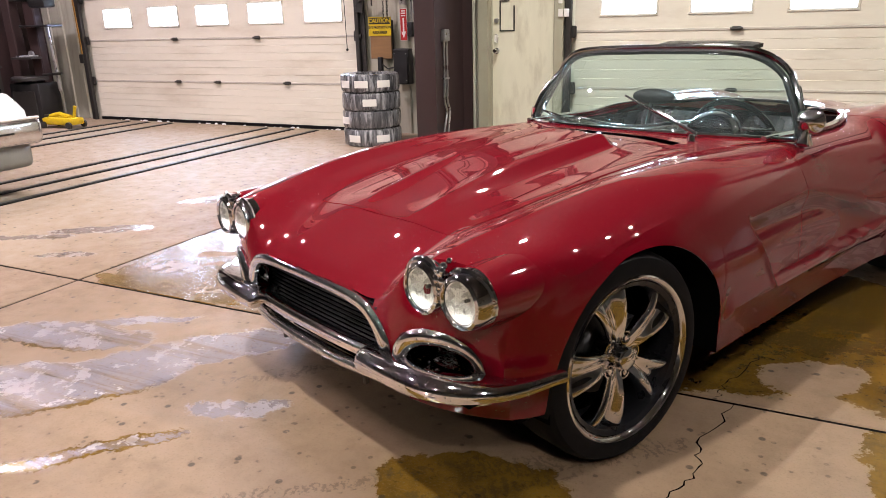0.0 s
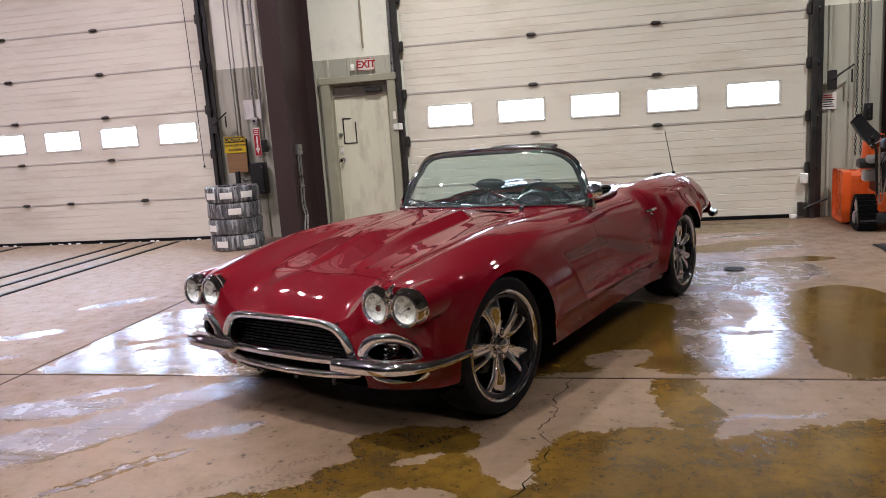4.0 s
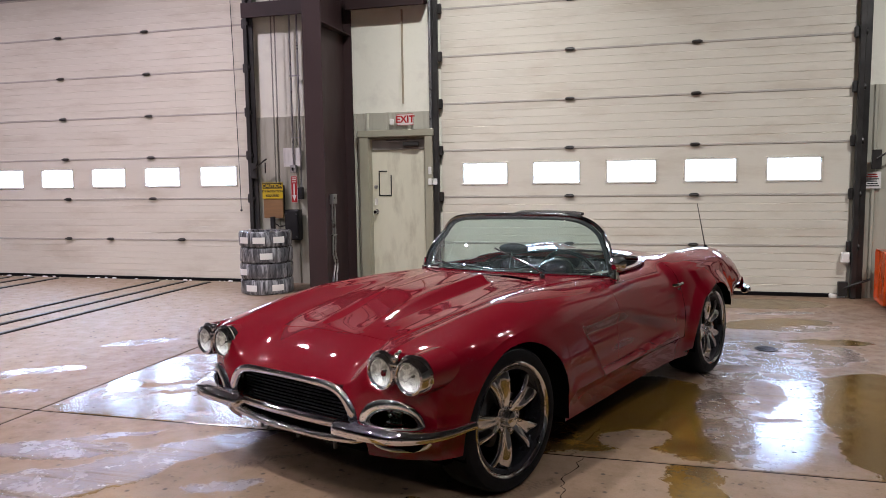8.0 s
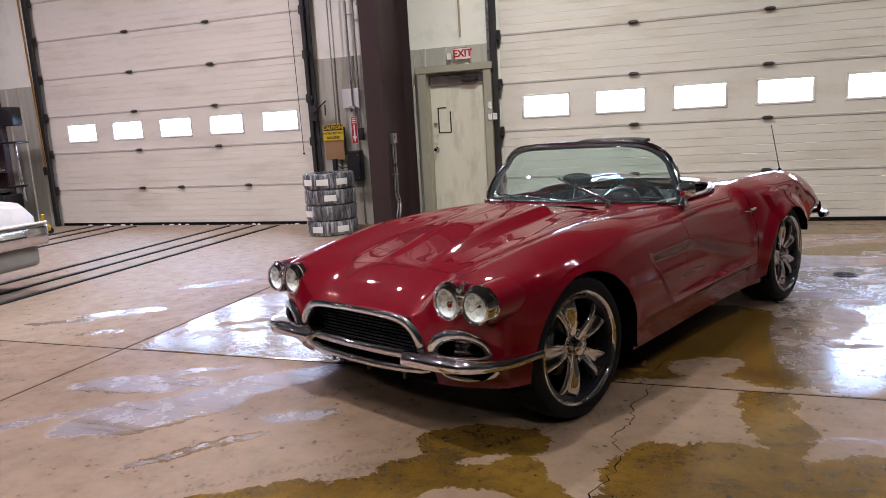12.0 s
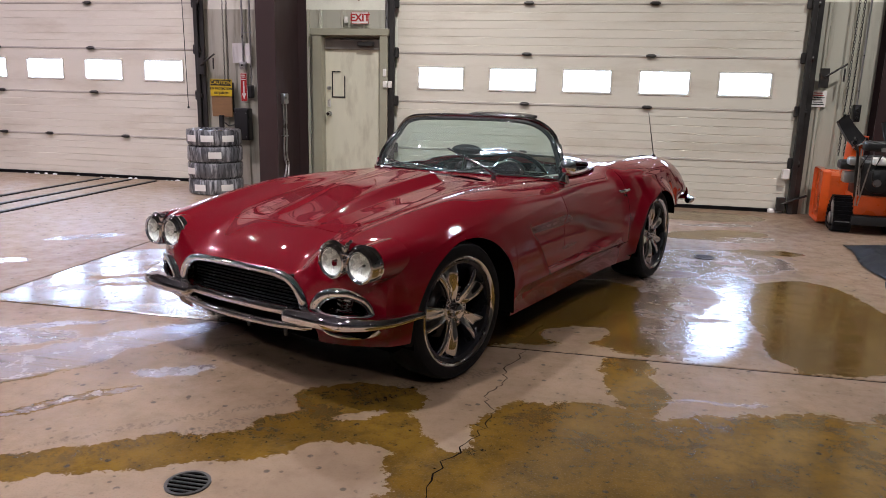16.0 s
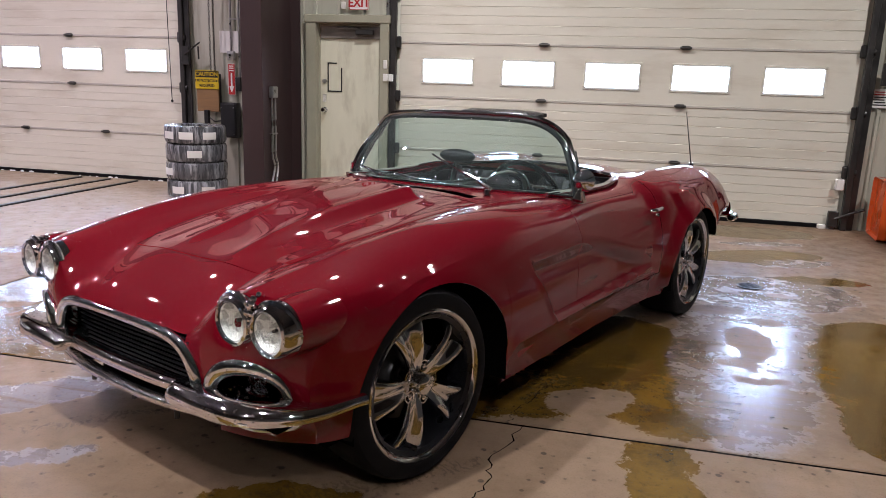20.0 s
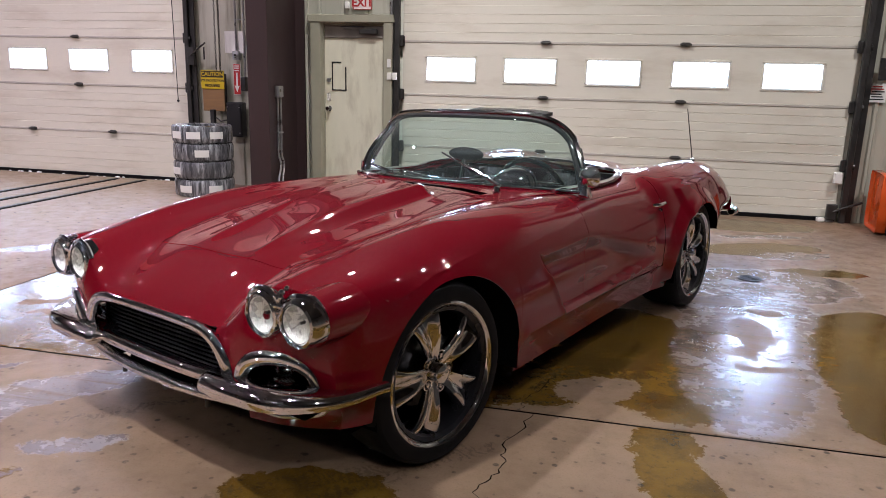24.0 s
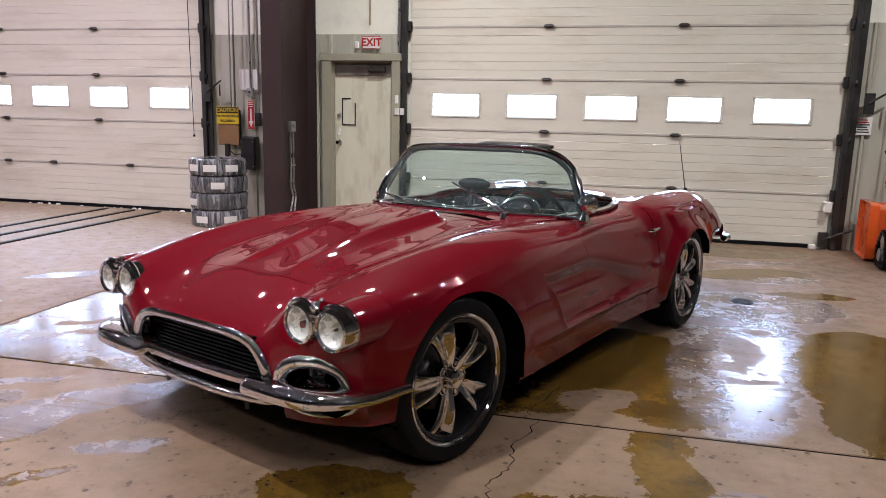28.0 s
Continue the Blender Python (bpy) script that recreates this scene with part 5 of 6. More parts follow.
def blade(path, heights, depths, bm=None):
    """A bumper blade: a flattened bar swept along a level path, crowned on its outer face."""
    bm = bm or bmesh.new()
    rows = []
    for i, p in enumerate(path):
        p = Vector(p)
        t = Vector(path[min(i + 1, len(path) - 1)]) - Vector(path[max(i - 1, 0)])
        out = Vector((t.y, -t.x, 0)).normalized()
        if out.x < 0 and abs(out.x) > abs(out.y) or out.y * p.y < 0 and abs(out.y) > abs(out.x):
            out = -out
        ring = []
        for k in range(20):
            a = 2 * math.pi * k / 20
            c, d = math.cos(a), math.sin(a)
            u = math.copysign(abs(c) ** 0.75, c) * depths[i] / 2
            v = math.copysign(abs(d) ** 0.62, d) * heights[i] / 2
            v -= 0.18 * heights[i] * max(c, 0) ** 2
            ring.append(bm.verts.new(p + out * u + Vector((0, 0, v))))
        rows.append(ring)
    for a, b in zip(rows, rows[1:]):
        for k in range(20):
            bm.faces.new((a[k], a[(k + 1) % 20], b[(k + 1) % 20], b[k]))
    bm.faces.new(rows[0])
    bm.faces.new(rows[-1])
    bmesh.ops.recalc_face_normals(bm, faces=bm.faces)
    return bm


def taper(n, full, tip0, tip1, grow=0.12, fade=0.45):
    """Sizes along a blade that swells from its inner tip and thins towards its outer end."""
    out = []
    for i in range(n):
        f = i / (n - 1)
        out.append(full * (tip0 + (1 - tip0) * smooth01(f / grow)) * (1 - (1 - tip1) * smooth01((f - fade) / (1 - fade))))
    return out


# grille
gs = [(nose_x(0.425, 0.2) + 0.012, -0.425, 0.402), (nose_x(0.425, 0.2) + 0.014, -0.427, 0.425)]
for y in np.linspace(-1, 1, 41):
    yy = float(y) * (GR_Y + 0.006)
    gs.append((nose_x(yy, 0.2) + 0.016, yy, GR_Z1 + 0.008 - 0.098 * abs(float(y)) ** 9 - 0.008 * (float(y)) ** 2))
gs += [(gs[1][0], 0.427, 0.425), (gs[0][0], 0.425, 0.402)]
part("grille_surround", tube(gs, [0.015] + [0.016 + 0.010 * (abs(i - 21) / 21) ** 2 for i in range(len(gs) - 2)] + [0.015], 12, flat=0.75, up=(1, 0, 0)), CHROME, car, "arched chrome grille surround")
# added near-black plates give the grille's depth its shade and hide the floor
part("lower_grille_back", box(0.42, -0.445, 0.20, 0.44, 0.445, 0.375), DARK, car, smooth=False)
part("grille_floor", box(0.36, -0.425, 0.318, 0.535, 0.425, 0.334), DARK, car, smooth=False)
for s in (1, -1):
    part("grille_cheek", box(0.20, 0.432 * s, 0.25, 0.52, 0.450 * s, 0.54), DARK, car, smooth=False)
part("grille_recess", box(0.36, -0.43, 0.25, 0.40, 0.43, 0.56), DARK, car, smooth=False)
for k in range(11):
    z = 0.362 + 0.0165 * k
    lim = 0.415 - 0.10 * smooth01((k - 7) / 3.5)
    bar = tube([(nose_x(y, 0.4) - 0.072, y, z) for y in np.linspace(-lim, lim, 17)], 0.0045, 6, up=(1, 0, 0))
    part("grille_bar", bar, RUBBER, car, "thin black grille bar")
# bumpers
k = [(0.594 - 0.06 * (abs(y) / 0.42) ** 3 * 0.3, y, 0.378 + 0.03 * y * y) for y in np.linspace(-0.40, 0.40, 25)]
part("centre_bumper_bar", blade(k, [0.040] * 25, [0.052] * 25), CHROME, car, "chrome centre bumper bar")
for s in (1, -1):
    k = curve_pts([(0.578, 0.335 * s, 0.380), (0.586, 0.40 * s, 0.384), (0.590, 0.52 * s, 0.388), (0.578, 0.64 * s, 0.390), (0.535, 0.755 * s, 0.391), (0.455, 0.838 * s, 0.393), (0.320, 0.884 * s, 0.398)], 42)
    n_k = len(k)
    part("side_bumper", blade(k, taper(n_k, 0.068, 0.42, 0.42, 0.07), taper(n_k, 0.160, 0.42, 0.24, 0.09)), CHROME, car, "curved chrome corner bumper")
    k = [(0.5, (0.612 + u * 0.122) * s, 0.400 + 0.098 * math.sqrt(max(1 - abs(u) ** 2.2, 0))) for u in np.linspace(-1, 1, 25)]
    k = [(nose_x(abs(p[1]), 0.5) + 0.006, p[1], p[2]) for p in k]
    part("pod_trim", tube(k, [0.029 - 0.009 * i / 24 for i in range(25)], 12, flat=0.7, up=(1, 0, 0)), CHROME, car, "arched chrome lamp-pod trim")
    part("pod_shelf", box(0.40, 0.48 * s, 0.392, nose_x(0.6) - 0.01, 0.735 * s, 0.402, 0.003, 1), CHROME_WORN, car, "chrome floor of the lamp pod")
    # near-black box: the shade inside the lamp pod put into colour
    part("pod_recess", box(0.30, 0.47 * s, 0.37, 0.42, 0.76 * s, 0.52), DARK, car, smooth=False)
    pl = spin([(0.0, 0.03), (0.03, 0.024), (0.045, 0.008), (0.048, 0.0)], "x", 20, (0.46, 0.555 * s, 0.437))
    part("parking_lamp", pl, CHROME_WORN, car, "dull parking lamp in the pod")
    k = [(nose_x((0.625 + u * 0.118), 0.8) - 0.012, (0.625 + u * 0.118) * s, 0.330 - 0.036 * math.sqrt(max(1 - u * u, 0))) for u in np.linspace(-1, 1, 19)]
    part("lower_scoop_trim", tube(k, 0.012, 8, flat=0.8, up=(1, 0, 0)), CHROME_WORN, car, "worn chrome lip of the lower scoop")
    # the scoop's shaded opening is a solid near-black block
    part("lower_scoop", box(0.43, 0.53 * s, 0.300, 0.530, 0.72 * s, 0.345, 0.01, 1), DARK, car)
k = [(0.598 - 0.03 * (abs(y) / 0.46) ** 3, y, 0.303 + 0.085 * y * y) for y in np.linspace(-0.46, 0.46, 25)]
part("lower_bumper_bar", blade(k, [0.018] + [0.030] * 23 + [0.018], [0.03] + [0.046] * 23 + [0.03]), CHROME_WORN, car, "worn chrome lower bumper bar")
for y in (-0.22, 0.05, 0.30):
    part("bar_bolt", spin([(0.0, -0.03), (0.009, -0.03), (0.009, 0.0)], "z", 8, (nose_x(y, 0.8), y, 0.288)), STEEL, car)
for s in (1, -1):
    k = curve_pts([(-3.62, 0.855 * s, 0.455), (-3.74, 0.845 * s, 0.46), (-3.83, 0.74 * s, 0.46), (-3.87, 0.55 * s, 0.45)], 18)
    part("rear_bumper", tube(k, [0.022] + [0.034] * (len(k) - 2) + [0.03], 12, flat=0.8), CHROME, car, "chrome rear corner bumper")
    part("tail_lamp", spin([(0.0, -0.05), (0.03, -0.045), (0.042, -0.02), (0.044, 0.03)], "x", 20, (-3.76, 0.52 * s, 0.60)), mat("tail_red", (0.3, 0.01, 0.01), 0.15), car, "round red tail lamp")


# windscreen
def ws(s, t):
    a = abs(s)
    base = Vector((-1.00 - 0.325 * a ** 2.4, 0.748 * s, 0.878 - 0.036 * a ** 3))
    top = Vector((-1.325 - 0.09 * a ** 2.2, 0.625 * s, 1.206 - 0.014 * a ** 2 - 0.105 * a ** 8))
    p = base.lerp(top, t)
    p.x += 0.035 * math.sin(math.pi * t) * (1 - 0.5 * a)
    p.y += 0.018 * s * math.sin(math.pi * t)
    return p


NS, NT = 44, 10
bm = bmesh.new()
layers = []
for off in (0.0, -0.0045):
    layers.append([[bm.verts.new(ws(-1 + 2 * i / NS, j / NT) + Vector((off, 0, 0))) for j in range(NT + 1)] for i in range(NS + 1)])
for a_, b_ in zip(range(NS), range(1, NS + 1)):
    for j in range(NT):
        f = layers[0]
        bm.faces.new((f[a_][j], f[b_][j], f[b_][j + 1], f[a_][j + 1]))
        f = layers[1]
        bm.faces.new((f[a_][j], f[a_][j + 1], f[b_][j + 1], f[b_][j]))
for i in range(NS):
    for j, fl in ((0, 1), (NT, 0)):
        q = (layers[0][i][j], layers[1][i][j], layers[1][i + 1][j], layers[0][i + 1][j])
        bm.faces.new(q if fl else q[::-1])
for j in range(NT):
    for i in (0, NS):
        bm.faces.new((layers[0][i][j], layers[0][i][j + 1], layers[1][i][j + 1], layers[1][i][j]))
wsg = part("windscreen", bm, GLASS, car, "wraparound greenish windscreen glass", sharp=60)
wsg.visible_shadow = False
around = [ws(-1, t) for t in np.linspace(0, 1, 9)] + [ws(s, 1) for s in np.linspace(-0.96, 0.96, 47)] + [ws(1, t) for t in np.linspace(1, 0, 9)]
around = [p + Vector((-0.004, 0.006 * math.copysign(1, p.y), 0.006)) for p in around]
part("windscreen_frame", tube(around, 0.0135, 10), DULL_CHROME, car, "chrome windscreen frame")
inner_ = [p + Vector((0.006, -0.022 * math.copysign(min(abs(p.y) / 0.5, 1), p.y), -0.018)) for p in around]
part("windscreen_seal", tube(inner_, 0.014, 8), BLACK, car, "black inner windscreen seal")
part("windscreen_base", tube([ws(s, 0) + Vector((0.012, 0, -0.008)) for s in np.linspace(-1, 1, 45)], 0.014, 10, flat=0.7), CHROME, car, "chrome strip along the windscreen base")
for s in (1, -1):
    a = ws(s, 0.0)
    part("pillar_foot", tube([a + Vector((0.0, 0, 0.06)), a + Vector((-0.01, 0.01 * s, 0.0)), a + Vector((-0.02, 0.012 * s, -0.03))], [0.011, 0.017, 0.020], 10), CHROME, car, "chrome pillar foot")
    part("vent_post", tube([ws(s, 0.02) + Vector((-0.03, 0, 0)), ws(s, 0.80) + Vector((-0.035, 0, 0))], 0.015, 8), BLACK, car, "slim black post")
vb = bmesh.new()
for y0, y1 in ((0.03, 0.46),):
    vs = []
    for y in np.linspace(y0, y1, 9):
        p = ws(y / 0.615, 1)
        k = 1 - abs((y - (y0 + y1) / 2) / (y1 - y0)) ** 4
        vs.append([vb.verts.new(p + Vector(q)) for q in ((0.0, 0, 0.010), (-0.02, 0, 0.018 + 0.004 * k), (-0.11, 0, 0.026 + 0.005 * k), (-0.11, 0, 0.014), (-0.02, 0, 0.004))])
    for a, b in zip(vs, vs[1:]):
        for k in range(5):
            vb.faces.new((a[k], a[(k + 1) % 5], b[(k + 1) % 5], b[k]))
    vb.faces.new(vs[0])
    vb.faces.new(vs[-1])
bmesh.ops.recalc_face_normals(vb, faces=vb.faces)
part("sun_visor", vb, VINYL, car, "black vinyl sun visor folded over the header")
for piv, tip, end in (((-1.015, 0.445, 0.872), (-1.075, 0.15, 0.968), 0), ((-1.045, -0.24, 0.872), (-1.135, -0.50, 0.910), 1)):
    p0, p1 = Vector(piv), Vector(tip)
    w = part("wiper", tube([p0 + Vector((0.03, 0.0, -0.012)), p0, p0.lerp(p1, 0.5) + Vector((0.012, 0, 0.01)), p1], [0.011, 0.009, 0.006, 0.004], 8), CHROME, car, "chrome wiper arm")
    d_ = (p1 - p0).normalized()
    part("blade", tube([p1 - d_ * 0.17 + Vector((0.002, 0, -0.002)), p1 + d_ * (0.02 if end else 0.13) + Vector((0.0, 0, 0.0))], 0.005, 6), BLACK, w)
    part("pivot", spin([(0.0, 0.016), (0.014, 0.012), (0.017, -0.01)], "z", 16, tuple(p0 + Vector((0.03, 0, -0.012)))), CHROME, w)
part("cowl_vent", box(-0.94, -0.44, 0.81, -0.84, 0.44, 0.825), DARK, car, smooth=False)

# cockpit
tub = bmesh.new()
box(-2.28, -0.66, 0.26, -1.02, 0.66, 0.28, bm=tub)
box(-2.28, -0.70, 0.26, -2.24, 0.70, 0.83, bm=tub)
for s in (1, -1):
    box(-2.24, 0.66 * s, 0.26, -1.02, 0.70 * s, 0.80, bm=tub)
part("cockpit_tub", tub, VINYL, car, "black cockpit lining", smooth=False)
dash = bmesh.new()
rows = []
for s in np.linspace(-1, 1, 31):
    a = abs(s)
    x0 = -1.10 - 0.22 * a ** 2.5
    hump = 0.035 * math.exp(-((s - 0.5) / 0.28) ** 2) + 0.02 * math.exp(-((s + 0.5) / 0.3) ** 2)
    rows.append([dash.verts.new((x0 + dx, 0.64 * s, z)) for dx, z in ((0.02, 0.835), (-0.06, 0.852 + hump), (-0.13, 0.845 + hump), (-0.155, 0.815 + hump), (-0.15, 0.70), (-0.06, 0.60))])
for a, b in zip(rows, rows[1:]):
    for k in range(5):
        dash.faces.new((a[k], a[k + 1], b[k + 1], b[k]))
part("dashboard", dash, VINYL, car, "black padded dashboard")
part("gauge_hood", spin([(0.0, -0.01), (0.05, -0.014), (0.092, -0.04), (0.108, -0.08), (0.110, -0.17)], "x", 32, (-1.10, 0.40, 0.832)), GLOSS_BLACK, car, "domed gauge hood")
part("gauge_hood_rim", tube([(-1.272, 0.40 + 0.111 * math.cos(a), 0.832 + 0.111 * math.sin(a)) for a in np.linspace(-0.3, math.pi + 0.3, 33)], 0.007, 8), CHROME, car, "chrome rim of the gauge hood")
part("dash_trim", tube([(-1.10 - 0.22 * abs(s) ** 2.5 - 0.155, 0.63 * s, 0.80) for s in np.linspace(-1, 1, 31)], 0.006, 6), CHROME, car)


for y, r in ((0.36, 0.075), (0.20, 0.035), (0.52, 0.035), (0.04, 0.030), (-0.10, 0.030)):
    g_ = part("gauge", spin([(0.0, -0.012), (r * 0.85, -0.010), (r, -0.016), (r * 1.06, 0.0)], "x", 24, (-1.285, y, 0.79)), BLACK, car, "round dash gauge")
    part("gauge_ring", tube([(-1.302, y + r * math.cos(a), 0.79 + r * math.sin(a)) for a in np.linspace(0, 2 * math.pi, 25)[:-1]], 0.004, 6, closed=True), CHROME, g_)
part("dash_top_strip", tube([(-1.13 - 0.22 * abs(s) ** 2.5, 0.60 * s, 0.862 + 0.035 * math.exp(-((s - 0.5) / 0.28) ** 2) + 0.02 * math.exp(-((s + 0.5) / 0.3) ** 2)) for s in np.linspace(-1, 1, 31)], 0.007, 6), CHROME, car, "chrome strip on the dash top")
part("grab_bar", tube(curve_pts([(-1.30, -0.20, 0.80), (-1.335, -0.24, 0.82), (-1.335, -0.46, 0.82), (-1.30, -0.50, 0.80)], 16), 0.010, 8), CHROME, car, "chrome grab bar")


def mirror_dish(x, y, z):
    """A rear-view mirror: a flattened bowl, wider than high, hollow side aft."""
    bm = spin([(0.0, 0.030), (0.45, 0.027), (0.80, 0.016), (1.0, 0.0), (0.96, -0.012), (0.0, -0.008)], "x", 32)
    for v in bm.verts:
        v.co = Vector((x + v.co.x, y + v.co.y * 0.115, z + v.co.z * 0.036))
    return bm


def seat(y):
    s = part("seat", box(-1.98, y - 0.25, 0.28, -1.48, y + 0.25, 0.50, 0.06, 3), VINYL, car, "black ribbed vinyl bucket seat")
    bk = bmesh.new()
    rows = []
    for i in range(21):
        u = -1 + i / 10
        rib = 0.010 * abs(math.sin(i * math.pi / 2))
        rows.append([bk.verts.new((x + rib * (k < 4) - 0.05 * u * u, y + 0.245 * u, z - 0.055 * abs(u) ** 5 * (k in (2, 3, 4)))) for k, (x, z) in
                     enumerate(((-1.90, 0.40), (-1.96, 0.62), (-2.00, 0.80), (-2.03, 0.84), (-2.07, 0.83), (-2.09, 0.60), (-2.07, 0.40)))])
    for a, b in zip(rows, rows[1:]):
        for k in range(6):
            bk.faces.new((a[k], b[k], b[k + 1], a[k + 1]))
    bmesh.ops.recalc_face_normals(bk, faces=bk.faces)
    part("backrest", bk, VINYL, s, "ribbed black backrest")


seat(0.34)
seat(-0.34)
stw = part("steering_wheel", tube([(0.19 * math.cos(a), 0.19 * math.sin(a), 0) for a in np.linspace(0, 2 * math.pi, 41)[:-1]], 0.014, 10, closed=True), GLOSS_BLACK, car, "dark three-spoke steering wheel")
stw.matrix_local = Matrix.Translation((-1.50, 0.36, 0.80)) @ pose(0, 0, 0, 0, -62, 0)
for a in (90, 210, 330):
    a = radians(a)
    part("wheel_spoke", tube([(0.02 * math.cos(a), 0.02 * math.sin(a), -0.02), (0.18 * math.cos(a), 0.18 * math.sin(a), 0)], [0.012, 0.009], 8, flat=0.5), CHROME, stw)
part("horn_cap", spin([(0.0, 0.01), (0.03, 0.006), (0.04, -0.01), (0.04, -0.04)], "z", 24), CHROME, stw)
part("steering_column", tube([(0, 0, -0.03), (0, 0, -0.34)], 0.022, 10), BLACK, stw)
im = part("inner_mirror", mirror_dish(-1.28, 0.055, 0.990), BLACK, car, "black dash-top rear-view mirror")
part("mirror_stem", tube([(-1.24, 0.055, 0.86), (-1.275, 0.055, 0.97)], 0.012, 8), CHROME, im)
# chrome round the cockpit
for s in (1, -1):
    k = [(GRID[i][J_EDGE][0], GRID[i][J_EDGE][1] * s, GRID[i][J_EDGE][2] + 0.008) for i in range(I_DOOR0, I_COCK1 + 1, 2)]
    part("cockpit_trim", tube(k, 0.013, 8, flat=0.8), CHROME, car, "chrome cockpit edge trim")
k = [(GRID[I_COCK1][j][0], GRID[I_COCK1][j][1], GRID[I_COCK1][j][2] + 0.008) for j in range(J_EDGE + 1)]
k = [(p[0], -p[1], p[2]) for p in k[:0:-1]] + k
part("cockpit_rear_trim", tube(k, 0.013, 8, flat=0.8), CHROME, car, "chrome rear cockpit edge")
# mirror on the door
dm = part("door_mirror", spin([(0.0, 0.052), (0.02, 0.050), (0.038, 0.038), (0.052, 0.012), (0.056, -0.012), (0.052, -0.02), (0.0, -0.014)], "x", 28, (-1.31, 0.775, 0.915)), CHROME, car, "round chrome door mirror")
part("mirror_stem", tube(curve_pts([(-1.285, 0.775, 0.885), (-1.270, 0.775, 0.86), (-1.255, 0.775, 0.825)], 10), [0.008, 0.009, 0.010, 0.012, 0.013, 0.014, 0.015, 0.017, 0.020, 0.022, 0.024], 10), CHROME, dm, "chrome mirror stem")
an = part("antenna", tube([(-3.165, 0.68, 0.862), (-2.980, 0.68, 1.222)], [0.0045, 0.0025], 6), STEEL, car, "thin whip antenna")
part("antenna_base", spin([(0.0, 0.02), (0.012, 0.018), (0.018, 0.0), (0.019, -0.012)], "z", 16, (-3.165, 0.68, 0.862)), CHROME, an)



# beads of water left standing on the chrome and the paint
def beads(names, count, r0, r1, seed, where=lambda p: True):
    rnd = random.Random(seed)
    faces = []
    for ob in car.children:
        if ob.name.split(".")[0] in names:
            for f in ob.data.polygons:
                c = ob.matrix_basis @ f.center
                nrm = ob.matrix_basis.to_3x3() @ f.normal
                if where(c) and nrm.z > -0.3:
                    faces.append((f.area, [ob.matrix_basis @ ob.data.vertices[i].co for i in f.vertices], nrm.normalized()))
    pick = rnd.choices(faces, [f[0] for f in faces], k=count)
    verts, polys = [], []
    for _, vs, nrm in pick:
        a, b = rnd.random(), rnd.random()
        p = vs[0].lerp(vs[1], a).lerp(vs[-1].lerp(vs[len(vs) // 2], a), b)
        t = nrm.orthogonal().normalized()
        u = nrm.cross(t)
        r = rnd.uniform(r0, r1) * rnd.uniform(0.5, 1.0)
        base = len(verts)
        for rr, h in ((1.0, -0.05), (0.72, 0.38)):
            for k in range(6):
                g = math.pi * k / 3
                verts.append(p + (t * math.cos(g) + u * math.sin(g)) * r * rr + nrm * r * h)
        verts.append(p + nrm * r * 0.55)
        for k in range(6):
            k2 = (k + 1) % 6
            polys += [(base + k, base + k2, base + 6 + k2, base + 6 + k), (base + 6 + k, base + 6 + k2, base + 12)]
    me = bpy.data.meshes.new("water_beads")
    me.from_pydata(verts, [], polys)
    me.polygons.foreach_set("use_smooth", [True] * len(polys))
    me.materials.append(WATER)
    ob = new("water_film_beading", me)
    ob.parent = car
    tagged(ob, kind="stuff")


beads(("side_bumper", "centre_bumper_bar", "pod_trim", "grille_surround", "headlamp_brow", "lamp_crest", "lower_bumper_bar", "headlamp_bezel"), 2200, 0.002, 0.0055, 3)
beads(("body_shell", ), 900, 0.0012, 0.0032, 5, lambda p: p.x > 0.25)
beads(("body_shell", "hood"), 500, 0.0012, 0.003, 7, lambda p: p.x <= 0.25 and p.z > 0.6)

# ---- loose things ----
def tyre_bundle(x, y, r):
    b = thing("tyre_stack", "stack of four tyres wrapped in grey plastic film", "tyres", pose(x, y, 0, 0, 0, 20))
    for i in range(4):
        z = i * 0.205
        bm = bmesh.new()
        rows = []
        for rr, zz in ((r * 0.55, 0.010), (r * 0.88, 0.0), (r * 0.965, 0.008), (r * 0.995, 0.03), (r, 0.10), (r * 0.995, 0.172), (r * 0.965, 0.196), (r * 0.88, 0.204), (r * 0.55, 0.195)):
            row = []
            for k in range(60):
                a = 2 * math.pi * k / 60
                p = Vector((math.cos(a), math.sin(a), 0)) * rr
                wob = noise.noise(Vector((p.x * 9 + i * 7, p.y * 9, zz * 6))) * 0.012
                row.append(bm.verts.new((p.x * (1 + wob / r), p.y * (1 + wob / r), zz + z)))
            rows.append(row)
        for a, c in list(zip(rows, rows[1:])) + [(rows[-1], rows[0])]:
            for k in range(60):
                bm.faces.new((a[k], a[(k + 1) % 60], c[(k + 1) % 60], c[k]))
        bmesh.ops.recalc_face_normals(bm, faces=bm.faces)
        t = part("wrapped_tyre", bm, WRAP, b, "tyre in crinkled grey film")
        t.rotation_euler.z = i * 1.3
        for a0 in ((-1.9, -0.9), (-2.3, ), (-1.3, ), (-2.2, -1.55, -0.8))[i]:
            lb = bmesh.new()
            vs = []
            for q in range(7):
                a = a0 - i * 1.3 + q * 0.075 - 0.35
                vs.append([lb.verts.new(((r + 0.012) * math.cos(a), (r + 0.012) * math.sin(a), z + zz)) for zz in (0.055, 0.135)])
            for p, c in zip(vs, vs[1:]):
                lb.faces.new((p[0], c[0], c[1], p[1]))
            part("paper_label", lb, PAPER, t, "white paper shipping label")
    return b


tyre_bundle(-3.195, -0.80, 0.342)


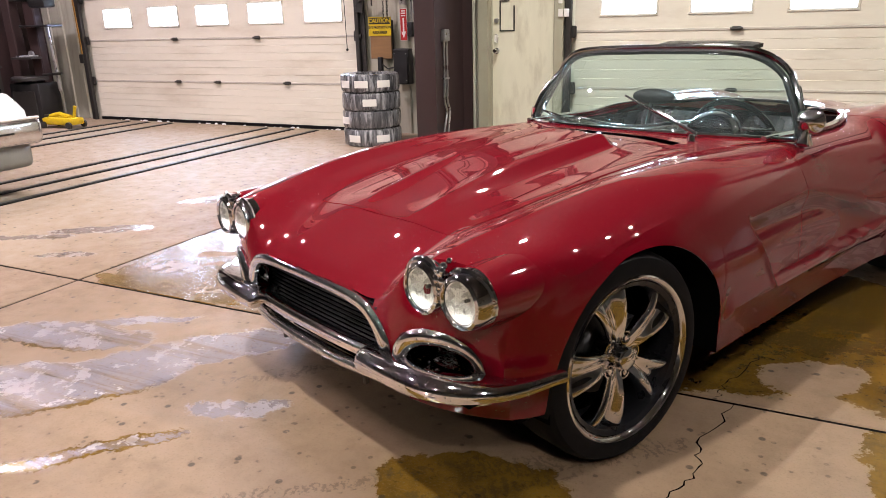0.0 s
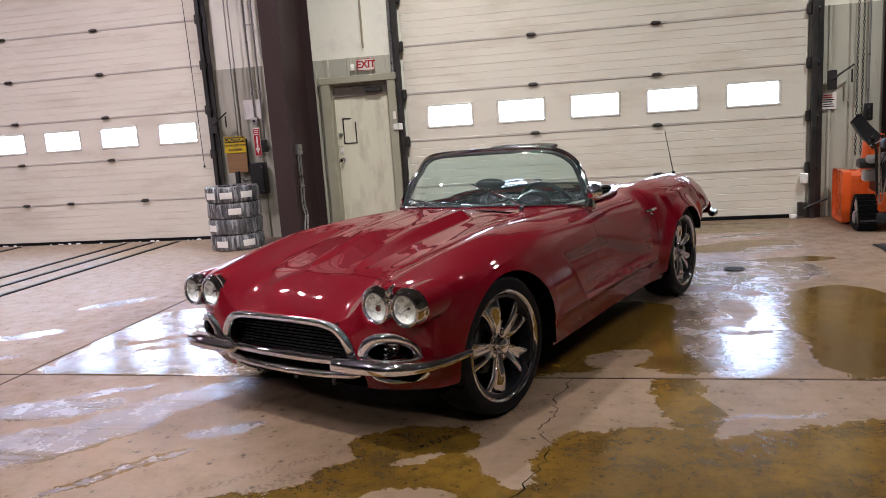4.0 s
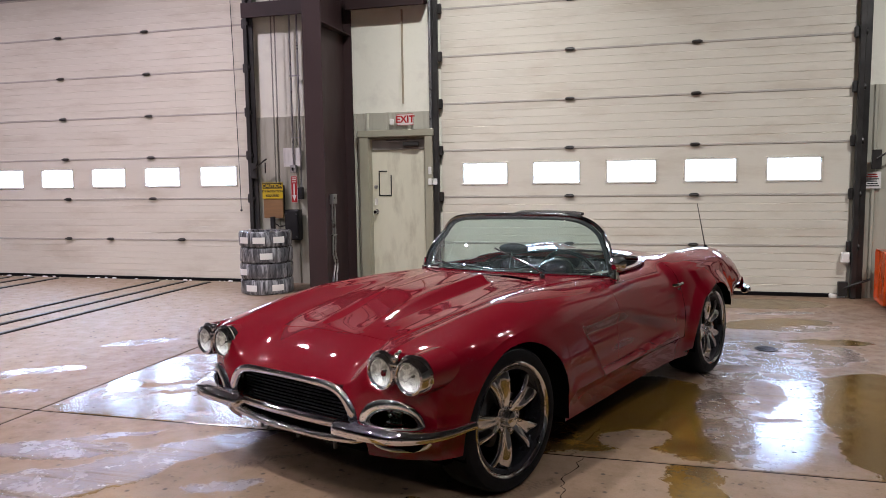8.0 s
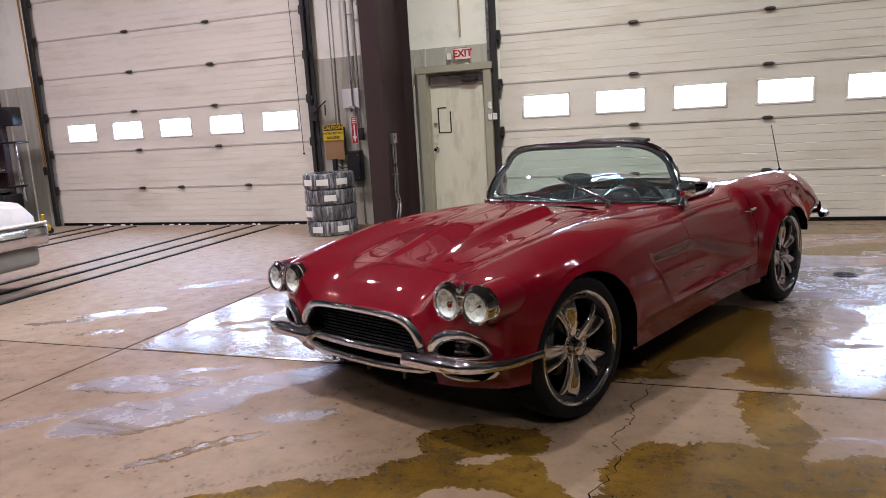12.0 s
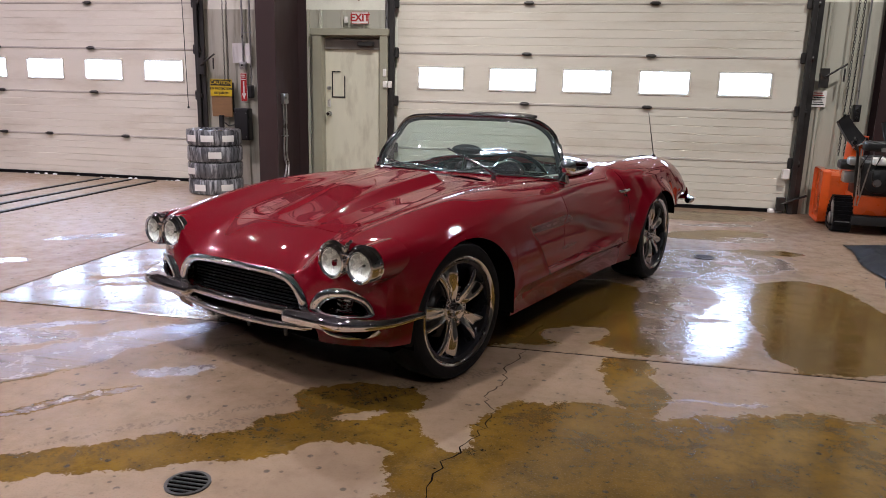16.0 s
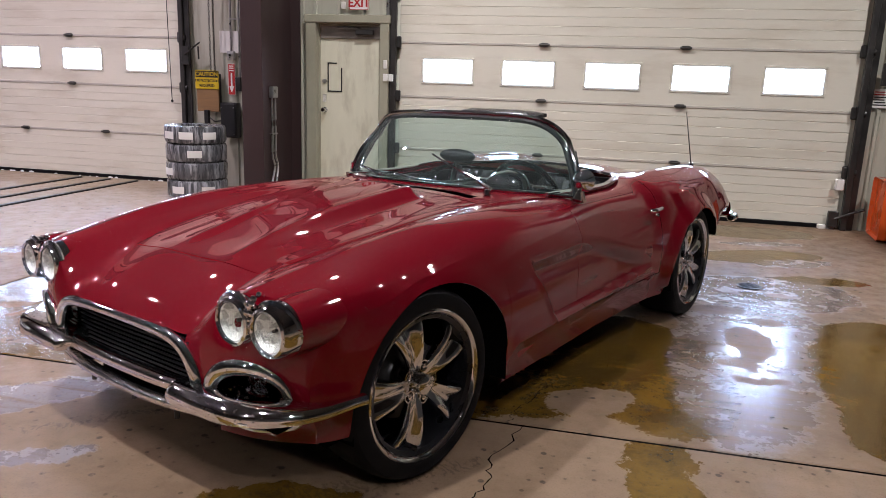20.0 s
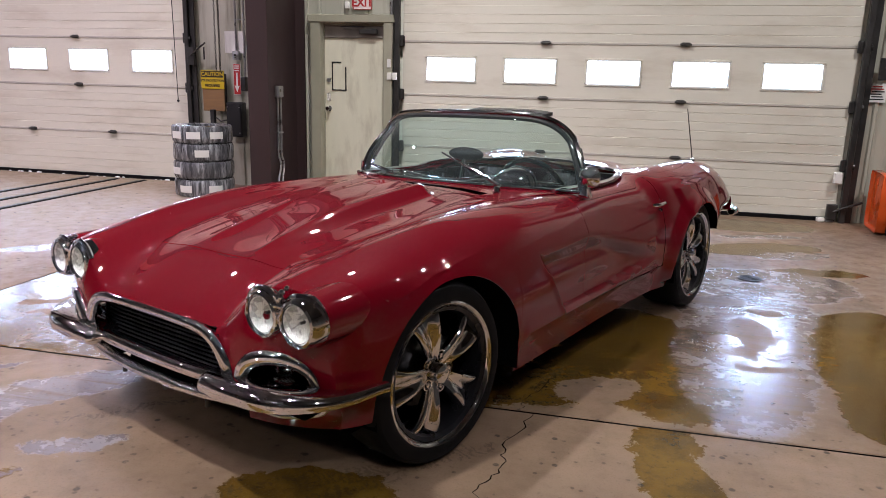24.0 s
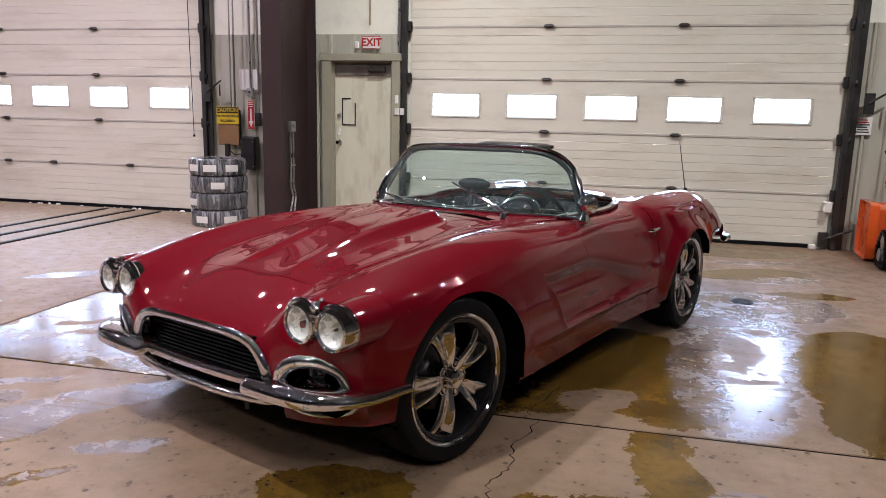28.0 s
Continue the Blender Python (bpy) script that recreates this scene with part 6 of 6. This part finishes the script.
def snow_blower(m):
    b = thing("snow_blower", "orange and black tracked snow blower parked by the wall", "snow blower", m)
    # x to its right, y towards its front (away), z up
    hs = bmesh.new()
    rows = []
    for x in (-0.38, -0.36, 0.36, 0.38):
        k = 1.0 if abs(x) < 0.37 else 0.97
        rows.append([hs.verts.new((x, 0.62 + dy * k, 0.30 + dz * k)) for dy, dz in ((-0.20, -0.24), (-0.24, 0.0), (-0.18, 0.24), (0.0, 0.30), (0.22, 0.26), (0.26, 0.22), (0.05, 0.20), (-0.10, 0.1), (-0.14, -0.1), (-0.06, -0.24), (0.24, -0.27), (0.24, -0.29))])
    for a, c in zip(rows, rows[1:]):
        for k in range(12):
            hs.faces.new((a[k], a[(k + 1) % 12], c[(k + 1) % 12], c[k]))
    hs.faces.new(rows[0])
    hs.faces.new(rows[-1])
    bmesh.ops.recalc_face_normals(hs, faces=hs.faces)
    part("auger_housing", hs, ORANGE, b, "orange auger housing", sharp=30)
    for s in (-1, 1):
        part("side_plate", box(0.38 * s, 0.36, 0.02, 0.395 * s, 0.95, 0.60, 0.05, 2), ORANGE, b)
        tr = bmesh.new()
        prof = [(-0.22, 0.10), (-0.16, 0.02), (0.10, 0.02), (0.18, 0.10), (0.14, 0.24), (0.0, 0.36), (-0.12, 0.34), (-0.2, 0.22)]
        ring = curve_pts([(p[0], p[1], 0) for p in prof + prof[:1]], 48)[:-1]
        ra = []
        for w in (-0.085, 0.085):
            ra.append([tr.verts.new((0.27 * s + w, q.x + 0.1, q.y + (0.006 if k % 2 else -0.006))) for k, q in enumerate(ring)])
            ra.append([tr.verts.new((0.27 * s + w, 0.1 + q.x * 0.82, 0.17 + (q.y - 0.17) * 0.82)) for q in ring])
        n = len(ring)
        for a, c in ((ra[0], ra[2]), (ra[2], ra[3]), (ra[3], ra[1]), (ra[1], ra[0])):
            for k in range(n):
                tr.faces.new((a[k], a[(k + 1) % n], c[(k + 1) % n], c[k]))
        bmesh.ops.recalc_face_normals(tr, faces=tr.faces)
        t = part("track", tr, RUBBER, b, "black rubber crawler track", smooth=False)
        for k in range(0, n, 2):
            q = ring[k]
            part("lug", box(0.27 * s - 0.09, q.x + 0.085, q.y - 0.014, 0.27 * s + 0.09, q.x + 0.115, q.y + 0.014, 0.004, 1), RUBBER, t)
        for yy, zz, r in ((-0.05, 0.11, 0.07), (0.2, 0.11, 0.07), (0.1, 0.26, 0.08)):
            part("track_wheel", spin([(0.0, -0.075), (r * 0.5, -0.08), (r, -0.07), (r, 0.07), (r * 0.5, 0.08), (0.0, 0.075)], "x", 20, (0.27 * s, yy, zz)), GALV, t)
    part("chassis", box(-0.18, -0.12, 0.20, 0.18, 0.42, 0.40, 0.02, 2), ORANGE, b, "orange chassis box")
    part("bottom_guard", box(-0.20, -0.18, 0.10, 0.20, 0.0, 0.20, 0.015, 2), BLACK, b)
    part("engine", box(-0.17, -0.04, 0.36, 0.36, 0.40, 0.78, 0.06, 3), BLACK, b, "black engine block")
    part("engine_shroud", spin([(0.0, -0.03), (0.08, -0.03), (0.13, -0.01), (0.14, 0.03)], "y", 28, (0.02, -0.06, 0.56)), BLACK, b, "round recoil starter housing")
    part("recoil_badge", spin([(0.0, -0.04), (0.035, -0.038), (0.04, -0.03)], "y", 20, (0.0, -0.075, 0.54)), GALV, b)
    part("fuel_tank", box(-0.10, 0.10, 0.70, 0.12, 0.32, 0.80, 0.04, 3), BLACK, b)
    part("tank_cap", box(-0.06, -0.10, 0.72, 0.10, 0.0, 0.80, 0.02, 2), PAPER, b, "pale cap")
    for k in range(7):
        part("cooling_fin", box(0.20, -0.052, 0.44 + 0.04 * k, 0.352, -0.036, 0.456 + 0.04 * k, 0.003, 1), STEEL, b)
    part("muffler", spin([(0.0, -0.10), (0.06, -0.10), (0.07, -0.08), (0.07, 0.08), (0.06, 0.10), (0.0, 0.10)], "x", 20, (0.26, 0.05, 0.80)), STEEL, b, "dull steel muffler")
    part("carburettor", box(-0.30, -0.02, 0.52, -0.17, 0.12, 0.64, 0.02, 2), GALV, b)
    part("air_box", box(-0.36, -0.08, 0.66, -0.14, 0.10, 0.76, 0.03, 2), BLACK, b)
    for k, (x0, x1) in enumerate(((-0.24, -0.18), (-0.12, -0.16), (0.24, 0.18))):
        part("control_rod", tube([(x0, -0.36, 0.90), (x1, -0.14, 0.30)], 0.007, 6), GALV, b)
    part("chute_crank", tube([(-0.16, -0.30, 0.98), (-0.17, 0.42, 0.86)], 0.008, 6), GALV, b)
    part("chute_base", spin([(0.11, 0.0), (0.10, 0.10), (0.085, 0.36), (0.08, 0.40)], "z", 20, (-0.12, 0.55, 0.55)), ORANGE, b, "orange discharge chute")
    ch = bmesh.new()
    rows = []
    for i in range(9):
        f = i / 8
        c = Vector((-0.10 - 0.25 * f + 0.04 * f * f, 0.52 - 0.05 * f, 0.90 + 0.27 * f))
        w, d = 0.09 - 0.02 * f, 0.07 - 0.025 * f
        rows.append([ch.verts.new(c + Vector(q)) for q in ((-0.03, -w, -d), (-0.03, w, -d), (0.05, w, d), (0.05, -w, d))])
    for a, c in zip(rows, rows[1:]):
        for k in range(4):
            ch.faces.new((a[k], a[(k + 1) % 4], c[(k + 1) % 4], c[k]))
    part("deflector", ch, BLACK, b, "black chute deflector", smooth=False)
    part("chute_handle", tube([(-0.12, 0.45, 0.92), (-0.02, 0.45, 0.93), (-0.02, 0.45, 0.98), (-0.10, 0.45, 0.99)], 0.010, 8), ORANGE, b)
    part("control_panel", box(-0.22, -0.42, 0.88, 0.26, -0.26, 0.98, 0.03, 3), BLACK, b, "black control panel")
    part("panel_label", box(-0.08, -0.428, 0.88, 0.14, -0.418, 0.92), GALV, b, smooth=False)
    for s in (-1, 1):
        part("handlebar", tube(curve_pts([(0.16 * s, 0.0, 0.30), (0.22 * s, -0.18, 0.62), (0.26 * s, -0.32, 0.86), (0.34 * s, -0.48, 0.96), (0.36 * s, -0.62, 0.97)], 20), 0.014, 8), BLACK, b)
        part("grip", tube([(0.355 * s, -0.52, 0.965), (0.365 * s, -0.66, 0.972)], 0.020, 10), RUBBER, b)
        part("lever", tube([(0.33 * s, -0.50, 0.99), (0.36 * s, -0.60, 1.02)], 0.008, 6), STEEL, b)
        part("brace", tube([(0.20 * s, -0.20, 0.80), (0.14 * s, -0.08, 0.34)], 0.008, 6), GALV, b)
    part("shift_lever", tube([(-0.02, -0.30, 0.95), (-0.06, -0.26, 1.16)], [0.010, 0.024], 8), BLACK, b, "black upright lever")
    part("headlight", box(-0.30, -0.20, 0.72, -0.16, -0.05, 0.80, 0.02, 2), GALV, b)
    for k in range(4):
        part("cable", tube(curve_pts([(-0.15 + 0.12 * k, -0.30, 0.86), (-0.20 + 0.13 * k, -0.20, 0.66), (-0.1 + 0.09 * k, -0.02, 0.45)], 14), 0.005, 6), BLACK, b)


snow_blower(pose(4.47, -1.14, 0, 0, 0, -7))

# crumpled cover and clear sheeting on the floor by the wall
tp = bmesh.new()
nx, ny = 44, 30
rows = []
for i in range(nx + 1):
    row = []
    for j in range(ny + 1):
        u, v = i / nx, j / ny
        x, y = 3.80 + 0.16 * v + 1.5 * u + 0.10 * (1 - v) * math.sin(2.2 * u) + 0.03 * math.sin(9 * v), -3.80 + 1.80 * v + 0.10 * math.sin(7 * u)
        edge = smooth01(min(u, 1 - u, v, 1 - v) / 0.12)
        z = 0.012 + edge * (0.030 + 0.07 * abs(noise.noise(Vector((x * 3.2 + y * 2.0, y * 2.2 - x, 0)))) + 0.03 * abs(noise.noise(Vector((x * 7 + y * 5, y * 5, 8)))) + 0.10 * u * smooth01((0.8 - v) / 0.5) + 0.03 * noise.noise(Vector((x * 9, y * 9, 3))))
        row.append(tp.verts.new((x, y, max(z, 0.008))))
    rows.append(row)
for a, c in zip(rows, rows[1:]):
    for j in range(ny):
        tp.faces.new((a[j], c[j], c[j + 1], a[j + 1]))
bmesh.ops.solidify(tp, geom=tp.faces[:], thickness=0.006)
tagged(obj("tarpaulin", tp, TARP, sharp=60), "crumpled dark grey tarpaulin spread on the floor", "tarpaulin")
rl = bmesh.new()
pts = [(3.72 + 0.25 * k, -3.80 + 0.04 * math.sin(k * 2), 0.075) for k in range(7)]
tube(pts, [0.07, 0.08, 0.085, 0.08, 0.085, 0.08, 0.07], 16, rl, flat=0.8)
tagged(obj("rolled_cover", rl, TARP), "dark rolled fabric cover lying on the floor", "cover roll")
fm = bmesh.new()
rows = []
for i in range(25):
    row = []
    for j in range(17):
        u, v = i / 24, j / 16
        a = math.pi * 2 * u
        r = 0.34 * (1 - 0.75 * v) * (1 + 0.16 * math.sin(5 * a) + 0.1 * noise.noise(Vector((a * 2, v * 5, 0))))
        row.append(fm.verts.new((4.47 + r * math.cos(a), -2.92 + r * math.sin(a), 0.12 + 0.42 * v)))
    rows.append(row)
for a, c in zip(rows, rows[1:]):
    for j in range(16):
        fm.faces.new((a[j], c[j], c[j + 1], a[j + 1]))
tagged(obj("plastic_sheeting", fm, FILM), "heap of clear plastic sheeting on the tarpaulin", "plastic sheet")


def truck(m):
    t = thing("pickup_truck", "white pickup truck with a chrome bumper, parked", "truck", m)
    # x forward; the bumper end is at x = 0
    bm = bmesh.new()
    rows = []
    for x, k, h in ((0.0, 0.90, 0.76), (-0.04, 0.96, 0.82), (-0.15, 1.0, 0.86), (-0.9, 1.0, 0.93), (-1.0, 1.0, 0.94), (-3.9, 1.0, 0.98), (-4.0, 0.98, 0.96)):
        w = 0.96 * k
        rows.append([bm.verts.new((x, y, z)) for y, z in ((-w, 0.42), (-w * 1.01, 0.62), (-w, h - 0.1), (-w * 0.9, h), (0, h + 0.02), (w * 0.9, h), (w, h - 0.1), (w * 1.01, 0.62), (w, 0.42))])
    for a, c in zip(rows, rows[1:]):
        for k in range(8):
            bm.faces.new((a[k], a[k + 1], c[k + 1], c[k]))
    bm.faces.new(rows[0])
    bm.faces.new(rows[-1])
    bmesh.ops.recalc_face_normals(bm, faces=bm.faces)
    part("body", bm, WHITE_PAINT, t, "white truck body")
    part("cab", box(-3.2, -0.85, 0.95, -1.3, 0.85, 1.75, 0.12, 3), WHITE_PAINT, t)
    part("windscreen", box(-1.32, -0.72, 1.08, -1.285, 0.72, 1.60, 0.02, 2), BLACK, t)
    part("bumper", box(-0.10, -0.98, 0.44, 0.09, 0.98, 0.66, 0.05, 3), CHROME_WORN, t, "scuffed chrome bumper")
    part("bumper_step", box(0.085, -0.70, 0.545, 0.10, 0.70, 0.56), BLACK, t)
    part("valance", box(-0.25, -0.90, 0.24, 0.02, 0.90, 0.46, 0.06, 3), mat("grey_plastic", (0.22, 0.215, 0.2), 0.6), t, "grey plastic valance")
    part("bumper_pad", box(0.06, -0.95, 0.655, 0.10, 0.95, 0.675, 0.006, 1), PAPER, t)
    for x in (-0.95, -3.1):
        for s in (1, -1):
            w = part("wheel", spin([(0.0, 0.0), (0.22, 0.0), (0.22, -0.03), (0.36, -0.02), (0.38, -0.06), (0.38, -0.20), (0.36, -0.24), (0.0, -0.24)], "y", 32), RUBBER, t)
            w.matrix_local = Matrix.Translation((x, 0.97 * s, 0.38)) @ pose(0, 0, 0, 0, 0, 0 if s > 0 else 180)


truck(pose(-4.62, -5.02, 0, 0, 0, 0))
fj = thing("floor_jack", "yellow floor jack beside the dark machine", "floor jack", pose(-8.50, -0.95, 0, 0, 0, 5))
part("frame", box(-0.30, -0.11, 0.05, 0.30, 0.11, 0.15, 0.02, 2), YELLOW, fj)
part("arm", tube([(0.15, 0, 0.15), (-0.05, 0, 0.20), (-0.26, 0, 0.16)], [0.04, 0.035, 0.03], 8), YELLOW, fj)
part("saddle", spin([(0.0, 0.02), (0.05, 0.02), (0.05, 0.0), (0.0, 0.0)], "z", 16, (-0.28, 0, 0.17)), STEEL, fj)
part("handle_socket", tube([(0.22, 0, 0.12), (0.28, 0, 0.32)], 0.025, 10), YELLOW, fj)
for x in (-0.25, 0.25):
    for s in (1, -1):
        part("caster", spin([(0.0, 0.0), (0.05, 0.0), (0.05, 0.035), (0.0, 0.035)], "y", 16, (x, 0.12 * s - (0.035 if s < 0 else 0), 0.05)), STEEL, fj)
bn = thing("workbench", "dark cluttered bench against the wall column", "bench", pose(-10.1, -1.25, 0))
part("top", box(-0.5, -0.22, 0.86, 0.5, 0.25, 0.90, 0.006, 1), STEEL, bn)
for x in (-0.45, 0.45):
    for y in (-0.18, 0.20):
        part("leg", box(x - 0.025, y - 0.025, 0, x + 0.025, y + 0.025, 0.86), STEEL, bn)
part("shelf", box(-0.48, -0.2, 0.40, 0.48, 0.22, 0.43), STEEL, bn)
mc = thing("tyre_machine", "dark tyre-changing machine with a post and arms against the column", "machine", pose(-9.50, -0.62, 0, 0, 0, 8))
part("cabinet", box(-0.28, -0.20, 0.0, 0.30, 0.22, 0.62, 0.03, 2), BLACK, mc, "black steel cabinet")
part("cabinet_panel", box(-0.22, -0.212, 0.10, 0.22, -0.198, 0.50, 0.01, 1), STEEL, mc)
part("post", box(-0.30, -0.06, 0.60, -0.14, 0.12, 2.35, 0.015, 1), COLUMN, mc, "maroon upright post")
part("second_post", box(0.06, 0.0, 0.60, 0.26, 0.14, 2.0, 0.015, 1), COLUMN, mc)
part("turntable", spin([(0.0, 0.06), (0.26, 0.06), (0.28, 0.04), (0.28, 0.0), (0.0, 0.0)], "z", 28, (0.0, -0.02, 0.66)), STEEL, mc)
part("head", box(0.30, -0.12, 1.72, 0.62, 0.10, 2.02, 0.03, 2), BLACK, mc, "black head box")
part("arm", tube([(-0.2, 0.0, 1.86), (0.34, 0.0, 1.86)], 0.045, 10), STEEL, mc)
part("shelf", box(0.10, -0.16, 1.44, 0.66, 0.12, 1.475, 0.008, 1), BLACK, mc)
part("ram", tube([(0.54, -0.02, 0.50), (0.50, -0.02, 1.44)], 0.022, 10), GALV, mc, "pale steel ram")
part("pedal_bar", tube([(0.30, -0.06, 0.74), (0.66, -0.06, 0.76)], 0.02, 8), BLACK, mc)
part("gauge", spin([(0.0, -0.03), (0.045, -0.03), (0.05, -0.01), (0.05, 0.0)], "y", 20, (0.10, -0.01, 1.05)), GALV, mc)
part("tool_tray", box(-0.10, -0.24, 0.98, 0.30, -0.02, 1.01, 0.006, 1), STEEL, mc)
for k in range(3):
    part("tool", tube([(-0.02 + 0.1 * k, -0.2, 1.02), (0.06 + 0.1 * k, -0.05, 1.025)], 0.012, 6), GALV, mc)
hs_ = thing("air_hose_pipe", "yellow-brown pipe running down the liner", "pipe")
part("pipe", tube(curve_pts([(-9.05, -0.06, 4.4), (-9.02, -0.06, 2.8), (-8.98, -0.06, 1.4), (-8.97, -0.06, 0.95)], 20), 0.016, 8), mat("brass_pipe", (0.40, 0.22, 0.05), 0.4, 0.3), hs_)
part("valve", box(-9.02, -0.10, 0.88, -8.92, -0.03, 1.02, 0.01, 1), STEEL, hs_)
